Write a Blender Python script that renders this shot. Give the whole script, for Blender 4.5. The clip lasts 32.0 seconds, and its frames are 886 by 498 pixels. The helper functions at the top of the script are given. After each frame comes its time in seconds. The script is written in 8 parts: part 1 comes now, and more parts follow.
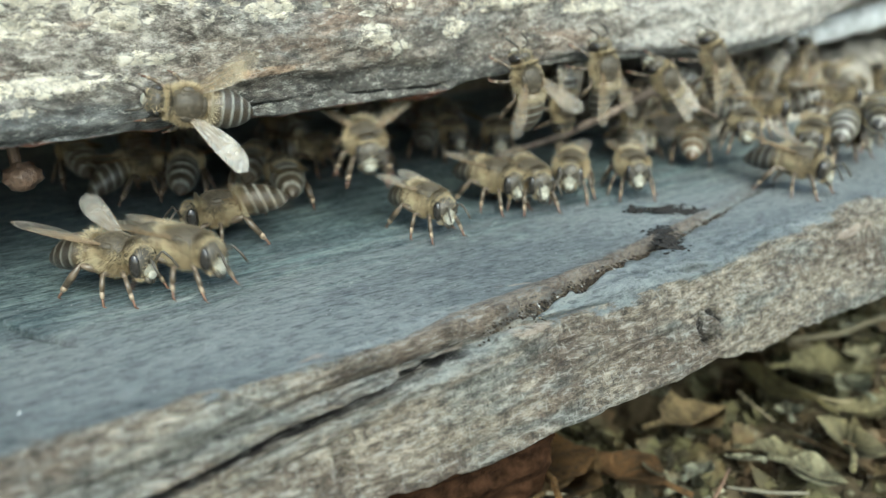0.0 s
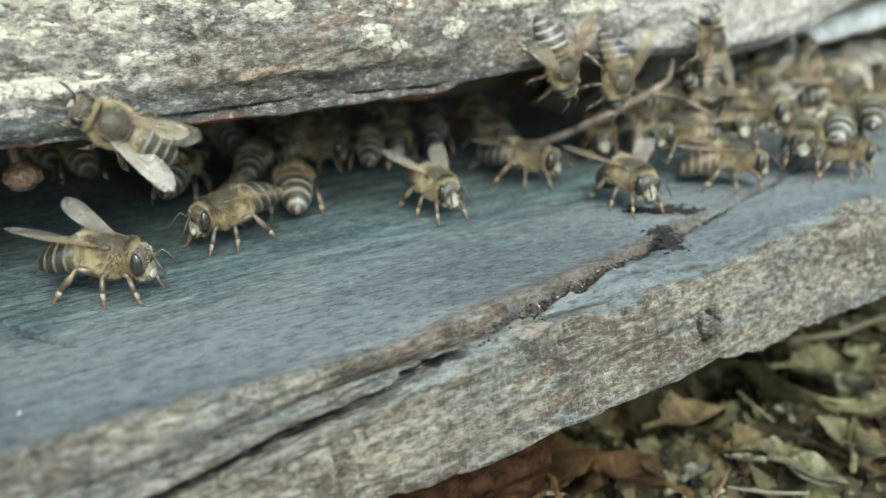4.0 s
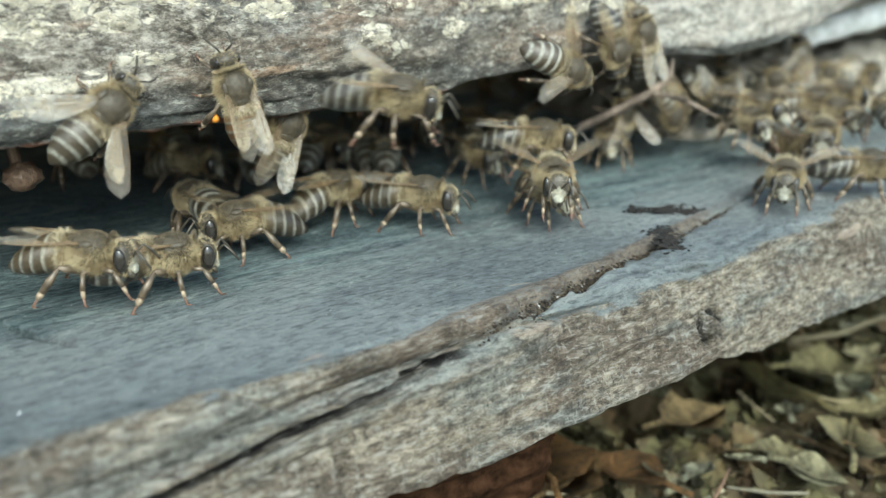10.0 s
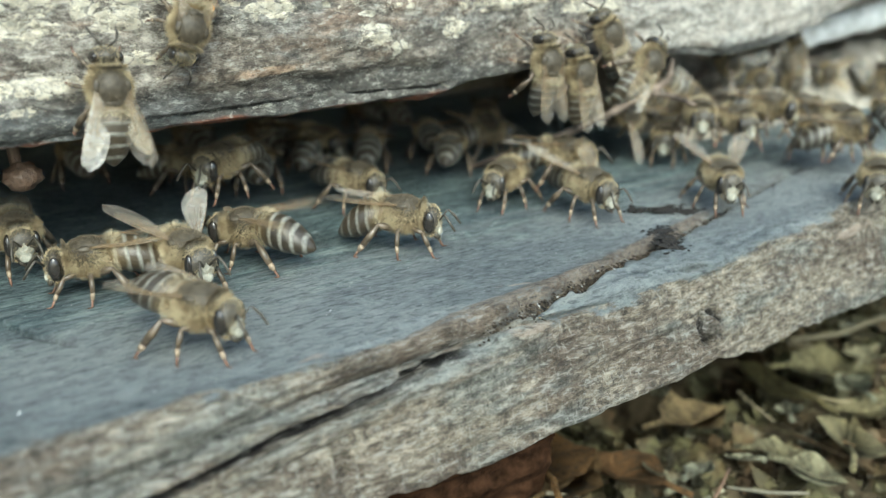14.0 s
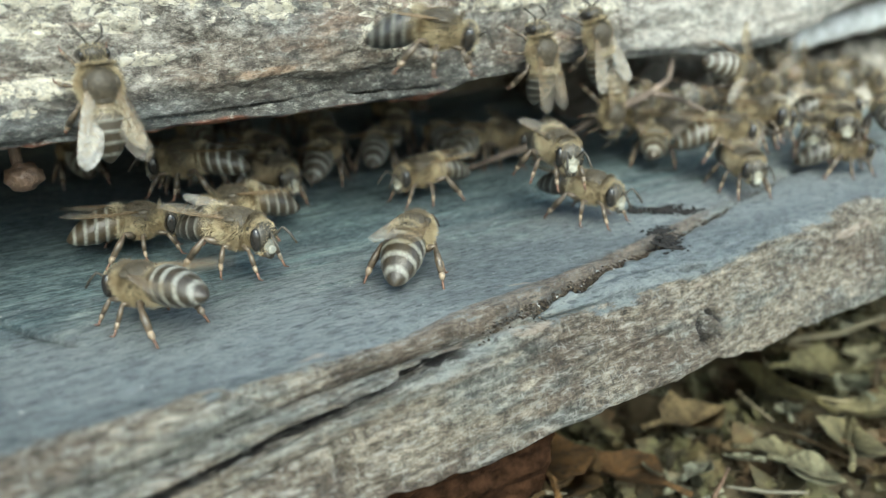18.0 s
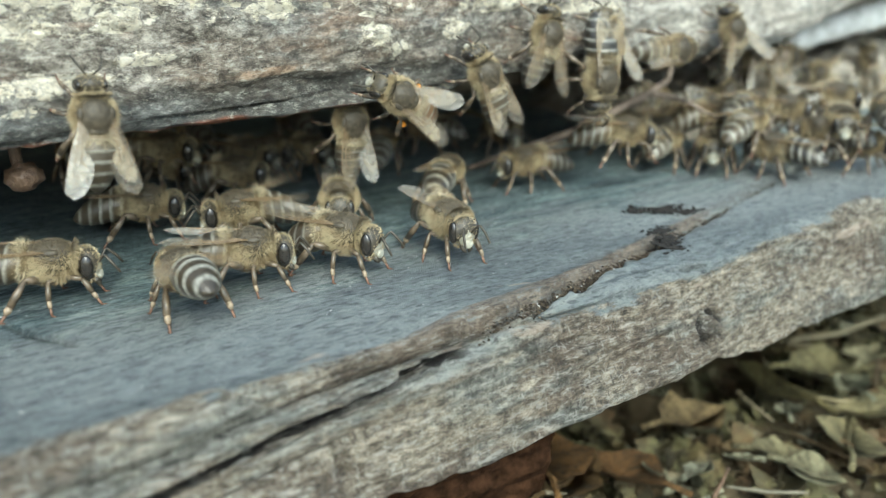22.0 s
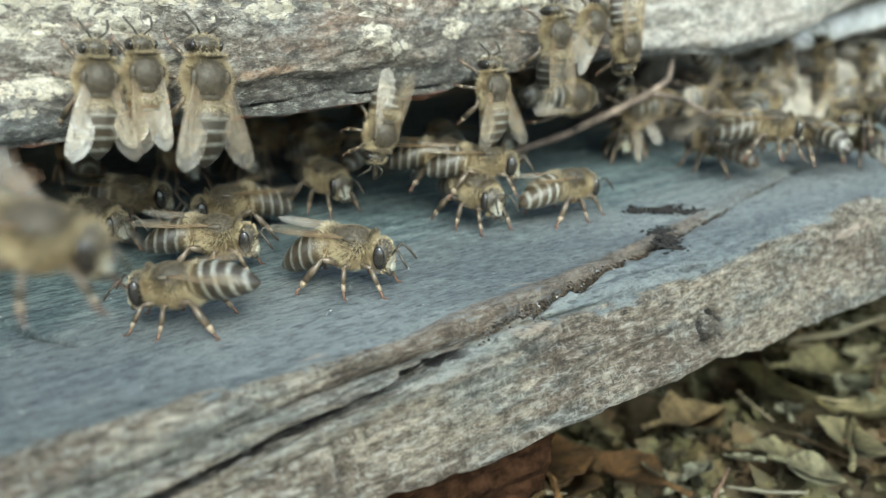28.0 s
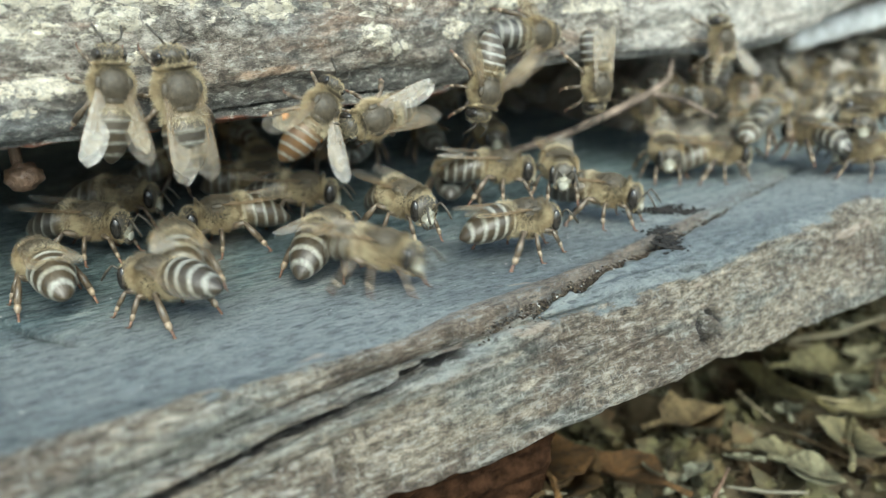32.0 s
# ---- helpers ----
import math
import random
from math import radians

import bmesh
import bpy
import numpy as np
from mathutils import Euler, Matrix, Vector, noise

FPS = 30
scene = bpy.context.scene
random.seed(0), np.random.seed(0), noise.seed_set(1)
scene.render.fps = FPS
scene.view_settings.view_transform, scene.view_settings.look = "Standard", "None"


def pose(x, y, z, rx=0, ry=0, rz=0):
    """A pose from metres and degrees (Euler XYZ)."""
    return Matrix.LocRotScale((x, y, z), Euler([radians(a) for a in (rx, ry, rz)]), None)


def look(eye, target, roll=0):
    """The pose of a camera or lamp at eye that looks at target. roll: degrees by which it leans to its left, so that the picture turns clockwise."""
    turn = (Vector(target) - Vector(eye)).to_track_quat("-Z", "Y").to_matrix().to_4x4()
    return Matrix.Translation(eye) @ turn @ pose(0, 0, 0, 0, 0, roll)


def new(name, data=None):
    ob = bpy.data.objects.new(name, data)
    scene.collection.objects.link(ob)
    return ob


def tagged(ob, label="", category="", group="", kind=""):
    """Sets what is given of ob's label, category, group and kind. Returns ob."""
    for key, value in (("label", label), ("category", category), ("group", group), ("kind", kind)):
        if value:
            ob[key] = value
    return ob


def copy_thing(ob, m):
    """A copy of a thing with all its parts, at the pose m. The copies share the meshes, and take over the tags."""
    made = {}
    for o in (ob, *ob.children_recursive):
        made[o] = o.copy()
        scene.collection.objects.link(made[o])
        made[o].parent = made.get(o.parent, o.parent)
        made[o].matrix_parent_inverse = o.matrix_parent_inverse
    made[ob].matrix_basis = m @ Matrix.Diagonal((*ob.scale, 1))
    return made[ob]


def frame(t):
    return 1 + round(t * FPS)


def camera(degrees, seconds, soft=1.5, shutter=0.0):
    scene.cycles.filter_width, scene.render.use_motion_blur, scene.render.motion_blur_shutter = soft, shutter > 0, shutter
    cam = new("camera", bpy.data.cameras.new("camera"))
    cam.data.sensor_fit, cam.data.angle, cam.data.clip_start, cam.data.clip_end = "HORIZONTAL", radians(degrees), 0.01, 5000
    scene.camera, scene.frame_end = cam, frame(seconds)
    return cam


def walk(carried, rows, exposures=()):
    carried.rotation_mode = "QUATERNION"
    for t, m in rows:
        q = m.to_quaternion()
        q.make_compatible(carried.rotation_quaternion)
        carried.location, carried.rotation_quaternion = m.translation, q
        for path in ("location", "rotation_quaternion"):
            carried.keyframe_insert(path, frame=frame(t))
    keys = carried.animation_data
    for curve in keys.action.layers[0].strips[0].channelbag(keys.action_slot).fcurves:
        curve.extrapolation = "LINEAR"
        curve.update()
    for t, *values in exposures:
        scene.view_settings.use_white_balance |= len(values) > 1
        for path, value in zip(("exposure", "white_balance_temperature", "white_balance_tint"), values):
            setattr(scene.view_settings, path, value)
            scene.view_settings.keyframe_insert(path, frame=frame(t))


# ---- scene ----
MM = 0.001
# one still phone shot; the lens breathes back half a millimetre at 17.7 s
cam = camera(55, 32.0, 1.2, 0.5)
EYE = Vector((0, 0, 0.036))
cam.data.dof.use_dof, cam.data.dof.focus_distance, cam.data.dof.aperture_fstop = True, 0.094, 21.0
AIM = Vector((math.sin(radians(35)) * math.cos(radians(20)), math.cos(radians(35)) * math.cos(radians(20)), -math.sin(radians(20))))
walk(cam, [(0.0, look(EYE, EYE + AIM)), (17.6, look(EYE, EYE + AIM)), (17.9, look(EYE - AIM * 0.0003, EYE + AIM)), (32.0, look(EYE - AIM * 0.0003, EYE + AIM))],
     exposures=[(0.0, 1.40, 5960, -6), (32.0, 1.40, 5960, -6)])

# ---- daylight: bright hazy sky, soft sun from the front ----
world = bpy.data.worlds.new("sky")
scene.world = world
world.use_nodes = True
wn = world.node_tree
sky = wn.nodes.new("ShaderNodeTexSky")
sky.sky_type, sky.sun_disc = "NISHITA", False
sky.sun_elevation, sky.sun_rotation = radians(46), radians(200)
sky.air_density, sky.dust_density, sky.ozone_density = 1.0, 3.0, 1.0
wn.links.new(sky.outputs[0], wn.nodes["Background"].inputs[0])
wn.nodes["Background"].inputs[1].default_value = 0.15
sun = new("sun", bpy.data.lights.new("sun", "SUN"))
sun.data.energy, sun.data.angle, sun.data.color = 1.65, radians(40), (1.0, 0.96, 0.88)
sun.matrix_world = look((-0.45, -1.3, 1.5), (0.06, 0.08, 0))


# ---- small tools ----
def lattice(ix, iy, seed):
    n = (ix.astype(np.int64) * 374761393 + iy.astype(np.int64) * 668265263 + seed * 974634777) & 0x7FFFFFFF
    n = ((n ^ (n >> 13)) * 1274126177) & 0x7FFFFFFF
    return ((n ^ (n >> 16)) & 0xFFFF) / 65535.0


def value_noise(x, y, seed=0):
    ix, iy = np.floor(x), np.floor(y)
    fx, fy = x - ix, y - iy
    fx, fy = fx * fx * (3 - 2 * fx), fy * fy * (3 - 2 * fy)
    a, b = lattice(ix, iy, seed), lattice(ix + 1, iy, seed)
    c, d = lattice(ix, iy + 1, seed), lattice(ix + 1, iy + 1, seed)
    return (a + (b - a) * fx) * (1 - fy) + (c + (d - c) * fx) * fy - 0.5


def fbm(x, y, octaves=4, seed=0):
    total, amp = np.zeros(np.broadcast(x, y).shape), 1.0
    for o in range(octaves):
        total = total + amp * value_noise(x * 2 ** o + 17.3 * o, y * 2 ** o + 9.1 * o, seed + o)
        amp *= 0.5
    return total


def smooth(a, b, v):
    t = np.clip((v - a) / (b - a), 0, 1)
    return t * t * (3 - 2 * t)


def grid_mesh(name, px, py, pz, material, wrap=False, marks=None):
    """A smooth quad sheet from 2D arrays of millimetres."""
    nu, nv = px.shape
    co = np.stack([px, py, pz], -1).reshape(-1, 3) * MM
    i = np.arange(nu * nv).reshape(nu, nv)
    a, b, c, d = i[:-1, :-1], i[1:, :-1], i[1:, 1:], i[:-1, 1:]
    if wrap:
        j = np.roll(i, -1, axis=1)
        a, b, c, d = i[:-1], i[1:], j[1:], j[:-1]
    faces = np.stack([a, b, c, d], -1).reshape(-1, 4)
    me = bpy.data.meshes.new(name)
    me.from_pydata(co.tolist(), [], faces.tolist())
    for key, values in (marks or {}).items():
        me.attributes.new(key, "FLOAT", "POINT").data.foreach_set("value", np.ascontiguousarray(values, dtype=np.float32).ravel())
    me.shade_smooth()
    me.materials.append(material)
    return me


def part(name, bm, material, parent, label="", smooth_faces=True):
    """Links a bmesh as one mesh object under a thing or a part."""
    me = bpy.data.meshes.new(name)
    bm.to_mesh(me)
    bm.free()
    if smooth_faces:
        me.shade_smooth()
    for m in (material if isinstance(material, (list, tuple)) else [material]):
        me.materials.append(m)
    ob = new(name, me)
    ob.parent = parent
    return tagged(ob, label)


def tube(bm, pts, radii, sides=7, mat=0):
    """A tapered tube through points (mm)."""
    pts = [Vector(p) for p in pts]
    rings = []
    for k, p in enumerate(pts):
        d = (pts[min(k + 1, len(pts) - 1)] - pts[max(k - 1, 0)]).normalized()
        q = d.to_track_quat("Z", "Y")
        rings.append([bm.verts.new((p + q @ Vector((math.cos(6.2832 * j / sides) * radii[k], math.sin(6.2832 * j / sides) * radii[k], 0))) * MM) for j in range(sides)])
    for r0, r1 in zip(rings, rings[1:]):
        for j in range(sides):
            bm.faces.new((r0[j], r0[(j + 1) % sides], r1[(j + 1) % sides], r1[j])).material_index = mat
    bm.faces.new(rings[0][::-1]).material_index = mat
    bm.faces.new(rings[-1]).material_index = mat


def blob(bm, centre, radii, seg=16, rings=10, shape=None):
    """An ellipsoid in mm, bent by shape(unit vector) -> offset factor."""
    made = bmesh.ops.create_uvsphere(bm, u_segments=seg, v_segments=rings, radius=1.0)["verts"]
    for v in made:
        n = v.co.copy()
        k = shape(n) if shape else 1.0
        v.co = Vector((centre[i] + n[i] * radii[i] * k for i in range(3))) * MM
    return made


# ---- materials ----
class Mat:
    """A node material under construction."""

    def __init__(self, name, rough=0.8, spec=0.3):
        self.m = bpy.data.materials.new(name)
        self.m.use_nodes = True
        self.t = self.m.node_tree
        self.b = self.t.nodes["Principled BSDF"]
        self.b.inputs["Roughness"].default_value = rough
        self.b.inputs["Specular IOR Level"].default_value = spec
        self.tc = self.t.nodes.new("ShaderNodeTexCoord")

    def node(self, kind, **values):
        n = self.t.nodes.new(kind)
        for k, v in values.items():
            n.inputs[k].default_value = v
        return n

    def link(self, a, b):
        self.t.links.new(a, b)

    def noise(self, scale, stretch=(1, 1, 1), detail=5, rough=0.6, distort=0.0):
        """Noise of so many features a millimetre, in the thing's own space."""
        mp = self.node("ShaderNodeMapping")
        mp.inputs["Scale"].default_value = [s * 1000 for s in stretch]
        self.link(self.tc.outputs["Object"], mp.inputs["Vector"])
        n = self.node("ShaderNodeTexNoise", Scale=scale, Detail=detail, Roughness=rough, Distortion=distort)
        self.link(mp.outputs[0], n.inputs["Vector"])
        return n.outputs["Fac"]

    def ramp(self, fac, *stops):
        r = self.t.nodes.new("ShaderNodeValToRGB")
        el = r.color_ramp.elements
        while len(el) < len(stops):
            el.new(0.5)
        for e, (pos, col) in zip(el, stops):
            e.position = pos
            e.color = (*col, 1) if len(col) == 3 else col
        self.link(fac, r.inputs[0])
        return r.outputs[0]

    def mix(self, fac, a, b, blend="MIX"):
        n = self.t.nodes.new("ShaderNodeMix")
        n.data_type, n.blend_type = "RGBA", blend
        for sock, v in ((n.inputs[0], fac), (n.inputs[6], a), (n.inputs[7], b)):
            if isinstance(v, (int, float)):
                sock.default_value = v
            elif isinstance(v, tuple):
                sock.default_value = (*v, 1)
            else:
                self.link(v, sock)
        return n.outputs[2]

    def cells(self, scale, stretch, bend_scale, bend):
        """Ragged cells: the distance to their edges, and a tone for each."""
        place = self.node("ShaderNodeMapping")
        place.inputs["Scale"].default_value = [s * 1000 for s in stretch]
        self.link(self.tc.outputs["Object"], place.inputs["Vector"])
        curl = self.node("ShaderNodeTexNoise", Scale=bend_scale, Detail=3.0, Roughness=0.6)
        self.link(place.outputs[0], curl.inputs["Vector"])
        shift = self.t.nodes.new("ShaderNodeVectorMath")
        shift.operation = "MULTIPLY_ADD"
        shift.inputs[1].default_value = (bend, bend, bend)
        self.link(curl.outputs["Color"], shift.inputs[0])
        self.link(place.outputs[0], shift.inputs[2])
        gap, cell = self.node("ShaderNodeTexVoronoi", Scale=scale), self.node("ShaderNodeTexVoronoi", Scale=scale)
        gap.feature = "DISTANCE_TO_EDGE"
        self.link(shift.outputs[0], gap.inputs["Vector"])
        self.link(shift.outputs[0], cell.inputs["Vector"])
        tone = self.t.nodes.new("ShaderNodeSeparateColor")
        self.link(cell.outputs["Color"], tone.inputs[0])
        return gap.outputs["Distance"], tone.outputs[0]

    def bump(self, fac, mm, strength=1.0):
        n = self.node("ShaderNodeBump", Strength=strength, Distance=mm * MM)
        self.link(fac, n.inputs["Height"])
        old = self.b.inputs["Normal"]
        if old.is_linked:
            self.link(old.links[0].from_socket, n.inputs["Normal"])
        self.link(n.outputs[0], old)

    def mark(self, name):
        """A value stored on the mesh: where a growth, stain, bare patch or painted shade lies."""
        n = self.t.nodes.new("ShaderNodeAttribute")
        n.attribute_name = name
        return n.outputs["Fac"]

    def axis(self, i):
        s = self.t.nodes.new("ShaderNodeSeparateXYZ")
        self.link(self.tc.outputs["Object"], s.inputs[0])
        return s.outputs[i]

    def math(self, op, a, b=0.0):
        n = self.t.nodes.new("ShaderNodeMath")
        n.operation = op
        for sock, v in ((n.inputs[0], a), (n.inputs[1], b)):
            if isinstance(v, (int, float)):
                sock.default_value = v
            else:
                self.link(v, sock)
        return n.outputs[0]

    def colour(self, c):
        if isinstance(c, tuple):
            self.b.inputs["Base Color"].default_value = (*c, 1)
        else:
            self.link(c, self.b.inputs["Base Color"])
        return self.m


def plain(name, c, rough=0.6, spec=0.3, vary=0.35, scale=0.8, bump=0.05):
    m = Mat(name, rough, spec)
    n = m.noise(scale)
    lo = tuple(v * (1 - vary) for v in c)
    hi = tuple(min(1, v * (1 + vary)) for v in c)
    m.colour(m.ramp(n, (0.3, lo), (0.7, hi)))
    m.bump(n, bump)
    return m.m


def plank_material():
    """Slate-grey weathered top, paler bare grain on the nose and the front."""
    m = Mat("weathered_plank", 0.6, 0.35)
    fibre = m.noise(0.85, (0.6, 1.0, 1.0), 10, 0.9, 0.2)
    fine = m.noise(1.5, (0.7, 1, 1), 8, 0.88)
    blotch = m.noise(0.10, (0.4, 1, 1), 5, 0.6, 0.6)
    top = m.ramp(fibre, (0.38, (0.042, 0.060, 0.065)), (0.46, (0.132, 0.172, 0.180)), (0.52, (0.240, 0.288, 0.290)), (0.62, (0.46, 0.50, 0.485)))
    top = m.mix(m.ramp(blotch, (0.44, (0, 0, 0)), (0.72, (0.5, 0.5, 0.5))), top, m.ramp(fibre, (0.3, (0.10, 0.118, 0.125)), (0.7, (0.34, 0.36, 0.36))))
    streak = m.noise(0.30, (0.16, 1, 1), 10, 0.8, 0.6)
    top = m.mix(m.ramp(streak, (0.40, (0.85, 0.85, 0.85)), (0.48, (0, 0, 0))), top, m.ramp(fibre, (0.38, (0.025, 0.039, 0.048)), (0.6, (0.12, 0.156, 0.172))))
    top = m.mix(m.ramp(streak, (0.51, (0, 0, 0)), (0.59, (0.8, 0.8, 0.8))), top, m.ramp(fibre, (0.36, (0.29, 0.345, 0.35)), (0.58, (0.68, 0.73, 0.71))))
    top = m.mix(m.ramp(fine, (0.38, (0.85, 0.85, 0.85)), (0.46, (0, 0, 0))), top, (0.035, 0.043, 0.05))
    top = m.mix(m.ramp(fine, (0.54, (0, 0, 0)), (0.62, (0.8, 0.8, 0.8))), top, (0.40, 0.44, 0.455))
    top = m.mix(1.0, top, (1.17, 1.16, 1.06), "MULTIPLY")
    # darker and bluer towards the hive: shade and sky reflection put into the colour
    hive_shade = m.ramp(m.math("ADD", m.mark("hive_shade"), m.math("MULTIPLY", m.math("SUBTRACT", m.noise(0.16, (0.45, 1, 1), 7, 0.7, 0.5), 0.5), 2.2)), (0.3, (0, 0, 0)), (0.8, (0.85, 0.85, 0.85)))
    top = m.mix(hive_shade, top, m.mix(1.0, top, (0.52, 0.66, 0.74), "MULTIPLY"))
    worn = m.math("ADD", m.noise(0.42, (0.14, 1, 1), 6, 0.7, 0.5), m.math("MULTIPLY", m.math("SUBTRACT", 0.084, m.axis(1)), 15.0))
    top = m.mix(m.ramp(worn, (0.40, (0, 0, 0)), (0.60, (0.85, 0.85, 0.85))), top, m.ramp(fibre, (0.36, (0.17, 0.192, 0.196)), (0.62, (0.50, 0.53, 0.52))))
    top = m.mix(m.ramp(m.noise(0.045, (0.5, 1, 1), 6, 0.65, 0.4), (0.46, (0, 0, 0)), (0.60, (0.5, 0.5, 0.5))), top, m.ramp(fibre, (0.38, (0.026, 0.036, 0.044)), (0.52, (0.09, 0.115, 0.134)), (0.66, (0.21, 0.245, 0.265))))
    grain = m.noise(1.4, (0.38, 1, 1), 10, 0.88, 0.1)
    wood = m.ramp(grain, (0.37, (0.045, 0.038, 0.031)), (0.44, (0.185, 0.155, 0.118)), (0.50, (0.355, 0.312, 0.245)), (0.56, (0.54, 0.49, 0.40)), (0.64, (0.66, 0.63, 0.57)))
    wood = m.mix(m.ramp(m.noise(0.13, (0.5, 1, 1), 5), (0.48, (0, 0, 0)), (0.62, (0.75, 0.75, 0.75))), wood, m.ramp(grain, (0.40, (0.05, 0.037, 0.028)), (0.60, (0.22, 0.165, 0.125))))
    wood = m.mix(m.ramp(m.noise(0.17, (0.3, 1, 1), 5, 0.7), (0.50, (0, 0, 0)), (0.60, (0.7, 0.7, 0.7))), wood, m.ramp(grain, (0.35, (0.075, 0.095, 0.095)), (0.65, (0.30, 0.335, 0.325))))
    chip = m.noise(1.2, (0.35, 1, 1.0), 6, 0.85, 0.0)
    wood = m.mix(m.ramp(chip, (0.54, (0, 0, 0)), (0.62, (0.65, 0.65, 0.65))), wood, (0.60, 0.57, 0.50))
    wood = m.mix(m.ramp(chip, (0.38, (0.8, 0.8, 0.8)), (0.45, (0, 0, 0))), wood, (0.07, 0.062, 0.055))
    m.bump(chip, 0.7, 0.9)
    tone = m.cells(1.1, (0.6, 1.6, 2.0), 2.2, 1.3)[1]
    cross = m.noise(1.1, (1.5, 0.5, 0.45), 7, 0.8, 0.3)
    crack = m.math("MULTIPLY", m.ramp(cross, (0.38, (1, 1, 1)), (0.45, (0, 0, 0))), m.ramp(m.noise(0.22, (0.4, 1, 1), 4), (0.40, (0, 0, 0)), (0.52, (0.85, 0.85, 0.85))))
    wood = m.mix(0.55, wood, m.ramp(tone, (0.0, (0.5, 0.48, 0.45)), (0.5, (1, 1, 1)), (1.0, (1.5, 1.5, 1.5))), "MULTIPLY")
    wood = m.mix(crack, wood, (0.05, 0.043, 0.037))
    wood = m.mix(m.ramp(cross, (0.55, (0, 0, 0)), (0.64, (0.7, 0.7, 0.7))), wood, (0.60, 0.60, 0.56))
    wob = m.math("MULTIPLY", m.math("SUBTRACT", m.noise(0.35, (0.4, 1, 1), 7, 0.75), 0.5), 7.0)
    bare = m.ramp(m.math("ADD", m.math("ADD", m.mark("bare"), wob), 0.5), (0.25, (0, 0, 0)), (0.75, (1, 1, 1)))
    wood = m.mix(1.0, wood, (1.03, 1.0, 0.95), "MULTIPLY")
    col = m.mix(bare, top, wood)
    scar = m.ramp(m.math("ADD", m.mark("scar"), m.math("MULTIPLY", m.math("SUBTRACT", m.noise(0.6, (0.35, 1, 1), 7, 0.75), 0.5), 1.6)), (0.45, (0, 0, 0)), (0.62, (0.85, 0.85, 0.85)))
    col = m.mix(scar, col, m.ramp(grain, (0.38, (0.30, 0.21, 0.15)), (0.52, (0.58, 0.48, 0.38)), (0.64, (0.74, 0.68, 0.60))))
    rot = m.math("MULTIPLY", m.mark("rot"), m.ramp(m.noise(0.9, (0.4, 1, 1), 7, 0.75), (0.36, (0.25, 0.25, 0.25)), (0.6, (1, 1, 1))))
    col = m.mix(rot, col, m.ramp(grain, (0.35, (0.03, 0.022, 0.016)), (0.65, (0.17, 0.12, 0.08))))
    pale = m.math("MULTIPLY", m.mark("pale"), m.ramp(m.noise(0.7, (0.4, 1, 1), 7, 0.75), (0.40, (0, 0, 0)), (0.56, (0.9, 0.9, 0.9))))
    col = m.mix(pale, col, m.ramp(grain, (0.38, (0.24, 0.265, 0.25)), (0.60, (0.62, 0.65, 0.60))))
    torn = m.ramp(m.math("ADD", m.mark("torn"), m.math("MULTIPLY", m.math("SUBTRACT", m.noise(0.5, (0.3, 1, 1), 7, 0.75), 0.5), 1.8)), (0.4, (0, 0, 0)), (0.7, (0.8, 0.8, 0.8)))
    col = m.mix(torn, col, m.ramp(grain, (0.38, (0.085, 0.06, 0.042)), (0.50, (0.25, 0.195, 0.145)), (0.62, (0.50, 0.42, 0.33))))
    # near-black recesses: dark wood, and the shade inside them put into the colour
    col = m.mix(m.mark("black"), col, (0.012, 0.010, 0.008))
    fleck = m.noise(1.7, (0.30, 1, 1), 6, 0.72, 0.25)
    col = m.mix(m.ramp(fleck, (0.38, (0.6, 0.6, 0.6)), (0.46, (0, 0, 0))), col, m.mix(bare, (0.04, 0.052, 0.06), (0.055, 0.046, 0.038)))
    col = m.mix(m.ramp(fleck, (0.54, (0, 0, 0)), (0.63, (0.55, 0.55, 0.55))), col, m.mix(bare, (0.36, 0.41, 0.42), (0.70, 0.68, 0.62)))
    m.bump(fleck, 0.3, 0.9)
    m.bump(m.math("MULTIPLY", m.math("SUBTRACT", tone, crack), bare), 0.3, 0.9)
    m.bump(m.math("MULTIPLY", streak, m.math("SUBTRACT", 1.0, bare)), 0.35, 0.6)
    m.bump(fibre, 0.8, 0.9)
    m.bump(m.math("MULTIPLY", grain, bare), 0.5, 0.7)
    m.bump(m.noise(1.3, (0.85, 1, 1), 6, 0.75, 0.4), 0.5, 0.8)
    m.bump(fine, 0.8, 1.0)
    return m.colour(col)


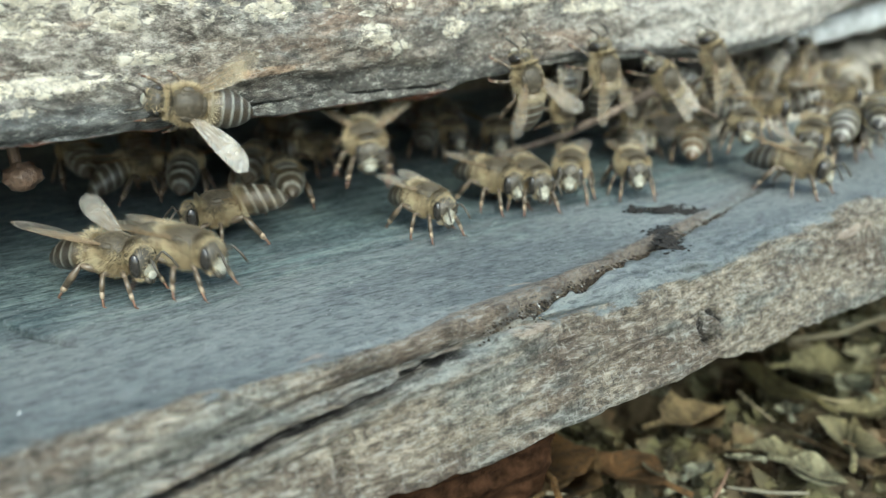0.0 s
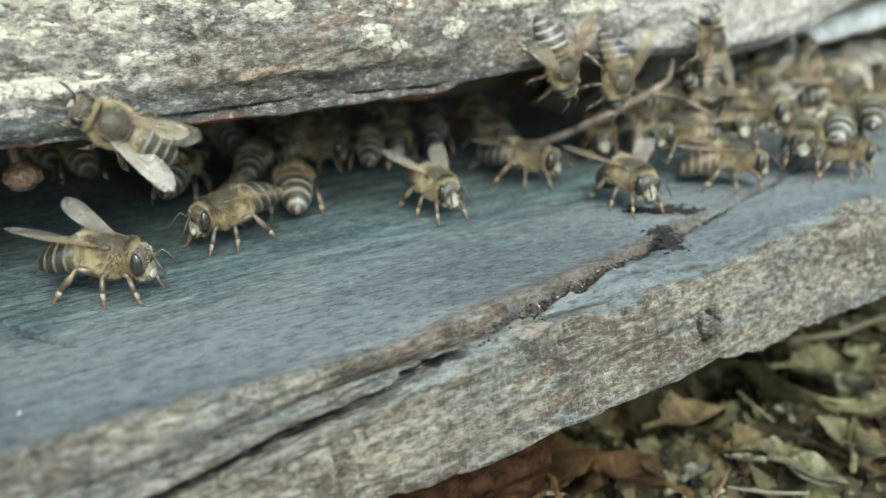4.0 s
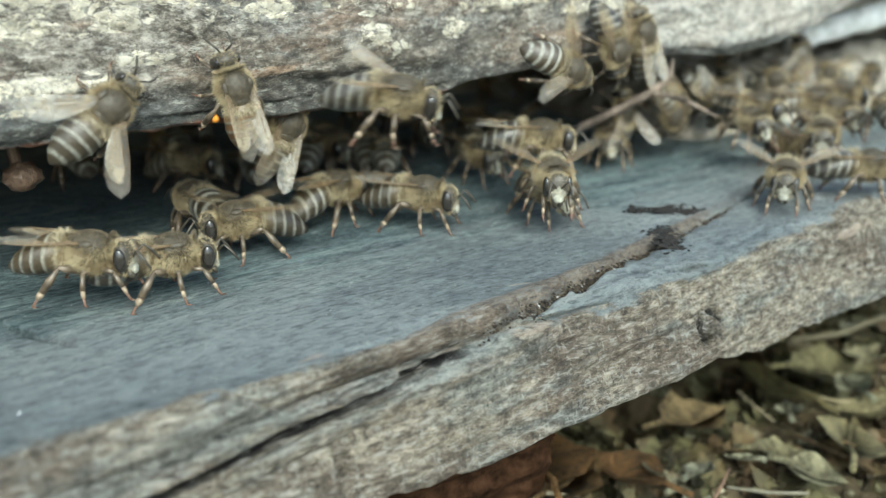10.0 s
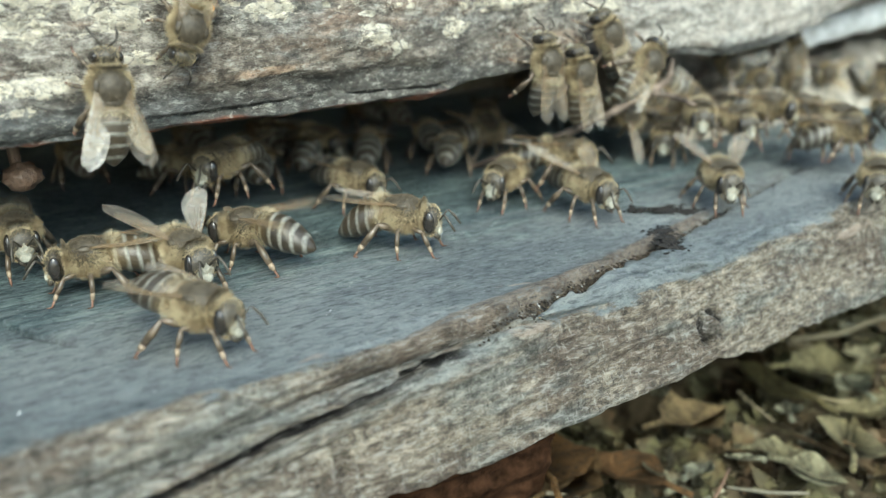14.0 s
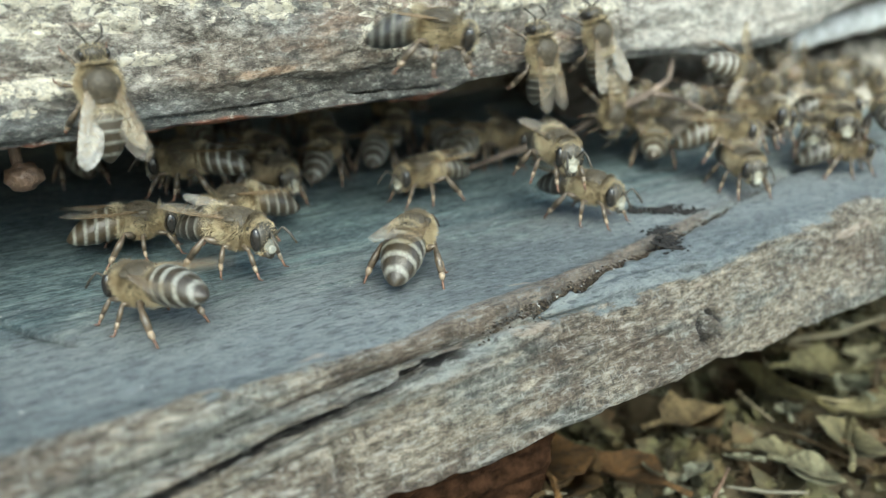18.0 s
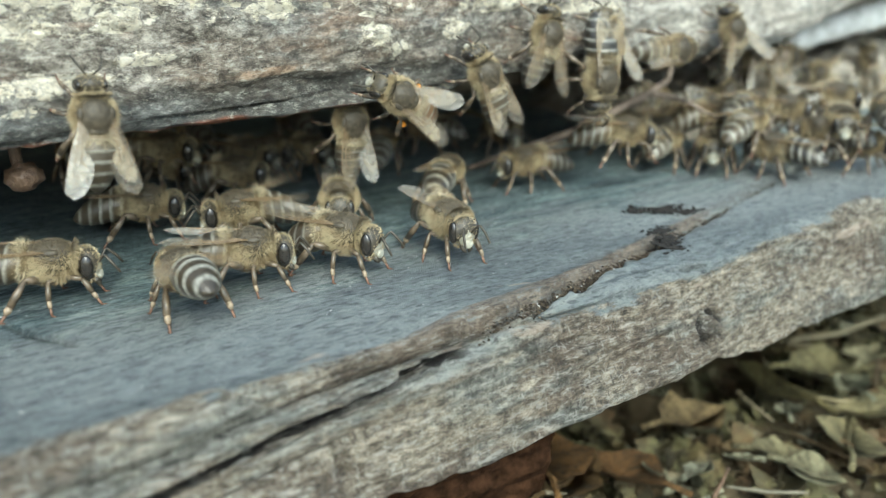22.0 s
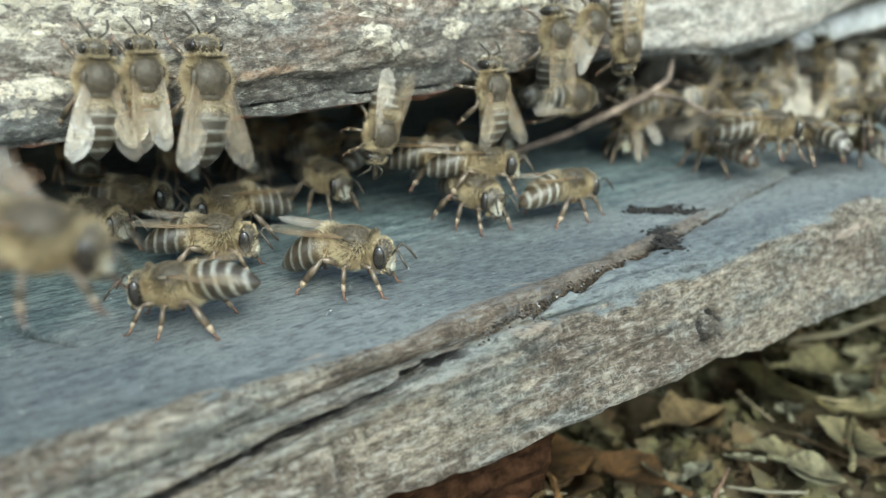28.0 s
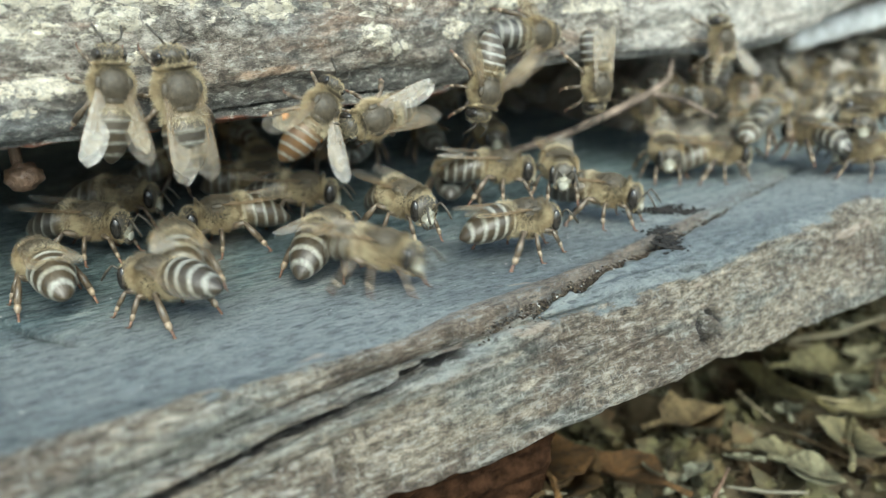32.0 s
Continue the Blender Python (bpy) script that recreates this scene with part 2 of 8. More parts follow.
def log_material():
    """Grey-brown barkless wood, orange where freshly rubbed, blue-grey along the lower arris."""
    m = Mat("weathered_log", 0.88, 0.2)
    fibre = m.noise(0.8, (0.5, 1, 1), 10, 0.85, 0.1)
    fine = m.noise(2.0, (0.7, 1, 1), 7, 0.85)
    col = m.ramp(fibre, (0.40, (0.058, 0.052, 0.044)), (0.465, (0.19, 0.168, 0.14)), (0.52, (0.335, 0.305, 0.258)), (0.58, (0.50, 0.462, 0.395)), (0.69, (0.70, 0.65, 0.575)))
    col = m.mix(m.ramp(m.noise(0.10, (0.4, 1, 1), 5, 0.65), (0.50, (0, 0, 0)), (0.64, (0.5, 0.5, 0.5))), col, m.ramp(fibre, (0.3, (0.09, 0.095, 0.095)), (0.7, (0.27, 0.28, 0.275))))
    col = m.mix(m.ramp(m.noise(0.12, (0.3, 1, 1), 6, 0.7), (0.51, (0, 0, 0)), (0.61, (0.65, 0.65, 0.65))), col, m.ramp(fibre, (0.35, (0.25, 0.165, 0.11)), (0.65, (0.56, 0.42, 0.31))))
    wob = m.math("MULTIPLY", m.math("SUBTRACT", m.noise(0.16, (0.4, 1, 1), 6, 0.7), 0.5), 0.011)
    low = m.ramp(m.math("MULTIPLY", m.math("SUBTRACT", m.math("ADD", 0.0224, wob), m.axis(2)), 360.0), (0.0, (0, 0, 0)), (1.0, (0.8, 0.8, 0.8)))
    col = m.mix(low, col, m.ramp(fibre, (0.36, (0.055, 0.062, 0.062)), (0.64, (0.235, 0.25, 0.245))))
    # darker and browner low down along the middle run
    brown_low = m.ramp(m.math("ADD", m.mark("brown_low"), m.math("MULTIPLY", m.math("SUBTRACT", m.noise(0.14, (0.4, 1, 1), 6, 0.7), 0.5), 1.5)), (0.4, (0, 0, 0)), (0.8, (0.65, 0.65, 0.65)))
    col = m.mix(brown_low, col, m.mix(1.0, col, (0.60, 0.54, 0.48), "MULTIPLY"))
    rub = m.ramp(m.math("ADD", m.mark("rub"), m.math("MULTIPLY", m.math("SUBTRACT", m.noise(0.4, (0.4, 1, 1), 6, 0.7), 0.5), 1.4)), (0.4, (0, 0, 0)), (0.65, (0.85, 0.85, 0.85)))
    col = m.mix(rub, col, m.ramp(fibre, (0.40, (0.28, 0.19, 0.12)), (0.6, (0.62, 0.46, 0.33))))
    rust = m.math("MULTIPLY", m.math("SUBTRACT", m.math("ADD", 0.0172, m.math("MULTIPLY", m.math("SUBTRACT", m.noise(0.12, (0.5, 1, 1), 4), 0.5), 0.005)), m.axis(2)), 2200.0)
    col = m.mix(m.ramp(rust, (0.0, (0, 0, 0)), (1.0, (0.8, 0.8, 0.8))), col, (0.30, 0.105, 0.05))
    crust = m.noise(0.9, (0.55, 1, 1), 9, 0.8)
    grow = m.math("ADD", m.math("MULTIPLY", m.mark("lichen"), 0.36), m.math("MULTIPLY", m.math("SUBTRACT", crust, 0.5), 1.8))
    on = m.ramp(grow, (0.27, (0, 0, 0)), (0.33, (1, 1, 1)))
    col = m.mix(on, col, m.ramp(fine, (0.37, (0.20, 0.17, 0.12)), (0.44, (0.62, 0.56, 0.42)), (0.56, (0.86, 0.81, 0.67))))
    m.bump(on, 0.45, 0.8)
    flake = m.cells(1.1, (0.9, 1.5, 1.7), 2.2, 1.3)[1]
    col = m.mix(0.55, col, m.ramp(flake, (0.0, (0.5, 0.48, 0.46)), (0.5, (1, 0.99, 0.98)), (1.0, (1.5, 1.5, 1.5))), "MULTIPLY")
    m.bump(flake, 0.25, 0.8)
    gap, tone = m.cells(0.95, (0.62, 1.0, 1.0), 1.3, 0.5)
    there = m.ramp(m.math("ADD", m.math("SUBTRACT", m.mark("chips"), tone), 0.5), (0.49, (0, 0, 0)), (0.52, (1, 1, 1)))
    chip = m.math("MULTIPLY", there, m.ramp(gap, (0.03, (0, 0, 0)), (0.09, (0.95, 0.95, 0.95))))
    m.bump(chip, 1.0, 1.0)
    col = m.mix(chip, col, m.ramp(m.noise(0.7, detail=6), (0.36, (0.44, 0.40, 0.31)), (0.46, (0.72, 0.655, 0.51)), (0.58, (0.90, 0.845, 0.71))))
    col = m.mix(m.math("MULTIPLY", m.ramp(fine, (0.34, (0.8, 0.8, 0.8)), (0.46, (0, 0, 0))), m.math("SUBTRACT", 1.0, m.math("MULTIPLY", chip, 0.8))), col, (0.065, 0.058, 0.052))
    # paler with growing x, above the lower arris
    pale_end = m.ramp(m.math("ADD", m.mark("pale_end"), m.math("MULTIPLY", m.math("SUBTRACT", m.noise(0.12, (0.5, 1, 1), 6, 0.7), 0.5), 1.6)), (0.35, (0, 0, 0)), (0.8, (0.75, 0.75, 0.75)))
    col = m.mix(pale_end, col, m.ramp(fibre, (0.38, (0.30, 0.28, 0.24)), (0.6, (0.80, 0.77, 0.69))))
    fleck = m.noise(1.8, (0.5, 1, 1), 6, 0.75, 0.2)
    col = m.mix(m.ramp(fleck, (0.39, (0.6, 0.6, 0.6)), (0.47, (0, 0, 0))), col, (0.075, 0.062, 0.052))
    col = m.mix(m.ramp(fleck, (0.54, (0, 0, 0)), (0.64, (0.5, 0.5, 0.5))), col, (0.70, 0.69, 0.60))
    m.bump(fleck, 0.4, 0.9)
    m.bump(fibre, 0.9, 0.9)
    m.bump(fine, 0.4, 0.9)
    m.bump(crust, 0.8, 0.6)
    return m.colour(col)


def abdomen_material():
    """Dark glossy plates, each with a wide pale downy rim; olive-amber on the first ones, a dark tip."""
    m = Mat("banded_abdomen", 0.38, 0.5)
    x = m.math("ADD", m.axis(0), m.math("MULTIPLY", m.math("SUBTRACT", m.noise(1.6), 0.5), 0.0003))
    along = m.math("MULTIPLY", m.math("SUBTRACT", -0.0014, x), 1000 / PLATE)
    saw = m.math("FRACT", along)
    pale = m.ramp(saw, (0.0, (0.95, 0.95, 0.95)), (0.06, (0.75, 0.75, 0.75)), (0.2, (0, 0, 0)), (0.70, (0, 0, 0)), (0.92, (0.9, 0.9, 0.9)))
    info = m.t.nodes.new("ShaderNodeObjectInfo")
    far = m.math("MULTIPLY", along, 0.18)
    pale = m.math("MULTIPLY", pale, m.ramp(info.outputs["Random"], (0.2, (0.7, 0.7, 0.7)), (0.8, (1, 1, 1))))
    pale = m.math("MULTIPLY", pale, m.ramp(far, (0.925, (1, 1, 1)), (0.96, (0.05, 0.05, 0.05))))
    pale = m.math("MULTIPLY", pale, m.ramp(m.noise(2.6, (0.4, 1, 1)), (0.3, (0.45, 0.45, 0.45)), (0.6, (1, 1, 1))))
    dark = m.mix(info.outputs["Random"], (0.022, 0.019, 0.015), (0.055, 0.040, 0.022))
    dark = m.mix(m.ramp(info.outputs["Random"], (0.93, (0, 0, 0)), (0.98, (0.7, 0.7, 0.7))), dark, (0.15, 0.075, 0.026))
    dark = m.mix(m.ramp(far, (0.10, (0.9, 0.9, 0.9)), (0.36, (0, 0, 0))), dark, (0.13, 0.092, 0.042))
    rim = m.mix(m.ramp(far, (0.1, (0, 0, 0)), (0.42, (1, 1, 1))), (0.21, 0.17, 0.095), (0.27, 0.265, 0.225))
    belly = m.ramp(m.math("MULTIPLY", m.math("SUBTRACT", 0.0021, m.axis(2)), 900.0), (0.3, (0, 0, 0)), (1.0, (0.5, 0.5, 0.5)))
    m.link(m.mix(pale, (0.36, 0.36, 0.36), (0.65, 0.65, 0.65)), m.b.inputs["Roughness"])
    m.bump(m.noise(4.0), 0.08)
    m.b.inputs["Coat Weight"].default_value, m.b.inputs["Coat Roughness"].default_value = 0.15, 0.25
    return m.colour(m.mix(belly, m.mix(pale, dark, rim), (0.16, 0.115, 0.06)))


def wing_material():
    m = Mat("wing_membrane", 0.22, 0.9)
    clear = m.t.nodes.new("ShaderNodeBsdfTransparent")
    clear.inputs[0].default_value = (0.90, 0.85, 0.74, 1)
    mixer = m.t.nodes.new("ShaderNodeMixShader")
    info = m.t.nodes.new("ShaderNodeObjectInfo")
    # some wings denser and whiter: the sky's reflection put into opacity and colour
    cloud = m.math("MULTIPLY", m.ramp(m.noise(0.5), (0.3, (0.10, 0.10, 0.10)), (0.7, (0.30, 0.30, 0.30))), m.ramp(info.outputs["Random"], (0.35, (0.7, 0.7, 0.7)), (0.95, (1.6, 1.6, 1.6))))
    m.link(m.mix(m.ramp(info.outputs["Random"], (0.45, (0, 0, 0)), (0.95, (0.85, 0.85, 0.85))), (0.40, 0.35, 0.28), (0.62, 0.59, 0.53)), m.b.inputs["Base Color"])
    m.link(cloud, mixer.inputs[0])
    m.link(clear.outputs[0], mixer.inputs[1])
    m.link(m.b.outputs[0], mixer.inputs[2])
    m.link(mixer.outputs[0], m.t.nodes["Material Output"].inputs["Surface"])
    m.bump(m.noise(1.2, (0.4, 1, 1)), 0.15)
    return m.m


def fur_material():
    """Golden hairs, paler at the collar and the waist, dull brown on the back."""
    m = Mat("golden_fur", 0.65, 0.3)
    info = m.t.nodes.new("ShaderNodeObjectInfo")
    tone = m.mix(info.outputs["Random"], (0.165, 0.118, 0.058), (0.27, 0.208, 0.118))
    tone = m.mix(m.ramp(m.noise(0.5), (0.4, (0, 0, 0)), (0.6, (1, 1, 1))), tone, (0.44, 0.365, 0.225))
    waist = m.ramp(m.math("MULTIPLY", m.math("SUBTRACT", -0.0014, m.axis(0)), 1000.0), (0.0, (0, 0, 0)), (0.9, (0.7, 0.7, 0.7)))
    saddle = m.ramp(m.math("MULTIPLY", m.math("SUBTRACT", m.axis(2), 0.0050), 1000.0), (0.0, (0, 0, 0)), (0.7, (0.9, 0.9, 0.9)))
    col = m.mix(saddle, tone, (0.075, 0.060, 0.040))
    return m.colour(m.mix(waist, col, (0.48, 0.41, 0.27)))


PLATE = 1.12
PLANK, LOG = plank_material(), log_material()
ABDOMEN, WING, FUR = abdomen_material(), wing_material(), fur_material()
HEAD = plain("head_shell", (0.048, 0.041, 0.030), 0.45, 0.4, 0.4, 3.0)
FACE = plain("face_down", (0.33, 0.32, 0.26), 0.75, 0.25, 0.4, 1.6, 0.15)
EYE_M = plain("eye", (0.022, 0.019, 0.016), 0.18, 0.6, 0.2, 6.0, 0.01)
CHEST = plain("thorax_shell", (0.06, 0.050, 0.035), 0.5, 0.3, 0.4, 2.0)
LEG = plain("leg", (0.085, 0.064, 0.042), 0.32, 0.5, 0.5, 1.5)
LEG_PALE = plain("leg_pale", (0.22, 0.17, 0.115), 0.4, 0.45, 0.4, 1.5)
FOOT = plain("foot", (0.14, 0.078, 0.052), 0.5, 0.35, 0.4, 1.5)
POLLEN = plain("pollen", (0.66, 0.27, 0.04), 0.9, 0.1, 0.2, 4.0)
VEIN = plain("vein", (0.16, 0.11, 0.06), 0.5, 0.3)
DARK_WOOD = plain("dark_wood", (0.34, 0.30, 0.23), 0.9, 0.2, 0.5, 0.2, 0.6)
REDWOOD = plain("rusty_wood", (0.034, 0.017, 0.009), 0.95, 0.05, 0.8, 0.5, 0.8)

GRIT = plain("pale_grit", (0.50, 0.51, 0.50), 0.7, 0.3, 0.2, 1.2)
TWIG = plain("twig", (0.125, 0.098, 0.078), 0.8, 0.2, 0.95, 0.45, 0.25)
TWIG_PALE = plain("pale_branch", (0.78, 0.77, 0.70), 0.9, 0.2, 0.4, 0.25, 0.8)
SOIL = plain("soil", (0.085, 0.068, 0.042), 0.95, 0.1, 0.85, 0.25, 2.5)


def leaf_material():
    m = Mat("dead_leaf", 0.65, 0.35)
    geo = m.t.nodes.new("ShaderNodeNewGeometry")
    col = m.ramp(geo.outputs["Random Per Island"], (0.0, (0.026, 0.022, 0.011)), (0.3, (0.066, 0.055, 0.024)), (0.5, (0.115, 0.10, 0.043)), (0.75, (0.14, 0.134, 0.060)), (0.9, (0.20, 0.19, 0.11)), (1.0, (0.31, 0.30, 0.21)))
    n = m.noise(0.5, detail=8, rough=0.75)
    col = m.mix(m.ramp(n, (0.38, (0.85, 0.85, 0.85)), (0.52, (0, 0, 0))), col, (0.045, 0.036, 0.018))
    col = m.mix(m.ramp(m.noise(0.06), (0.48, (0, 0, 0)), (0.62, (0.7, 0.7, 0.7))), col, (0.13, 0.07, 0.03))
    col = m.mix(m.ramp(n, (0.35, (0.3, 0.65, 0.65)), (0.6, (0, 0, 0))), col, (0.05, 0.042, 0.02))
    m.bump(n, 0.6)
    return m.colour(col)


LEAF = leaf_material()


def crumb_material():
    m = Mat("crumbs", 0.9, 0.15)
    geo = m.t.nodes.new("ShaderNodeNewGeometry")
    col = m.ramp(geo.outputs["Random Per Island"], (0.0, (0.012, 0.010, 0.008)), (0.55, (0.05, 0.038, 0.027)), (0.86, (0.095, 0.074, 0.050)), (1.0, (0.20, 0.165, 0.115)))
    m.bump(m.noise(3.0), 0.2)
    return m.colour(col)


CRUMB = crumb_material()
BROKEN = plain("broken_wood", (0.26, 0.235, 0.195), 0.9, 0.2, 0.6, 0.3, 0.8)


# ---- the setting ----
def plank_rise(x, y):
    """Slow unevenness of the plank's top, in mm."""
    return 0.5 * fbm(np.asarray(x, float) / 45.0, np.asarray(y, float) / 22.0, 2, 3)


def split_low(x):
    """Run of the deep black split, as distance along the plank's profile from the nose (mm, towards the hive positive)."""
    return np.interp(x, [-60, 14, 20, 24, 30, 36, 42, 60], [-9.5, -7.3, -6.5, -5.7, -5.2, -4.6, -3.8, -2.0])


def split_high(x):
    """Run of the crumb-filled split."""
    return np.interp(x, [20, 28, 37, 45, 51, 60, 73, 82, 90, 104, 122, 136, 170], [-3.8, -3.4, -2.9, -2.3, -1.0, 0.5, 3.8, 5.1, 7.4, 11.0, 15.4, 17.7, 22.0])


def build_plank():
    xs = np.concatenate([np.linspace(-160, -5, 60), np.arange(-4.7, 170, 0.36), np.linspace(171, 330, 60)])
    # distance along the profile: 0 at the nose, positive over the top, negative down the front
    s = np.concatenate([np.linspace(125, 50, 50), np.arange(49.5, 4.2, -0.33), np.arange(4.0, -10.0, -0.15), np.arange(-10.0, -16.5, -0.3), np.linspace(-17, -130, 24)])
    X, S = np.meshgrid(xs, s, indexing="ij")
    # the rows of the sheet run along the deep split
    wave = 0.28 * fbm(X / 11.0, X * 0, 5, 51) + 0.2 * fbm(X / 1.3, X * 0, 3, 57)
    lean = np.clip(split_low(np.clip(X, 5, 48)) + 5.5, -3, 3) + wave
    S = S + lean * np.clip(np.minimum((4.0 - S) / 9.5, (S + 15.0) / 9.5), 0, 1)
    # profile: flat top, rounded nose of 2.5 mm, front leaning out to a lower arris, underside
    r = 2.6
    top = S > 0
    front = (S <= 0) & (S > -15.0)
    under = S <= -15.0
    t = np.clip(-S, 0, 15)
    bend = np.minimum(t, r * 1.35) / (r * 1.35) * radians(74)
    fy = np.where(t < r * 1.35, 62.5 - r * np.sin(bend), 62.5 - r * math.sin(radians(74)) - (t - r * 1.35) * math.cos(radians(74)))
    fz = np.where(t < r * 1.35, -r * (1 - np.cos(bend)), -r * (1 - math.cos(radians(74))) - (t - r * 1.35) * math.sin(radians(74)))
    ey, ez = 62.5 - r * math.sin(radians(74)) - (15 - r * 1.35) * math.cos(radians(74)), -r * (1 - math.cos(radians(74))) - (15 - r * 1.35) * math.sin(radians(74))
    Y = np.where(top, 62.5 + S, np.where(front, fy, ey + (-15 - S)))
    Z = np.where(top, 0.0, np.where(front, fz, ez - 0.06 * (-15 - S)))
    ny = np.where(top, 0.0, np.where(front, -np.sin(bend), 0.0))
    nz = np.where(top, 1.0, np.where(front, np.cos(bend), -1.0))
    # grain, waves and wear
    d = plank_rise(X, 62.5 + S) * smooth(-6, 2, S)
    d = d + (0.30 - 0.16 * smooth(0, 6, S)) * fbm(X / 14.0, S / 1.6, 4, 11) + (0.10 - 0.05 * smooth(0, 6, S)) * fbm(X / 3.5, S / 0.7, 3, 21)
    rough = smooth(4, -2, S) * (~under)
    d = d + rough * (0.9 * fbm(X / 10.0, S / 2.6, 4, 31) + 0.35 * fbm(X / 2.2, S / 1.1, 3, 41))
    # the deep split below, the crumb-filled one above it, and small side splits
    low = split_low(X) + wave
    w = np.interp(X, [-60, 14, 24, 34, 43, 46], [0.48, 0.4, 0.34, 0.27, 0.2, 0.1]) * (1 + 0.7 * fbm(X / 5.0, S * 0, 3, 61))
    # colour mask for the painted shade in splits, chips and the knot's rim
    groove_shade = smooth(0.22, 0.08, np.abs(S - low) - w) * smooth(47, 43, X)
    d = d - 9.0 * np.exp(-(np.abs(S - low) / w) ** 14) * smooth(47, 43, X)
    d = d + 0.2 * np.exp(-((S - low - 1.3) / 0.7) ** 2) * smooth(46, 38, X)
    d = d - 0.7 * np.exp(-((S - low - 2.6) / 0.6) ** 2) * smooth(46, 38, X)
    for off, from_x, to_x, depth, wide in ((1.05, 22, 47, 0.7, 0.13), (-0.85, 16, 41, 0.5, 0.12), (2.1, 8, 44, 0.6, 0.15), (3.3, 14, 36, 0.4, 0.12), (-2.6, 12, 34, 0.4, 0.14)):
        line = np.exp(-(np.abs(S - low - off - 0.35 * fbm(X / 4.0, X * 0, 3, int(90 + 10 * off))) / wide) ** 2) * smooth(from_x, from_x + 6, X) * smooth(to_x, to_x - 6, X)
        d = d - depth * line
        groove_shade = np.maximum(groove_shade, 0.75 * line)
    high = split_high(X) + 0.8 * wave
    w = np.interp(X, [26, 37, 46, 60, 80, 90, 104, 135, 160], [0.7, 1.2, 1.4, 1.3, 1.1, 0.75, 0.75, 0.75, 0.4]) * (1 + 0.9 * fbm(X / 2.0, S * 0, 3, 65))
    deep = np.interp(X, [24, 32, 46, 60, 80, 86, 100, 135, 165], [0.0, 1.6, 2.9, 3.0, 2.7, 1.4, 1.7, 1.4, 0.0])
    d = d - deep * np.exp(-(np.abs(S - high) / w) ** 3) * (1 + 0.8 * fbm(X / 1.1, S / 0.8, 2, 67))
    side = np.interp(X, [45, 49, 60, 66], [-2.0, -2.3, -3.2, -3.6]) + 0.4 * wave
    d = d - 0.9 * np.exp(-(np.abs(S - side) / 0.35) ** 2) * smooth(46, 50, X) * smooth(66, 60, X)
    for cx, cs, rx, rs, dep in ((88.4, 15.9, 1.7, 1.0, 1.0), (91.4, 13.9, 2.0, 1.2, 1.3), (94.0, 11.5, 1.5, 1.0, 1.0), (82.5, 5.3, 1.4, 1.5, 1.7), (80.9, 3.1, 1.0, 0.9, 1.4), (84.5, 8.5, 1.2, 2.0, 0.7), (79, -2.5, 2.0, 0.5, 1.0), (108, -3.0, 1.5, 0.8, 0.8), (100, -6.0, 2.0, 0.6, 0.7), (60, -6.5, 2.5, 0.6, 0.6), (30, -10.5, 1.0, 2.0, 0.9), (122, -6.0, 2.0, 1.0, 0.8)):
        dent = np.exp(-(((X - cx) / rx) ** 2 + ((S - cs - 0.12 * (cx - X)) / rs) ** 2) ** 2)
        d = d - dep * dent
        groove_shade = np.maximum(groove_shade, (0.92 if cs > 3 and cx != 84.5 else 0.3) * smooth(0.3, 0.75, dent + 1.3 * fbm(X / 1.1, S / 0.5, 4, 77)) * smooth(0.02, 0.2, dent))
    d = d + 0.8 * np.exp(-(((X - 113) / 9) ** 2 + ((S + 0.5 - 0.16 * (X - 113)) / 0.9) ** 2))
    kx, ks = (X - 80.2) / 1.9, (S + 10.0) / 1.6
    knot = np.hypot(kx, ks) * (1 + 0.25 * fbm(kx * 1.5, ks * 1.5, 3, 79))
    moat = np.exp(-((knot - 1.0) / 0.27) ** 2) * smooth(0.1, 0.6, np.abs(kx + 0.25 * ks))
    d = d + 0.9 * smooth(1.0, 0.3, knot) - 0.9 * moat
    groove_shade = np.maximum(groove_shade, np.clip(1.3 * moat, 0, 0.95))
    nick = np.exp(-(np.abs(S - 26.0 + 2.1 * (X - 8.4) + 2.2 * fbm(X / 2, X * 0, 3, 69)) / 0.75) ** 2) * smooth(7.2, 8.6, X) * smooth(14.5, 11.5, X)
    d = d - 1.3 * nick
    groove_shade = np.maximum(groove_shade, 0.8 * nick)
    d = np.where(under, 0.25 * fbm(X / 9, S / 4, 3, 71), d)
    Z = Z + smooth(-10.5, -15, S) * (1.1 * fbm(X / 9, X * 0, 4, 73) + 0.4 * fbm(X / 1.8, X * 0, 2, 75))
    bare_from = np.interp(X, [-20, 20, 27, 38, 50, 56, 66, 80, 100, 122, 170], [0.6, 0.5, -0.6, -0.2, 1.0, -3.0, -4.0, -3.2, -2.2, 0.5, 1.0])
    rot = 0.85 * np.exp(-np.abs((S - high - 0.7) / 1.6) ** 2.5) * smooth(24, 40, X) * (1 - 0.5 * smooth(84, 96, X))
    rot = np.maximum(rot, 0.75 * smooth(0.95, 0.6, knot))
    torn = np.interp(X, [30, 38, 42, 50, 60, 81, 92, 106], [-2.6, -1.3, -0.4, 1.1, 2.1, 6.4, 9.0, 12.4]) + 0.6 * wave
    torn = np.exp(-np.abs((S - torn) / np.interp(X, [30, 46, 60, 84, 106], [0.8, 1.5, 1.1, 0.9, 0.5])) ** 3) * smooth(30, 40, X) * smooth(112, 86, X)
    d = d + 0.25 * torn * (0.6 + fbm(X / 4.0, S / 0.5, 3, 83)) * (S > -6)
    scar = np.zeros(X.shape)
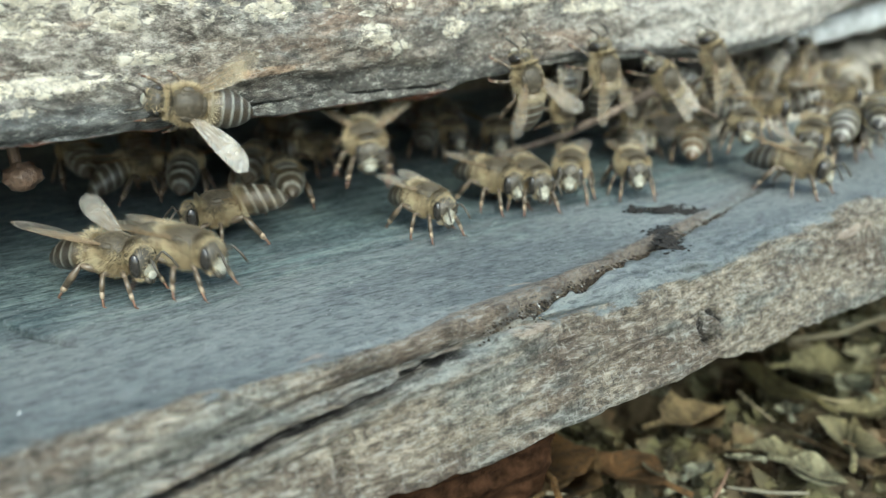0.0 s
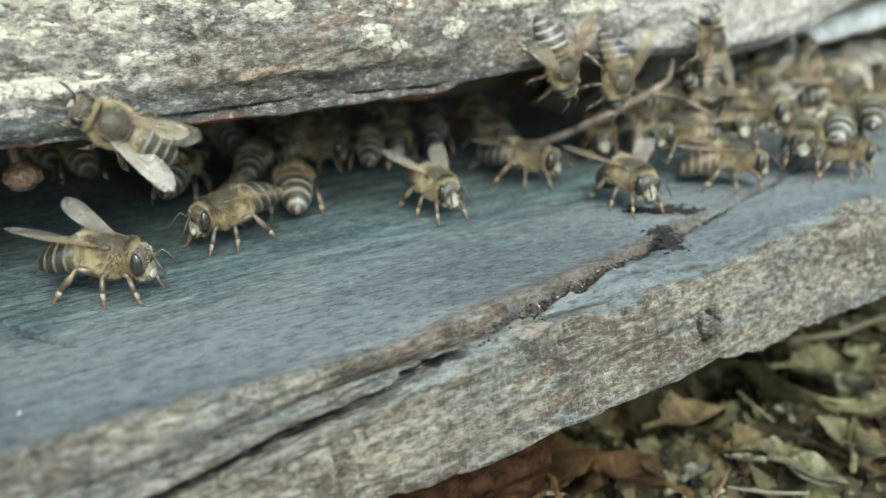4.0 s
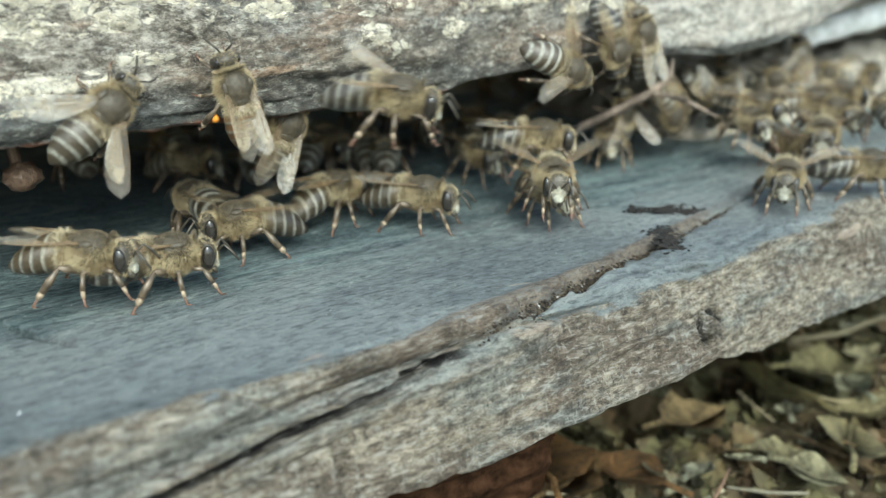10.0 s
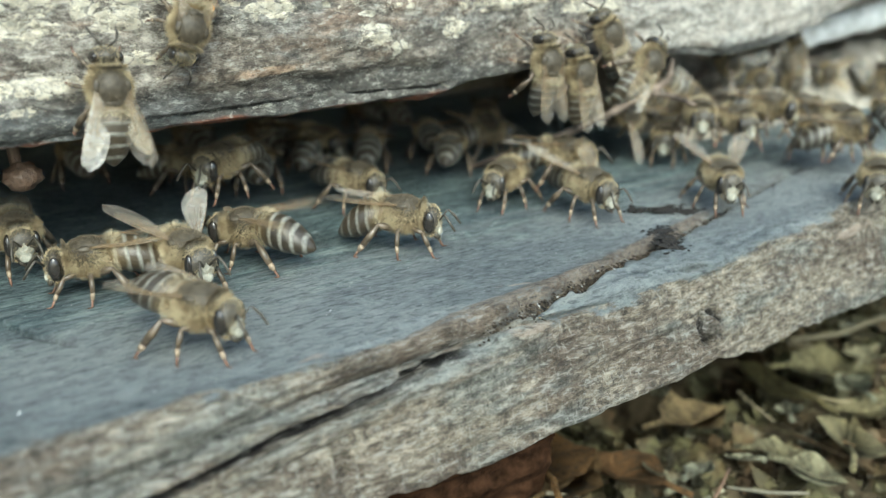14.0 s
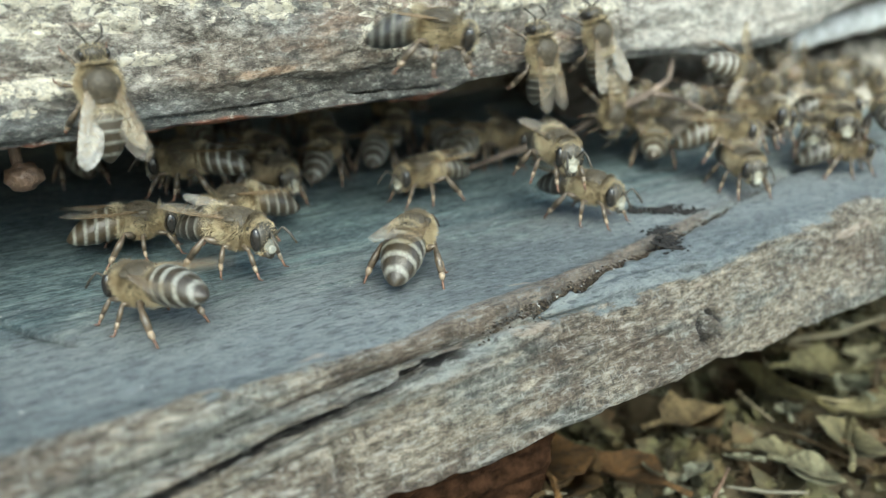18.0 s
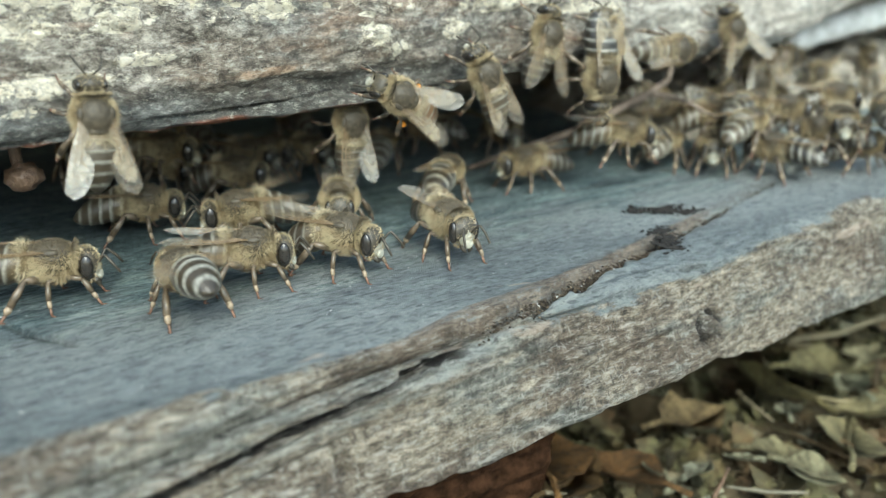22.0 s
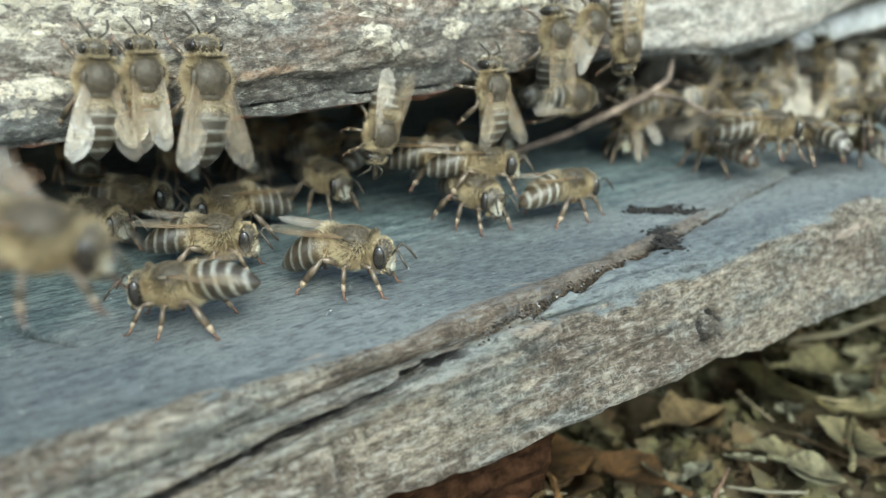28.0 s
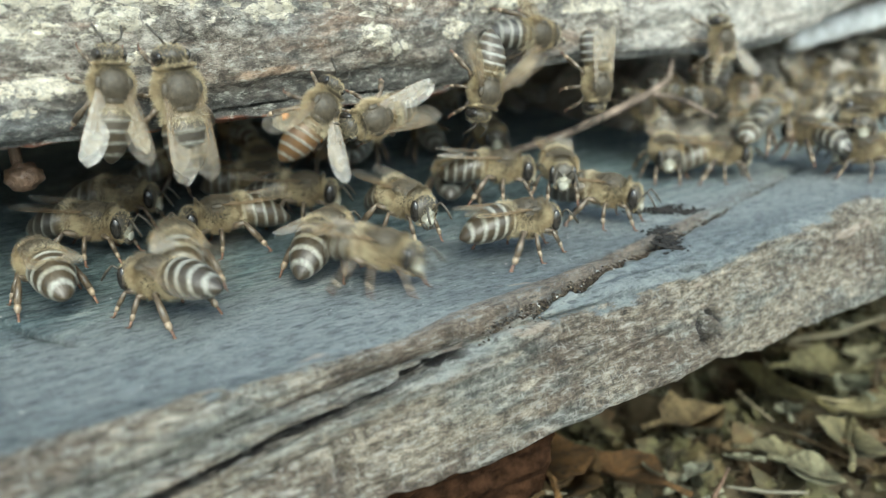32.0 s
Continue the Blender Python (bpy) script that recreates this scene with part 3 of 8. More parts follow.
    for cx, cs, rx, rs, tilt, k in ((112, -4.1, 7.0, 0.8, 0.05, 1.0), (53, -3.3, 4.0, 0.7, -0.11, 1.0), (57, 3.8, 3.5, 0.7, -0.3, 0.55), (44, -2.9, 3.0, 0.6, 0.1, 0.9), (80, -4.6, 4.0, 0.7, 0.1, 0.6), (30, 1.0, 2.0, 0.6, 0.1, 0.8)):
        scar = np.maximum(scar, k * np.exp(-((X - cx) / rx) ** 2 - ((S - cs - tilt * (X - cx)) / rs) ** 2))
    pale = 0.9 * np.exp(-((S - low - 1.2) / 0.55) ** 2) * smooth(16, 30, X) * smooth(49, 45, X)
    pale = np.maximum(pale, np.exp(-((S - high + 1.9) / 0.65) ** 2) * smooth(40, 47, X) * smooth(82, 62, X))
    pale = np.maximum(pale, 0.8 * np.exp(-((S - low + 1.3) / 0.7) ** 2) * smooth(20, 26, X) * smooth(52, 42, X))
    # painted shade, growing from the nose towards the log
    hive_shade = smooth(9, 30, S - 0.03 * (60 - X)) * smooth(165, 95, X)
    me = grid_mesh("landing_plank", X, Y + ny * d, Z + nz * d, PLANK, False, {"bare": np.clip((bare_from - S) * 0.8, -6, 6), "rot": rot, "scar": scar, "black": groove_shade, "pale": pale, "hive_shade": hive_shade, "torn": torn})
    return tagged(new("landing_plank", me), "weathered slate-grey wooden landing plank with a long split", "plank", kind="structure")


def log_face(x, z):
    """y of the log's front (mm) at a height."""
    z = np.asarray(z, float)
    lip = 18.0 + 0.0 * np.asarray(x, float)
    return 90.0 + 0.14 * np.clip(z - lip, 0, 200) + 0.0045 * np.clip(z - lip, 0, 200) ** 2


def log_lip(x):
    """Height of the log's lower arris (mm)."""
    x = np.asarray(x, float)
    return np.interp(x, [-160, 10, 40, 62, 70, 82, 106, 122, 135, 157, 190, 330], [17.2, 17.2, 17.5, 17.3, 19.0, 19.6, 19.0, 18.4, 19.4, 25.0, 31, 40])


# lichen patches on the log: run, height and half sizes in mm
PATCHES = [(14, 27.8, 5, 1.6), (24, 28.6, 4, 1.5), (17, 22.6, 6, 1.3), (26, 24.4, 4, 0.8), (13, 19.6, 2.2, 1.0), (54, 25.2, 2.6, 1.6), (56, 23.6, 1.6, 1.2), (66, 25.4, 2.2, 1.4), (40, 28.8, 6, 1.2), (75, 28.4, 8, 1.4), (110, 23.4, 2.6, 0.6), (90, 27, 6, 1.2)]


def build_log():
    xs = np.concatenate([np.linspace(-160, -5, 60), np.arange(-4.7, 172, 0.4), np.linspace(173, 330, 50)])
    s = np.concatenate([np.linspace(-75, -8, 30), np.arange(-7.6, 24, 0.3), np.linspace(24.5, 120, 50)])
    X, S = np.meshgrid(xs, s, indexing="ij")
    lip = log_lip(X)
    up = np.clip(S, 0, None)
    zf = lip + up * np.cos(np.clip(up / 110, 0, 1.3))
    yf = log_face(X, lip + up)
    yf = np.where(up > 40, yf + (up - 40) * 0.5, yf)
    back = np.clip(-S, 0, None)
    Y = np.where(S >= 0, yf, 90 + back * 0.96)
    Z = np.where(S >= 0, zf, lip + 1.2 * np.exp(-back / 1.6) - 1.2 + back * 0.16 + np.clip(back - 8, 0, 60) * 0.12)
    soft = smooth(1.2, 0, np.abs(S))
    Y = Y + 0.7 * soft
    ny, nz = np.where(S > 1, -0.97, np.where(S < -1, 0.0, -0.7)), np.where(S > 1, 0.2, np.where(S < -1, -1.0, -0.5))
    d = 1.5 * fbm(X / 26.0, S / 7.0, 3, 5) + 0.8 * fbm(X / 9.0, S / 2.2, 4, 15) + 0.35 * fbm(X / 2.4, S / 1.0, 3, 25)
    crust = smooth(0.02, 0.2, fbm(X / 7.0, S / 5.0, 4, 35) + 0.05 * (S - 10))
    d = d + 0.55 * crust * (0.6 + fbm(X / 1.6, S / 1.4, 2, 45))
    # a broken step under the arris where the wood has torn away
    d = d - 1.2 * smooth(4.5, 3.2, S + 1.6 * fbm(X / 8, S * 0, 3, 55)) * smooth(-0.5, 0.6, S) * smooth(24, 32, X) * smooth(68, 60, X)
    Y, Z = Y + ny * d, Z + nz * d
    grown = 0.75 * smooth(26.0, 31, Z) + 0.15
    for x0, z0, rx, rz in PATCHES:
        grown = np.maximum(grown, 1.15 * np.exp(-(((X - x0) / (rx * 1.25)) ** 2 + ((Z - z0) / (rz * 1.15)) ** 2)))
    grown = grown * smooth(19.0, 20.5, Z)
    want = np.maximum(np.clip((grown - 0.45) * 1.3, 0, 0.9), 0.85 * smooth(28.0, 31.5, Z + 2.5 * fbm(X / 9, Z / 4, 3, 141)) * (0.3 + 0.7 * smooth(70, 20, X)))
    want = want * smooth(19.5, 20.5, Z) * (S > 1)
    Y = Y - 0.3 * want
    me = grid_mesh("hive_log", X, Y, Z, LOG, False, {"lichen": grown, "chips": want, "pale_end": smooth(78, 118, X) * smooth(18.5, 22, Z),
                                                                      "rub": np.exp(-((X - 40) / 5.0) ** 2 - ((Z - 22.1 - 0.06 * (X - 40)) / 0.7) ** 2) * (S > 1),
                                                                      "brown_low": smooth(22, 36, X) * smooth(92, 76, X) * smooth(27.5, 24, Z)})
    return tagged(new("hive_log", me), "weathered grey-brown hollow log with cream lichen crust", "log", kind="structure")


def build_inside():
    """The dark hollow behind the slit: back wall and ends."""
    bm = bmesh.new()
    for x0, x1, y0, y1, z0, z1 in ((-160, 330, 172, 186, -12, 60), (-166, -160.2, 64, 186, -12, 60), (330.2, 336, 64, 186, -12, 60)):
        m = Matrix.Translation(Vector(((x0 + x1) / 2, (y0 + y1) / 2, (z0 + z1) / 2)) * MM) @ Matrix.Diagonal(((x1 - x0) * MM, (y1 - y0) * MM, (z1 - z0) * MM, 1))
        bmesh.ops.create_cube(bm, size=1.0, matrix=m)
    me = bpy.data.meshes.new("wall_hollow")
    bm.to_mesh(me)
    bm.free()
    me.materials.append(DARK_WOOD)
    tagged(new("wall_hollow", me), "dark brown wooden walls of the hollow inside", "wall", kind="structure")


def build_ground():
    fine = np.arange(-40, 330, 2.2)
    wide = np.array([-60000, -9000, -1500, -300, -120])
    xs = np.concatenate([wide, fine, -wide[::-1] + 330])
    ys = np.concatenate([wide, np.arange(-60, 240, 2.2), -wide[::-1] + 240])
    X, Y = np.meshgrid(xs, ys, indexing="ij")
    Z = -46 + 9 * fbm(X / 60, Y / 60, 4, 81) * np.exp(-(np.hypot(X - 120, Y - 80) / 400) ** 2)
    # added pit that deepens the shadow in the gap under the plank
    Z = Z - 34 * np.exp(-(((X - 117) / 19) ** 2 + ((Y - 93) / 12) ** 2) ** 2)
    tagged(new("ground", grid_mesh("ground", X, Y, Z, SOIL)), "brown forest soil under leaf litter", "ground", kind="structure")


def build_lower_board():
    """A rusty, half-rotten board under the plank."""
    xs, t = np.arange(-60, 66, 0.8), np.concatenate([np.arange(0, 36, 0.8), np.arange(36, 48, 0.5), np.linspace(49, 85, 20)])
    X, S = np.meshgrid(xs, t, indexing="ij")
    edge = 68.5 + 2.5 * fbm(X / 14, X * 0, 4, 101)
    top = S < 36
    Y = np.where(top, edge + 36 - S, np.where(S < 48, edge + 0.15 * (S - 36), edge + 1.8 + (S - 48)))
    Z = np.where(top, -22.0, np.where(S < 48, -22.0 - (S - 36), -34.0)) - 1.5 * np.exp(-np.abs(S - 36) / 1.2)
    d = 1.6 * fbm(X / 10, S / 3, 4, 103) + 0.5 * fbm(X / 2, S / 1.2, 3, 105)
    Z = Z + np.where(top, d, 0)
    Y = Y - np.where(top, 0, d)
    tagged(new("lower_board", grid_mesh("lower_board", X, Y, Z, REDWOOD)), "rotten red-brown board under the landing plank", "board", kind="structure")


build_plank()
build_lower_board()
build_log()
build_inside()
build_ground()


def leaf_shape(bm, m, size, rnd, curl, torn=0.25):
    """A cupped, ragged dead leaf with a midrib fold; size in mm."""
    n, half = 7, []
    for side in (-1, 1):
        row = []
        for k in range(n + 1):
            u = k / n
            w = math.sin(math.pi * u ** 0.8) * 0.32 * (1 + rnd.uniform(-torn, torn))
            row.append((u - 0.5, side * w, curl * ((u - 0.5) ** 2 + 1.6 * w * w) + 0.25 * w + rnd.uniform(-0.12, 0.12) * torn))
        half.append(row)
    mid = [bm.verts.new(m @ (Vector((k / n - 0.5, 0, curl * (k / n - 0.5) ** 2)) * size * MM)) for k in range(n + 1)]
    for row in half:
        out = [bm.verts.new(m @ (Vector(p) * size * MM)) for p in row]
        for k in range(n):
            bm.faces.new((mid[k], mid[k + 1], out[k + 1], out[k]))


def build_litter():
    rnd = random.Random(4)
    bm = bmesh.new()
    for k in range(11000):
        x, y = (rnd.uniform(45, 200), rnd.uniform(25, 130)) if k % 4 else (rnd.uniform(25, 320), rnd.uniform(-20, 220))
        # litter thins out and sinks in the pit added for the dark gap
        shade_pit = math.exp(-(((x - 117) / 19) ** 2 + ((y - 93) / 12) ** 2) ** 2)
        if shade_pit > 0.25 and k % 9:
            continue
        z = -45 + rnd.uniform(-3, 6) - 34 * shade_pit
        size = rnd.choice((1.2, 1.6, 2, 2.5, 3, 3.5, 5, 8)) * rnd.uniform(0.8, 1.2)
        m = pose(x * MM, y * MM, z * MM, rnd.uniform(-60, 60), rnd.uniform(-60, 60), rnd.uniform(0, 360))
        leaf_shape(bm, m, size, rnd, rnd.uniform(-0.9, 1.0), 0.75)
    for k in range(420):
        x, y, a = rnd.uniform(25, 300), rnd.uniform(-10, 190), rnd.uniform(0, 6.28)
        n, z = rnd.uniform(6, 26), -40 + rnd.uniform(-3, 3)
        tube(bm, [(x, y, z), (x + n * math.cos(a) * 0.5, y + n * math.sin(a) * 0.5, z + rnd.uniform(0, 2)), (x + n * math.cos(a + 0.3), y + n * math.sin(a + 0.3), z + rnd.uniform(-2, 1))], [0.35, 0.4, 0.2], 4)
    me = bpy.data.meshes.new("leaf_litter")
    bm.to_mesh(me)
    bm.free()
    me.materials.append(LEAF)
    tagged(new("leaf_litter", me), "brown and olive dead leaf fragments on the soil", "leaf litter", kind="stuff")


def dead_leaf(x, y, z, size, turn, lean, colour, label):
    """A single curled leaf with a raised midrib and a stalk."""
    colour = (0.85 * colour[0], 0.82 * colour[1], 0.68 * colour[2])
    rnd = random.Random(int(x * 7 + y))
    leaf = new("dead_leaf")
    skin = Mat("leaf_skin", 0.75, 0.25)
    blot, fine = skin.noise(0.22, detail=6, rough=0.7), skin.noise(1.1, detail=6, rough=0.8)
    tone = skin.ramp(blot, (0.36, tuple(c * 0.3 for c in colour)), (0.5, colour), (0.64, tuple(c * 1.5 for c in colour)))
    skin.bump(fine, 0.8)
    skin.bump(blot, 1.5)
    m = skin.colour(skin.mix(skin.ramp(fine, (0.38, (0.8, 0.8, 0.8)), (0.52, (0, 0, 0))), tone, (0.05, 0.036, 0.018)))
    bm = bmesh.new()
    leaf_shape(bm, Matrix(), size, rnd, rnd.uniform(0.3, 0.7), 0.13)
    part("blade", bm, m, leaf)
    bm = bmesh.new()
    tube(bm, [(-size * 0.75, 0, size * 0.1), (-size * 0.5, 0, size * 0.13), (0, 0, 0.25), (size * 0.48, 0, size * 0.13)], [0.5, 0.45, 0.35, 0.15], 5)
    part("stalk", bm, m, leaf)
    leaf.matrix_basis = pose(x * MM, y * MM, z * MM, lean, 8, turn)
    return tagged(leaf, label, "dead leaf", "dead leaves on the ground")


def stick(name, pts, radii, material, label, category, fork=(), fork_radii=()):
    """A crooked tapered stick, with a side shoot if fork names its points."""
    bm = bmesh.new()
    for run, thick in ((pts, radii), (fork, fork_radii)):
        if not run:
            continue
        fine, rad = [], []
        rnd = random.Random(len(run) + int(run[0][0]))
        for k in range(len(run) - 1):
            for j in range(6):
                u = j / 6
                fine.append(tuple(run[k][i] * (1 - u) + run[k + 1][i] * u + rnd.uniform(-0.08, 0.08) * thick[0] for i in range(3)))
                rad.append((thick[k] * (1 - u) + thick[k + 1] * u) * rnd.uniform(0.88, 1.14))
        tube(bm, fine + [run[-1]], rad + [thick[-1]], 10)
    me = bpy.data.meshes.new(name)
    bm.to_mesh(me)
    bm.free()
    me.shade_smooth()
    me.materials.append(material)
    return tagged(new(name, me), label, category)


def scatter(name, count, spot_of, sizes, material, label, seed, flat=1.0, sides=7):
    """Small rounded bits lying about, one object of stuff."""
    rnd = random.Random(seed)
    verts, faces = [], []
    for k in range(count):
        p, n = spot_of(rnd)
        r = rnd.uniform(*sizes)
        q = Vector(n).to_track_quat("Z", "Y") @ Euler((rnd.uniform(-0.15, 0.15), rnd.uniform(-0.15, 0.15), rnd.uniform(0, 6.28))).to_quaternion()
        o, long = len(verts), rnd.uniform(0.9, 1.7)
        wob = [rnd.uniform(0.55, 1.35) for j in range(sides)]
        ring = [(0.0, 0.0, 0.95)]
        for z, w in ((0.75, 0.62), (0.0, 1.0), (-0.7, 0.6)):
            ring += [(math.cos(6.2832 * j / sides) * w * wob[j] * long, math.sin(6.2832 * j / sides) * w * wob[j], z * rnd.uniform(0.8, 1.2)) for j in range(sides)]
        for v in ring:
            w = q @ Vector((v[0] * r, v[1] * r, v[2] * r * flat))
            verts.append([(p[i] + w[i]) * MM for i in range(3)])
        for j in range(sides):
            i = (j + 1) % sides
            faces.append((o, o + 1 + j, o + 1 + i))
            for a in (1, 1 + sides):
                faces.append((o + a + j, o + a + sides + j, o + a + sides + i, o + a + i))
    me = bpy.data.meshes.new(name)
    me.from_pydata(verts, [], faces)
    me.shade_smooth()
    me.materials.append(material)
    return tagged(new(name, me), label, name.replace("_", " "), kind="stuff")


def front_point(x, s):
    """A point of the plank's skin from its run and the distance from the nose."""
    if s > 0:
        return (x, 62.5 + s, float(plank_rise(x, 62.5 + s)))
    b = min(-s, 3.51) / 3.51 * radians(74)
    over = max(0.0, -s - 3.51)
    return (x, 62.5 - 2.6 * math.sin(b) - over * math.cos(radians(74)), -2.6 * (1 - math.cos(b)) - over * math.sin(radians(74)))


def build_small_setting():
    """Crumbs, grit, the lump, the twig, the ledge and the single leaves."""
    def in_split(rnd):
        x = rnd.triangular(46, 140, 68)
        return tuple(a + b for a, b in zip(front_point(x, float(split_high(x)) + rnd.gauss(-0.15, 0.8)), (0, 0, rnd.uniform(-1.9, -0.8)))), (0, -0.3, 1)

    scatter("split_crumbs", 4200, in_split, (0.03, 0.20), CRUMB, "brown crumbs and rot in the split of the plank", 11, 0.45, 6)
    scatter("split_grit", 90, in_split, (0.05, 0.17), GRIT, "pale grit in the split of the plank", 12)

    def at_chips(rnd):
        x, c = rnd.choice(((88.5, 15.8), (91.0, 14.0), (92.5, 13.0), (94.0, 11.5), (82.5, 5.3), (81.0, 3.2), (84, 8.0)))
        return front_point(rnd.gauss(x, 1.2), rnd.gauss(c, 0.7)), (0, 0, 1)

    scatter("dark_flakes", 420, at_chips, (0.08, 0.5), plain("char", (0.024, 0.022, 0.020), 0.95, 0.08), "dark flakes and rot around the chipped spots", 14, 0.2, 6)

    def on_plank(rnd):
        x, s = rnd.uniform(0, 160), rnd.triangular(-3, 42, 12)
        return front_point(x, s), (0, 0, 1)

    scatter("pale_specks", 380, on_plank, (0.03, 0.10), GRIT, "tiny white specks on the plank", 13)

    # waxy brown lump under the lip
    bm = bmesh.new()
    blob(bm, (13.6, 97, 12.4), (1.9, 1.7, 1.5), 24, 18, lambda n: 1 + 0.22 * noise.noise(n * 2.3) + 0.1 * noise.noise(n * 6))
    blob(bm, (13.2, 97.6, 15.6), (0.6, 0.7, 3.2), 16, 12, lambda n: 1 + 0.4 * noise.noise(n * 3))
    lump = bpy.data.meshes.new("resin_lump")
    bm.to_mesh(lump)
    bm.free()
    lump.shade_smooth()
    lump.materials.append(plain("resin", (0.10, 0.064, 0.042), 0.45, 0.35, 0.6, 0.6, 0.5))
    tagged(new("resin_lump", lump), "reddish-brown lump of plant resin hanging under the log", "resin lump")

    stick("twig", [(81.4, 108.8, 0.7), (86.7, 105.2, 3.2), (94.1, 99.9, 6.3), (100.1, 96.1, 9.7), (105.3, 92.8, 12.8), (108.1, 91.4, 15.1), (109.2, 92.2, 18.2)], [0.42, 0.55, 0.66, 0.7, 0.66, 0.5, 0.4], TWIG, "forked brown twig leaning from the plank to the log", "twig",
          [(105.3, 92.8, 12.8), (107.4, 90.7, 12.6), (109.5, 88.7, 11.7), (113.2, 85.1, 9.3)], [0.45, 0.42, 0.36, 0.2])
    stick("pale_branch", [(172, 113, 14.5), (186, 112, 17.4), (208, 112, 19.8), (250, 112, 22)], [2.0, 3.2, 3.4, 3.6], TWIG_PALE, "bleached lichen-white branch end lying on the ledge", "branch")

    # rough broken ledge behind the gap
    xs, ys = np.arange(120, 260, 0.8), np.arange(101, 150, 0.8)
    X, Y = np.meshgrid(xs, ys, indexing="ij")
    Z = -1.5 + smooth(121, 150, X) * (smooth(101.5, 106, Y + 3 * fbm(X / 9, Y / 9, 3, 91)) * (10.5 + 6 * fbm(X / 12, Y / 8, 4, 93)))
    tagged(new("broken_ledge", grid_mesh("broken_ledge", X, Y, Z, BROKEN)), "rough broken wooden ledge in the gap", "ledge", kind="structure")

    dead_leaf(103.1, 76.3, -39, 15, -5, 10, (0.25, 0.19, 0.11), "beige dry curled leaf on the leaf litter")
    dead_leaf(106.4, 61.3, -39, 10.5, -40, -5, (0.22, 0.205, 0.14), "dull olive dry leaf on the leaf litter")
    dead_leaf(70.9, 79.6, -35, 25, 60, 15, (0.19, 0.105, 0.042), "rust-brown crumpled leaf beside the plank")
    dead_leaf(73.8, 74.7, -38, 18, 20, 5, (0.18, 0.115, 0.055), "rust-brown crumpled leaf beside the plank")
    dead_leaf(119.1, 73.7, -37, 20, 75, 30, (0.15, 0.13, 0.065), "dark olive curled leaf with a pale rim")
    dead_leaf(116.5, 67.5, -37, 7, 40, -10, (0.3, 0.31, 0.26), "small pale grey leaf scrap on the litter")
    dead_leaf(50.6, 77.3, -31, 11, 70, 10, (0.36, 0.22, 0.075), "ochre dry leaf under the plank")
    dead_leaf(56.8, 76.1, -32, 10, 50, -15, (0.3, 0.28, 0.21), "pale narrow dry leaf under the plank")
    dead_leaf(82.2, 72.2, -39, 16, 100, 5, (0.15, 0.085, 0.04), "rust-brown crumpled leaf on the litter")
    dead_leaf(85.1, 68.5, -37, 5.5, 80, 20, (0.33, 0.31, 0.24), "small pale leaf scrap on the litter")
    dead_leaf(91.6, 65.1, -37.5, 7, 10, -10, (0.27, 0.28, 0.24), "small pale leaf scrap on the litter")
    dead_leaf(98.5, 63.4, -37, 5, 120, 15, (0.3, 0.3, 0.24), "small pale leaf scrap on the litter")
    dead_leaf(116.7, 57.1, -38, 17, 30, 12, (0.25, 0.225, 0.14), "olive-brown dry leaf on the leaf litter")
    dead_leaf(135.6, 71.7, -38, 19, -20, 10, (0.2, 0.185, 0.11), "olive-brown dry leaf on the leaf litter")
    dead_leaf(145.2, 69.4, -37, 15, 15, -15, (0.3, 0.285, 0.2), "pale straw-coloured leaf on the litter")
    dead_leaf(130.5, 64.7, -36, 9, 60, -20, (0.27, 0.28, 0.22), "small pale leaf scrap on the litter")
    dead_leaf(125.8, 58.9, -37, 14, 130, 12, (0.22, 0.2, 0.125), "olive-brown dry leaf on the leaf litter")
    dead_leaf(105.0, 55.4, -38, 9, -60, 10, (0.26, 0.25, 0.18), "olive-brown dry leaf on the leaf litter")
    stick("stalk", [(138.2, 82.4, -36), (146.1, 77.6, -35), (164.3, 77.7, -36)], [0.5, 0.6, 0.5], plain("straw", (0.144, 0.123, 0.075), 0.7), "straw-yellow dry stalk on the leaf litter", "stalk")
    stick("stalk", [(137.1, 81.6, -36), (138.1, 77.7, -35.5), (141.5, 74.6, -37)], [0.4, 0.5, 0.35], plain("straw", (0.168, 0.144, 0.090), 0.7), "straw-yellow dry stalk on the leaf litter", "stalk")
    stick("stalk", [(123.6, 67.6, -36.5), (125.0, 63.5, -36), (131.0, 62.3, -37)], [0.4, 0.45, 0.3], plain("straw", (0.156, 0.132, 0.072), 0.7), "straw-yellow dry stalk on the leaf litter", "stalk")
    stick("stalk", [(68.2, 74.6, -25), (63.3, 75.0, -29), (58.0, 75.5, -33)], [0.35, 0.42, 0.38], plain("straw", (0.162, 0.114, 0.075), 0.7), "long brown leaf stalk leaning against the plank", "stalk")
    stick("stalk", [(94.0, 62.1, -36), (90.3, 60.4, -36), (87.6, 59.6, -37)], [0.25, 0.3, 0.3], plain("straw", (0.114, 0.072, 0.045), 0.7), "thin brown stalk in the leaf litter", "stalk")
    stick("stalk", [(90.7, 60.0, -36.5), (93.8, 55.4, -36), (99.6, 52.8, -37)], [0.25, 0.3, 0.2], plain("straw", (0.126, 0.114, 0.081), 0.7), "pale dry grass stalk on the litter", "stalk")
    stick("stalk", [(63.1, 74.0, -35), (67.2, 72.3, -35), (71.5, 70.1, -36)], [0.3, 0.35, 0.2], plain("straw", (0.126, 0.108, 0.072), 0.7), "pale dry grass stalk on the litter", "stalk")
    stick("stalk", [(112.3, 74.6, -35), (110.4, 69.9, -35), (110.5, 66.2, -36)], [0.3, 0.3, 0.25], plain("straw", (0.120, 0.099, 0.060), 0.7), "thin brown stalk in the leaf litter", "stalk")


build_litter()
build_small_setting()


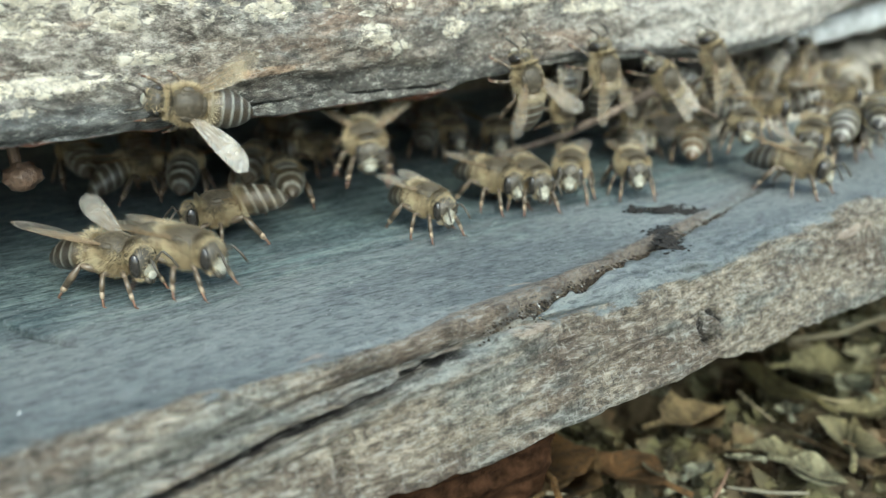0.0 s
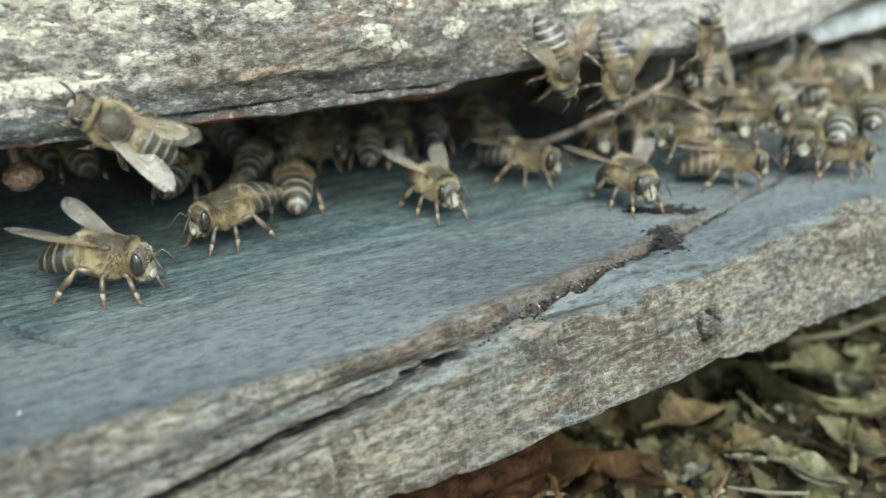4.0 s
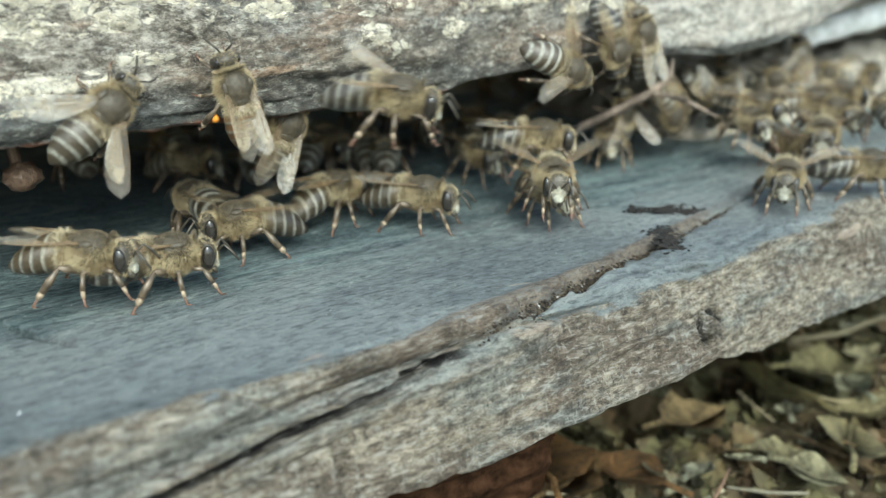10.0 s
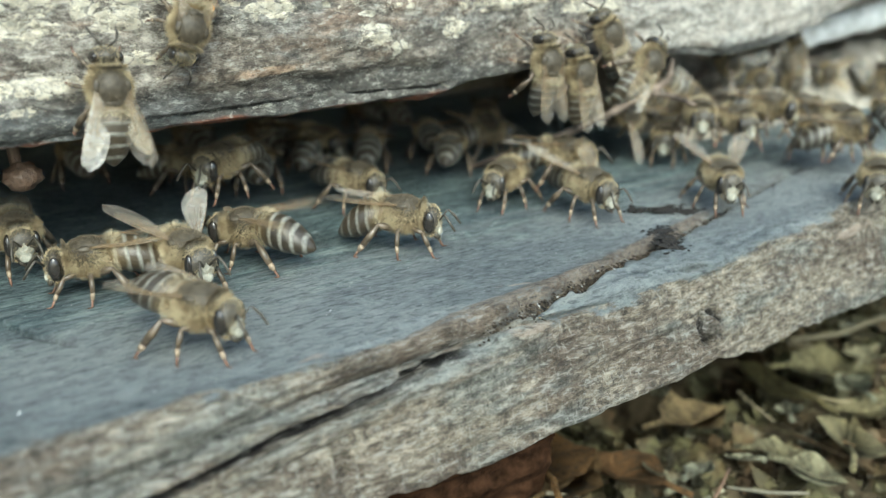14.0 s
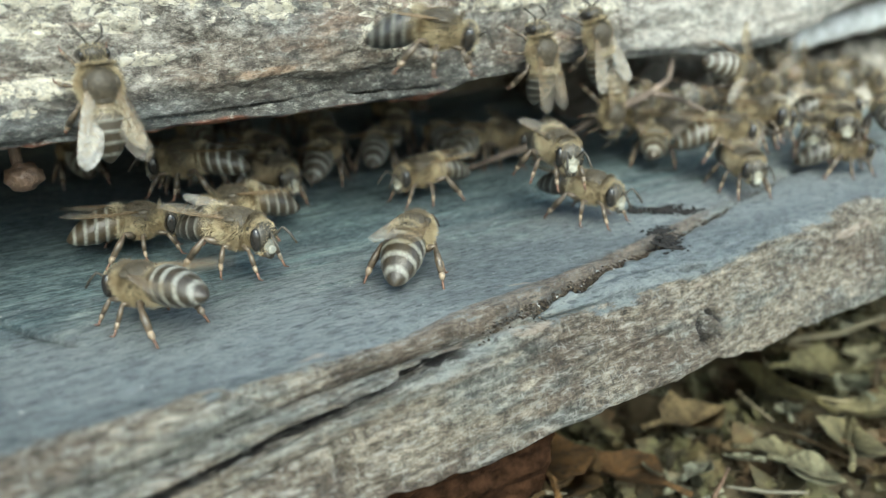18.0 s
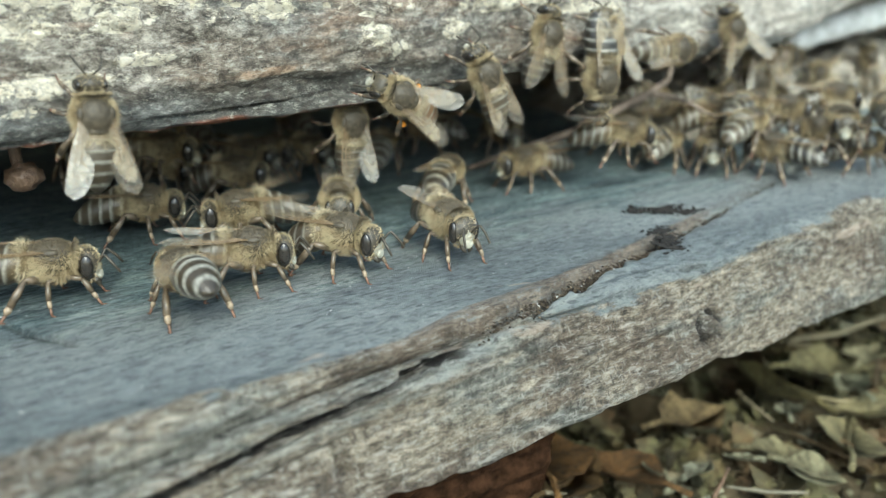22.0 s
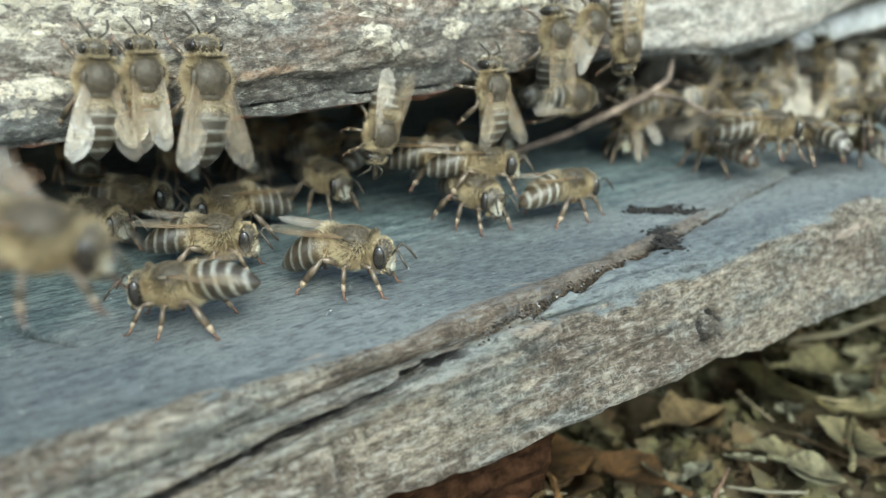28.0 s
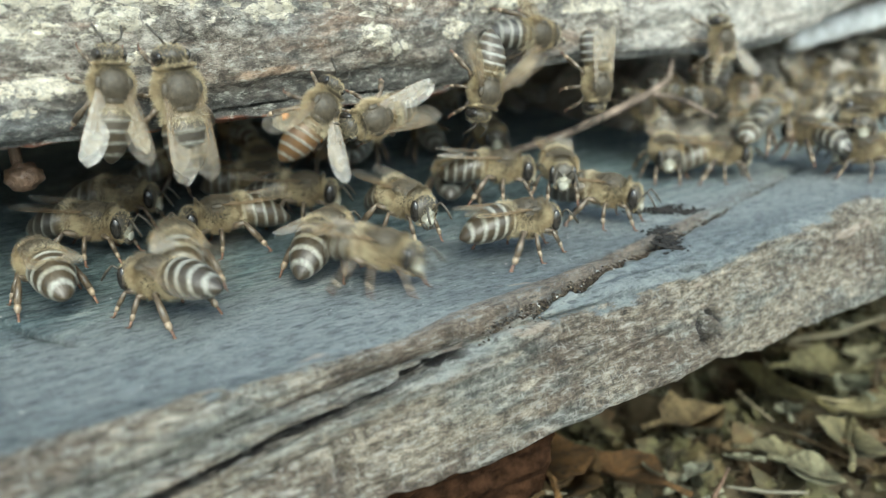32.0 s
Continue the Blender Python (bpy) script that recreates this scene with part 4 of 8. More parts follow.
# ---- honey bees: nose along +x, feet at z = 0, millimetres ----
def thorax_mesh():
    bm = bmesh.new()
    blob(bm, (0, 0, 4.3), (2.15, 1.95, 1.9), 20, 14)
    blob(bm, (-1.45, 0, 5.0), (0.75, 1.2, 0.85), 12, 8)
    for side in (1, -1):
        blob(bm, (0.2, side * 1.45, 5.35), (0.75, 0.4, 0.35), 10, 6)
    return bm


def fur_mesh():
    """Golden hairs: long on the flanks, the collar and the waist, short and thin on the back, some on the head."""
    rnd = random.Random(2)
    bm = bmesh.new()
    for k in range(17000):
        u = rnd.uniform(-1, 1)
        a = rnd.uniform(0, 6.2832)
        r = math.sqrt(1 - u * u)
        n = Vector((u, r * math.cos(a), r * math.sin(a)))
        long, kind = 1.0, k % 8
        if kind == 0:
            c, q = Vector((-2.3, 0, 4.4)), Vector((1.0, 1.75, 1.65))
            long = 1.15
        elif kind == 1:
            c, q = Vector((3.0, 0, 3.6)), Vector((1.0, 1.5, 1.7))
            long = 0.55
        elif kind == 2:
            n = Vector((0.75, 0.66 * math.cos(a), 0.66 * math.sin(a)))
            c, q = Vector((0.3, 0, 4.25)), Vector((2.1, 2.1, 2.1))
            long = 1.1
        else:
            c, q = Vector((0, 0, 4.3)), Vector((2.15, 1.95, 1.9))
            long = 1.15 - 0.8 * min(1.0, max(0.0, (n.z - 0.15) / 0.6))
        if kind > 2 and rnd.random() < 0.55 * min(1.0, max(0.0, (n.z - 0.3) / 0.5)):
            continue
        if kind == 1 and (abs(n.y) > 0.72 or rnd.random() < 0.3):
            continue
        p = c + Vector(n[i] * q[i] for i in range(3))
        d = (Vector(n[i] / q[i] for i in range(3)).normalized() + Vector((-0.3, rnd.uniform(-0.45, 0.45), rnd.uniform(-0.5, 0.35)))).normalized()
        side = d.cross(Vector((rnd.uniform(-1, 1), rnd.uniform(-1, 1), rnd.uniform(-1, 1)))).normalized() * rnd.uniform(0.016, 0.03)
        tip = p + d * rnd.uniform(0.3, 0.75) * long
        bm.faces.new([bm.verts.new(v * MM) for v in (p - side, p + side, tip)])
    return bm


def abdomen_mesh():
    """Six overlapping plates, blunt at the tip and drooping."""
    bm = bmesh.new()
    rings, sides = [], 22
    steps, span = 54, 6.1
    for k in range(steps + 1):
        u = k / steps
        body = max(0.0, 1 - ((u - 0.36) / 0.64) ** 1.9) ** 0.66 if u > 0.36 else (1 - ((0.36 - u) / 0.48) ** 2.4) ** 0.6
        body = max(body, 0.03)
        plate = (u * span / PLATE + 0.25) % 1.0
        swell = 1 + 0.075 * (plate - 0.5)
        z = 4.3 - 0.8 * u - 1.2 * u * u
        rings.append([bm.verts.new(Vector((-1.7 - span * u, 2.08 * body * swell * math.cos(6.2832 * j / sides), z + 1.88 * body * swell * math.sin(6.2832 * j / sides))) * MM) for j in range(sides)])
    for r0, r1 in zip(rings, rings[1:]):
        for j in range(sides):
            bm.faces.new((r0[j], r1[j], r1[(j + 1) % sides], r0[(j + 1) % sides]))
    bm.faces.new(rings[0])
    bm.faces.new(rings[-1][::-1])
    return bm


def head_mesh():
    bm = bmesh.new()
    blob(bm, (3.1, 0, 3.55), (0.95, 1.55, 1.7), 18, 14, lambda n: 1.0 - 0.42 * max(0.0, -n.z) * abs(n.y))
    for side in (1, -1):
        tube(bm, [(3.5, side * 0.42, 2.35), (3.75, side * 0.34, 1.9), (3.85, side * 0.12, 1.6)], [0.34, 0.28, 0.1], 7)
    return bm


def face_mesh():
    """A downy shield, narrower towards the jaws."""
    bm = bmesh.new()
    blob(bm, (3.5, 0, 3.3), (0.58, 1.05, 1.45), 16, 12, lambda n: 1.0 - 0.38 * max(0.0, -n.z) * abs(n.y))
    blob(bm, (3.95, 0, 2.55), (0.3, 0.6, 0.5), 10, 8)
    return bm


def eye_mesh(side):
    bm = bmesh.new()
    blob(bm, (3.05, side * 1.25, 3.7), (0.6, 0.42, 1.15), 16, 12)
    return bm


def antenna_mesh(side):
    bm = bmesh.new()
    tube(bm, [(4.0, side * 0.3, 3.75), (4.55, side * 0.85, 4.55), (4.7, side * 0.95, 4.6), (5.3, side * 1.25, 3.9), (5.9, side * 1.4, 3.0)], [0.11, 0.1, 0.12, 0.14, 0.12], 7)
    return bm


LEG_PLAN = {"fore": ((1.2, 0.9, 2.8), (2.3, 1.8, 2.7), (3.0, 2.2, 1.35), (3.6, 2.4, 0.08)),
            "mid": ((0.1, 1.1, 2.6), (0.15, 2.3, 2.9), (0.3, 2.9, 1.4), (0.6, 3.3, 0.08)),
            "hind": ((-1.0, 1.1, 2.7), (-2.3, 2.3, 3.5), (-3.9, 2.8, 1.4), (-4.9, 2.9, 0.08))}


def leg_mesh(which, side):
    """Hip at the origin, so that it swings there."""
    hip, knee, ankle, toe = [Vector((p[0], p[1] * side, p[2])) for p in LEG_PLAN[which]]
    bm = bmesh.new()
    fat = 1.45 if which == "hind" else 1.0
    z = Vector((0, 0, 0))
    tube(bm, [z, (knee - hip) * 0.5, knee - hip], [0.24 * fat, 0.29 * fat, 0.2], 8, 0)
    tube(bm, [knee - hip, knee * 0.45 + ankle * 0.55 - hip, ankle - hip], [0.18, 0.27 * fat, 0.24 * fat], 8, 0)
    foot = ankle + (toe - ankle) * 0.5
    tube(bm, [ankle - hip, ankle * 0.5 + foot * 0.5 - hip, foot - hip], [0.2 * fat, 0.25 * fat, 0.17], 7, 1)
    tube(bm, [foot - hip, toe - hip], [0.14, 0.12], 6, 2)
    tube(bm, [toe - hip, toe - hip + Vector((0.45, 0.12 * side, 0.0))], [0.1, 0.05], 5, 2)
    return bm, hip


def wing_mesh(length, width, side):
    """Root at the origin, blade drawn back along -x; slightly pleated, with raised veins."""
    bm = bmesh.new()
    n, rows, k5 = 14, [], 5
    for k in range(n + 1):
        u = k / n
        lead = 0.12 + 0.10 * math.sin(math.pi * u)
        trail = -(0.10 + 0.88 * math.sin(math.pi * min(1, u ** 1.25 * 0.86)) ** 0.8)
        tip = 1 if u < 0.86 else math.sqrt(max(0.0, 1 - ((u - 0.86) / 0.14) ** 2))
        mid = -0.32
        rows.append([bm.verts.new(Vector((-u * length, side * (mid + ((lead if j == 0 else lead + (trail - lead) * j / (k5 - 1)) - mid) * max(tip, 0.03)) * width,
                                          0.10 * math.sin(9 * j / k5) * u + 0.25 * u * u)) * MM) for j in range(k5)])
    for r0, r1 in zip(rows, rows[1:]):
        for j in range(k5 - 1):
            bm.faces.new((r0[j], r0[j + 1], r1[j + 1], r1[j]))
    for j, end in ((0, n - 1), (1, n - 3), (2, n - 5), (3, 6)):
        tube(bm, [rows[k][j].co / MM + Vector((0, 0, 0.01)) for k in range(0, end + 1, 2)], [0.04 * (1 - 0.05 * k) for k in range(0, end + 1, 2)], 4, 1)
    for k, j in ((5, 0), (8, 0), (9, 1), (7, 2)):
        tube(bm, [rows[k][j].co / MM, rows[k + 1][j + 1].co / MM], [0.026, 0.024], 4, 1)
    return bm


def make_bee():
    bee = new("honey_bee")
    part("thorax", thorax_mesh(), CHEST, bee)
    part("fur", fur_mesh(), FUR, bee, "short golden fur", False)
    part("abdomen", abdomen_mesh(), ABDOMEN, bee, "dark abdomen with pale bands")
    head = part("head", head_mesh(), HEAD, bee)
    part("face", face_mesh(), FACE, head, "pale downy face")
    for side in (1, -1):
        part("eye", eye_mesh(side), EYE_M, head)
        part("antenna", antenna_mesh(side), HEAD, head)
        for which in ("fore", "mid", "hind"):
            bm, hip = leg_mesh(which, side)
            leg = part(which + "_leg", bm, [LEG, LEG_PALE, FOOT], bee)
            leg.location = hip * MM
        for name, size, root in (("forewing", (8.0, 2.1), (-0.2, 1.4, 5.5)), ("hindwing", (6.0, 1.5), (-1.0, 1.35, 5.4))):
            wing = part(name, wing_mesh(*size, side), [WING, VEIN], bee, "veined translucent wing")
            wing.location = Vector((root[0], root[1] * side, root[2])) * MM
    return tagged(bee, "golden-brown furry honey bee with dark banded abdomen", "bee", "bees at the hive entrance")


WING_POSES = {"f": (6, 1), "v": (19, 3), "s": (46, 10), "u": (30, 17)}


def move_wings(bee, states, seed, fan):
    """Wings folded (f), ajar (v), spread (s) or raised (u) from the times on that states names; fan: seconds from when on they whirr, or -1."""
    rnd = random.Random(seed)
    rows = [(float(w[:-1]), *WING_POSES[w[-1]]) for w in states.split()]
    if rows[0][0] > 0:
        rows.insert(0, (0.0, *rows[0][1:]))
    if rows[-1][0] < 32:
        rows.append((32.0, *rows[-1][1:]))
    tilt = rnd.uniform(-4, 4)
    for w in bee.children:
        kind = w.name.split(".")[0]
        if kind in ("forewing", "hindwing"):
            side, home = (1 if w.location.y > 0 else -1), w.location.copy()
            out = 3 if kind == "hindwing" else 0
            plan = rows
            if fan >= 0:
                plan = [r for r in rows if r[0] < fan] + [(k / 30, 46 + 20 * (1 if k % 2 else -1), 26 + 26 * (1 if k % 2 else -1)) for k in range(round(fan * 30), 961)]
            walk(w, [(t, Matrix.Translation(home) @ pose(0, 0, 0, 0, 0, -side * (a + out + tilt)) @ pose(0, 0, 0, 0, b, 0)) for t, a, b in plan])


def set_pose(bee, bend):
    """Tips the abdomen up or down, in degrees: once for all, or in rows of seconds and degrees."""
    p = Vector((-1.6, 0, 4.3)) * MM
    tip = lambda a: Matrix.Translation(p) @ pose(0, 0, 0, 0, a, 0) @ Matrix.Translation(-p)
    for w in bee.children:
        if w.name.split(".")[0] == "abdomen":
            if isinstance(bend, list):
                walk(w, [(t, tip(a)) for t, a in bend])
            else:
                w.matrix_basis = tip(bend)


def add_pollen(bee):
    for side in (1, -1):
        bm = bmesh.new()
        blob(bm, (-2.9, side * 2.6, 2.25), (0.6, 0.45, 0.75), 10, 8)
        part("pollen_load", bm, POLLEN, bee, "orange pollen load")


def spot(row):
    """The pose of a bee from seconds, millimetres, heading and the lean of what it stands on (0 the plank, 90 the log's face)."""
    t, x, y, z, turn, lean = row
    if lean < 8:
        z = z + float(plank_rise(x, y))
    return t, pose(x * MM, y * MM, z * MM, lean) @ pose(0, 0, 0, 0, 0, turn)


# each bee: size, tip of the abdomen, pollen, fanning, its way (seconds, mm, heading, lean) and its wings
BEES = [
    (1.12, 4, False, -1, [(0, 20.2, 89.6, 0, -54, 0), (1, 18.3, 88.8, 0, -46, 0), (2, 19.3, 89.2, 0, -50, 0), (3, 19, 89.4, 0, -55, 0), (6, 21.8, 89.5, 0, -7, 0), (7, 19, 88.3, 0, -51, 0), (8, 21.5, 89.8, 0, -69, 0), (9, 25.9, 89.3, 0, -25, 0), (10, 25.2, 86.1, 0, -9, 0), (11, 26.6, 88, 0, -55, 0), (12, 28.4, 88.3, 0, -68, 0), (13, 26.3, 88.6, 0, -76, 0), (14, 26.7, 86.1, 0, -84, 0), (17, 31, 81.2, 0, -93, 0), (18, 32, 84.7, 2, -61, 0), (19, 34.3, 78.6, 0, -20, 0), (20, 33.8, 81.1, 0, -23, 0), (21, 34.9, 82.6, 0, -24, 0), (22, 32.7, 83, 0, -23, 0), (23, 32.4, 84.3, 0, -59, 0), (24, 32.1, 84.6, 0, -50, 0), (25, 31.5, 83.2, 0, -62, 0), (28, 31.4, 89.7, 0, -36, 0), (29, 23.8, 100.9, 0, -44, 0), (30, 20.3, 99.5, 0, -56, 0), (31, 21.3, 100, 0, -41, 0), (32, 21.1, 102.8, 0, -42, 0)],
     "0u 8u 9f 11f 12u 13f 14u 17f 32f"),
    (1.14, 8, False, -1, [(0, 27.1, 87.2, 0, -59, 0), (0.27, 25.4, 107.1, 0, -10, 0), (0.53, 23.7, 127.1, 0, 40, 0), (0.8, 22.1, 147, 0, 90, 0), (5.2, 26.8, 147, 0, 90, 0), (5.6, 29.3, 124.3, 2, 138, 0), (6, 31.8, 101.6, 4, 185, 0), (6.33, 32.8, 103.4, 4.3, 126, 0), (6.67, 33.8, 105.2, 4.7, 67, 0), (7, 34.8, 107, 5, 8, 0), (9, 25.8, 105.2, 0, -50, 0), (9.5, 29.9, 105.2, 0, 29, 0), (10, 34.2, 104.5, 0, 93, 0), (10.33, 33.7, 103.4, 0, 41, 0), (10.67, 33.1, 102.2, 0, -11, 0), (11, 32.6, 101.1, 0, -62, 0), (12, 21.2, 100.3, 0, -20, 0), (13, 27.8, 102.4, 0, -48, 0), (14, 12.9, 102.9, 0, -92, 0), (17, 15.4, 103.6, 0, -96, 0), (17.8, -45, 103.6, 0, -96, 0), (19.2, -45, 84.7, 0, -100, 0), (20, 9.7, 84.7, 0, -100, 0), (21, 9.7, 84.7, 0, -56, 0), (22, 14, 91, 0, -20, 0), (23, 13.9, 93.1, 0, -2, 0), (24, 18.3, 95.1, 0, 57, 0), (24.5, 24.1, 92.9, 10.7, 92, 42), (25, 31, 90.6, 21.4, 125, 84), (28, 30.5, 90.7, 22, 84, 84), (28.5, 31, 94.3, 17.9, 38, 86), (29, 31.6, 98, 13.7, -8, 88), (29.5, 32.3, 98, 14.2, -52, 88), (30, 33.1, 98, 14.8, -96, 88), (30.33, 32.3, 97.7, 15.2, -155, 88), (30.67, 31.6, 97.3, 15.5, -213, 88), (31, 30.8, 97, 15.9, -272, 88), (32, 27.4, 90.5, 21.2, -268, 84)],
     "0f 25f 28v 29f 32f"),
    (1.12, [(0, 20), (8.2, 20), (9, -4), (16, 2), (32, 2)], False, 0, [(0, 35.2, 99.3, 0, 170, 0), (1, 35.1, 99.1, 0, 195, 0), (2, 34.6, 98.6, 0, 192, 0), (3, 35.1, 99.1, 0, 200, 0), (6, 35.8, 96.6, 0, 166, 0), (7, 35.5, 96.8, 0, 166, 0), (8, 34.7, 96.5, 0, 183, 0), (9, 37.5, 93.7, 0, 149, 0), (10, 35.4, 93.5, 0, 169, 0), (11, 34.9, 91, 0, 124, 0), (12, 35.3, 89.7, 0, 168, 0), (13, 34.4, 90.1, 0, 124, 0), (14, 35.1, 90.3, 0, 130, 0), (15.5, 36.8, 88.7, 1, 116, 0), (17, 38.7, 87.5, 2, 71, 0), (17.5, 38.1, 94.1, 1, 121, 0), (18, 37.6, 100.6, 0, 170, 0), (19, 36.6, 95.2, 0, 146, 0), (20, 37, 96.5, 0, 162, 0), (21, 36.8, 96.7, 0, 162, 0), (22, 37.2, 97.9, 0, 163, 0), (23, 37.1, 99.4, 0, 170, 0), (24, 36.8, 99.6, 0, 170, 0), (25, 36.5, 99.8, 0, 170, 0), (28, 37, 101, 0, 170, 0), (29, 34.6, 96.8, 0, 169, 0), (29.5, 32.4, 93.8, 0, 121, 0), (30, 30.3, 90.7, 0, 73, 0), (30.5, 29.6, 97.2, 0, 19, 0), (31, 28.9, 103.7, 0, -35, 0), (32, 27.5, 112.4, 0, -35, 0)],
     "0u 3u 6f 7u 11u 12f 13u 14u 17f 24f 25u 28f 32f"),
    (1.14, 8, False, -1, [(0, 49.6, 111.2, 0, 73, 0), (1, 50.6, 110.5, 0, 67, 0), (2, 51.3, 112, 0, 67, 0), (3, 51.1, 122.8, 0, 69, 0), (3.8, 52.1, 143, 0, 90, 0), (6.2, 45.7, 143, 0, 90, 0), (6.47, 45.3, 132.4, 1.3, 142, 0), (6.73, 45, 121.8, 2.7, 195, 0), (7, 44.7, 111.2, 4, 247, 0), (7.27, 45, 121.8, 2.7, 195, 0), (7.53, 45.3, 132.4, 1.3, 142, 0), (7.8, 45.7, 143, 0, 90, 0), (10.2, 42.7, 143, 0, 90, 0), (10.47, 42.4, 130, 1.7, 142, 0), (10.73, 42.1, 117, 3.3, 193, 0), (11, 41.7, 104, 5, 245, 0), (12, 41.4, 105.4, 4, 211, 0), (12.5, 41, 107.1, 4.5, 268, 0), (13, 40.5, 108.8, 5, 325, 0), (13.5, 39, 106, 5, 269, 0), (14, 37.6, 103.2, 5, 212, 0), (17, 35.1, 113.7, 4, 145, 0), (18, 34.7, 110.1, 4, 145, 0), (18.33, 35, 112.6, 4, 205, 0), (18.67, 35.3, 115, 4, 265, 0), (19, 35.6, 117.5, 4, 325, 0), (20, 32.6, 115.5, 4, 325, 0), (21, 33.9, 114.6, 4, 271, 0), (22, 35, 117.9, 4, 325, 0), (23, 54.6, 103.1, 5, 325, 0), (23.4, 55.1, 123.1, 2.5, 388, 0), (23.8, 55.6, 143, 0, 450, 0), (29.2, 57.1, 143, 0, 450, 0), (29.47, 56.7, 129.6, 0, 508, 0), (29.73, 56.4, 116.2, 0, 566, 0), (30, 56.1, 102.8, 0, 624, 0), (31, 55.9, 70.4, 2, 685, 0), (32, 63.7, 73.7, 0, 714, 0)],
     "0f 30f 31s 32f"),
    (0.97, 8, False, -1, [(0, 28.3, 90.3, 19.7, 167, 84), (1, 28.5, 90.5, 21, 164, 84), (2, 26.2, 90.2, 19.1, 174, 84), (3, 22.9, 90, 18.1, 171, 84), (4.5, 19.6, 90.2, 18.8, 128, 84), (6, 16.3, 90.3, 19.6, 85, 84), (6.5, 18.8, 90.3, 19.9, 50, 84), (7, 21.2, 90.2, 19.4, 22, 84), (8, 21.4, 90.2, 18.8, -1, 84), (9, 21.2, 90.2, 19.1, -36, 84), (9.5, 21, 90.3, 19.6, 1, 84), (10, 20.8, 90.4, 20.2, 38, 84), (11, 25.1, 90.8, 22.8, 34, 84), (12, 22.9, 90.7, 22.4, 89, 84), (13, 20.4, 90.8, 22.4, 91, 84), (14, 21.1, 90.7, 22, 86, 84), (17, 19.5, 90.6, 21.7, 101, 84), (18, 20.1, 90.8, 22.4, 91, 84), (19, 19.8, 90.4, 20.6, 86, 84), (20, 19.8, 90.4, 20.3, 76, 84), (21, 19.3, 90.4, 20.4, 86, 84), (22, 19.1, 90.3, 19.6, 86, 84), (23, 18.6, 90.2, 19.4, 86, 84), (24, 19, 90.4, 20.1, 86, 84), (25, 19.8, 90.4, 20.6, 86, 84), (28, 20, 90.9, 22.9, 83, 84), (29, 19, 90.6, 21.7, 86, 84), (30, 19, 90.7, 22, 86, 84), (31, 20.1, 90.7, 21.9, 83, 84), (32, 21.2, 90.7, 22.3, 83, 84)],
     "0s 1s 2v 6v 7s 8v 9v 10s 11s 12v 24v 25f 28v 32v"),
    (1.13, -8, False, -1, [(0, 33.8, 126.3, 0, 8, 0), (1, 35.3, 112, 0, 62, 0), (1.8, 42.3, 139, 0, 90, 0), (2.2, 55.9, 139, 0, 90, 0), (3, 48.9, 106, 0, 66, 0), (6, 53, 112.8, 0, 69, 0), (6.5, 53.8, 110.3, 0, 17, 0), (7, 54.6, 107.7, 0, -35, 0), (8, 54.2, 107.5, 0, -38, 0), (9, 56.9, 106.1, 0, -68, 0), (10, 51.6, 98.3, 0, 9, 0), (11, 53.3, 101.1, 0, -35, 0), (12, 71.2, 109.2, 0, -5, 0), (13, 77.6, 107.5, 0, -53, 0), (13.2, 65.7, 117.2, 0, -12.5, 0), (13.4, 53.8, 126.9, 0, 28, 0), (13.8, 57.3, 139, 0, 90, 0), (16.2, 63.6, 139, 0, 90, 0), (16.6, 60.1, 133.8, 0, 28, 0), (17, 56.6, 128.6, 0, -35, 0), (18, 53.4, 125.9, 0, -69, 0), (19, 54.2, 125.4, 0, -35, 0), (20, 51.1, 120.6, 0, -35, 0), (21, 48.9, 119.9, 0, -35, 0), (22, 44.2, 115, 0, -35, 0), (23, 48.2, 112.2, 0, -93, 0), (24, 46.9, 113.1, 0, -92, 0), (24.27, 49.2, 121.7, 0, -152, 0), (24.53, 51.5, 130.4, 0, -211, 0), (24.8, 53.9, 139, 0, -270, 0), (30.2, 67.6, 139, 0, -270, 0), (30.47, 65.2, 128.5, 0, -329, 0), (30.73, 62.9, 118, 0, -388, 0), (31, 60.6, 107.5, 0, -447, 0), (32, 52.9, 83.2, 2, -446, 0)],
     "0f 32f"),
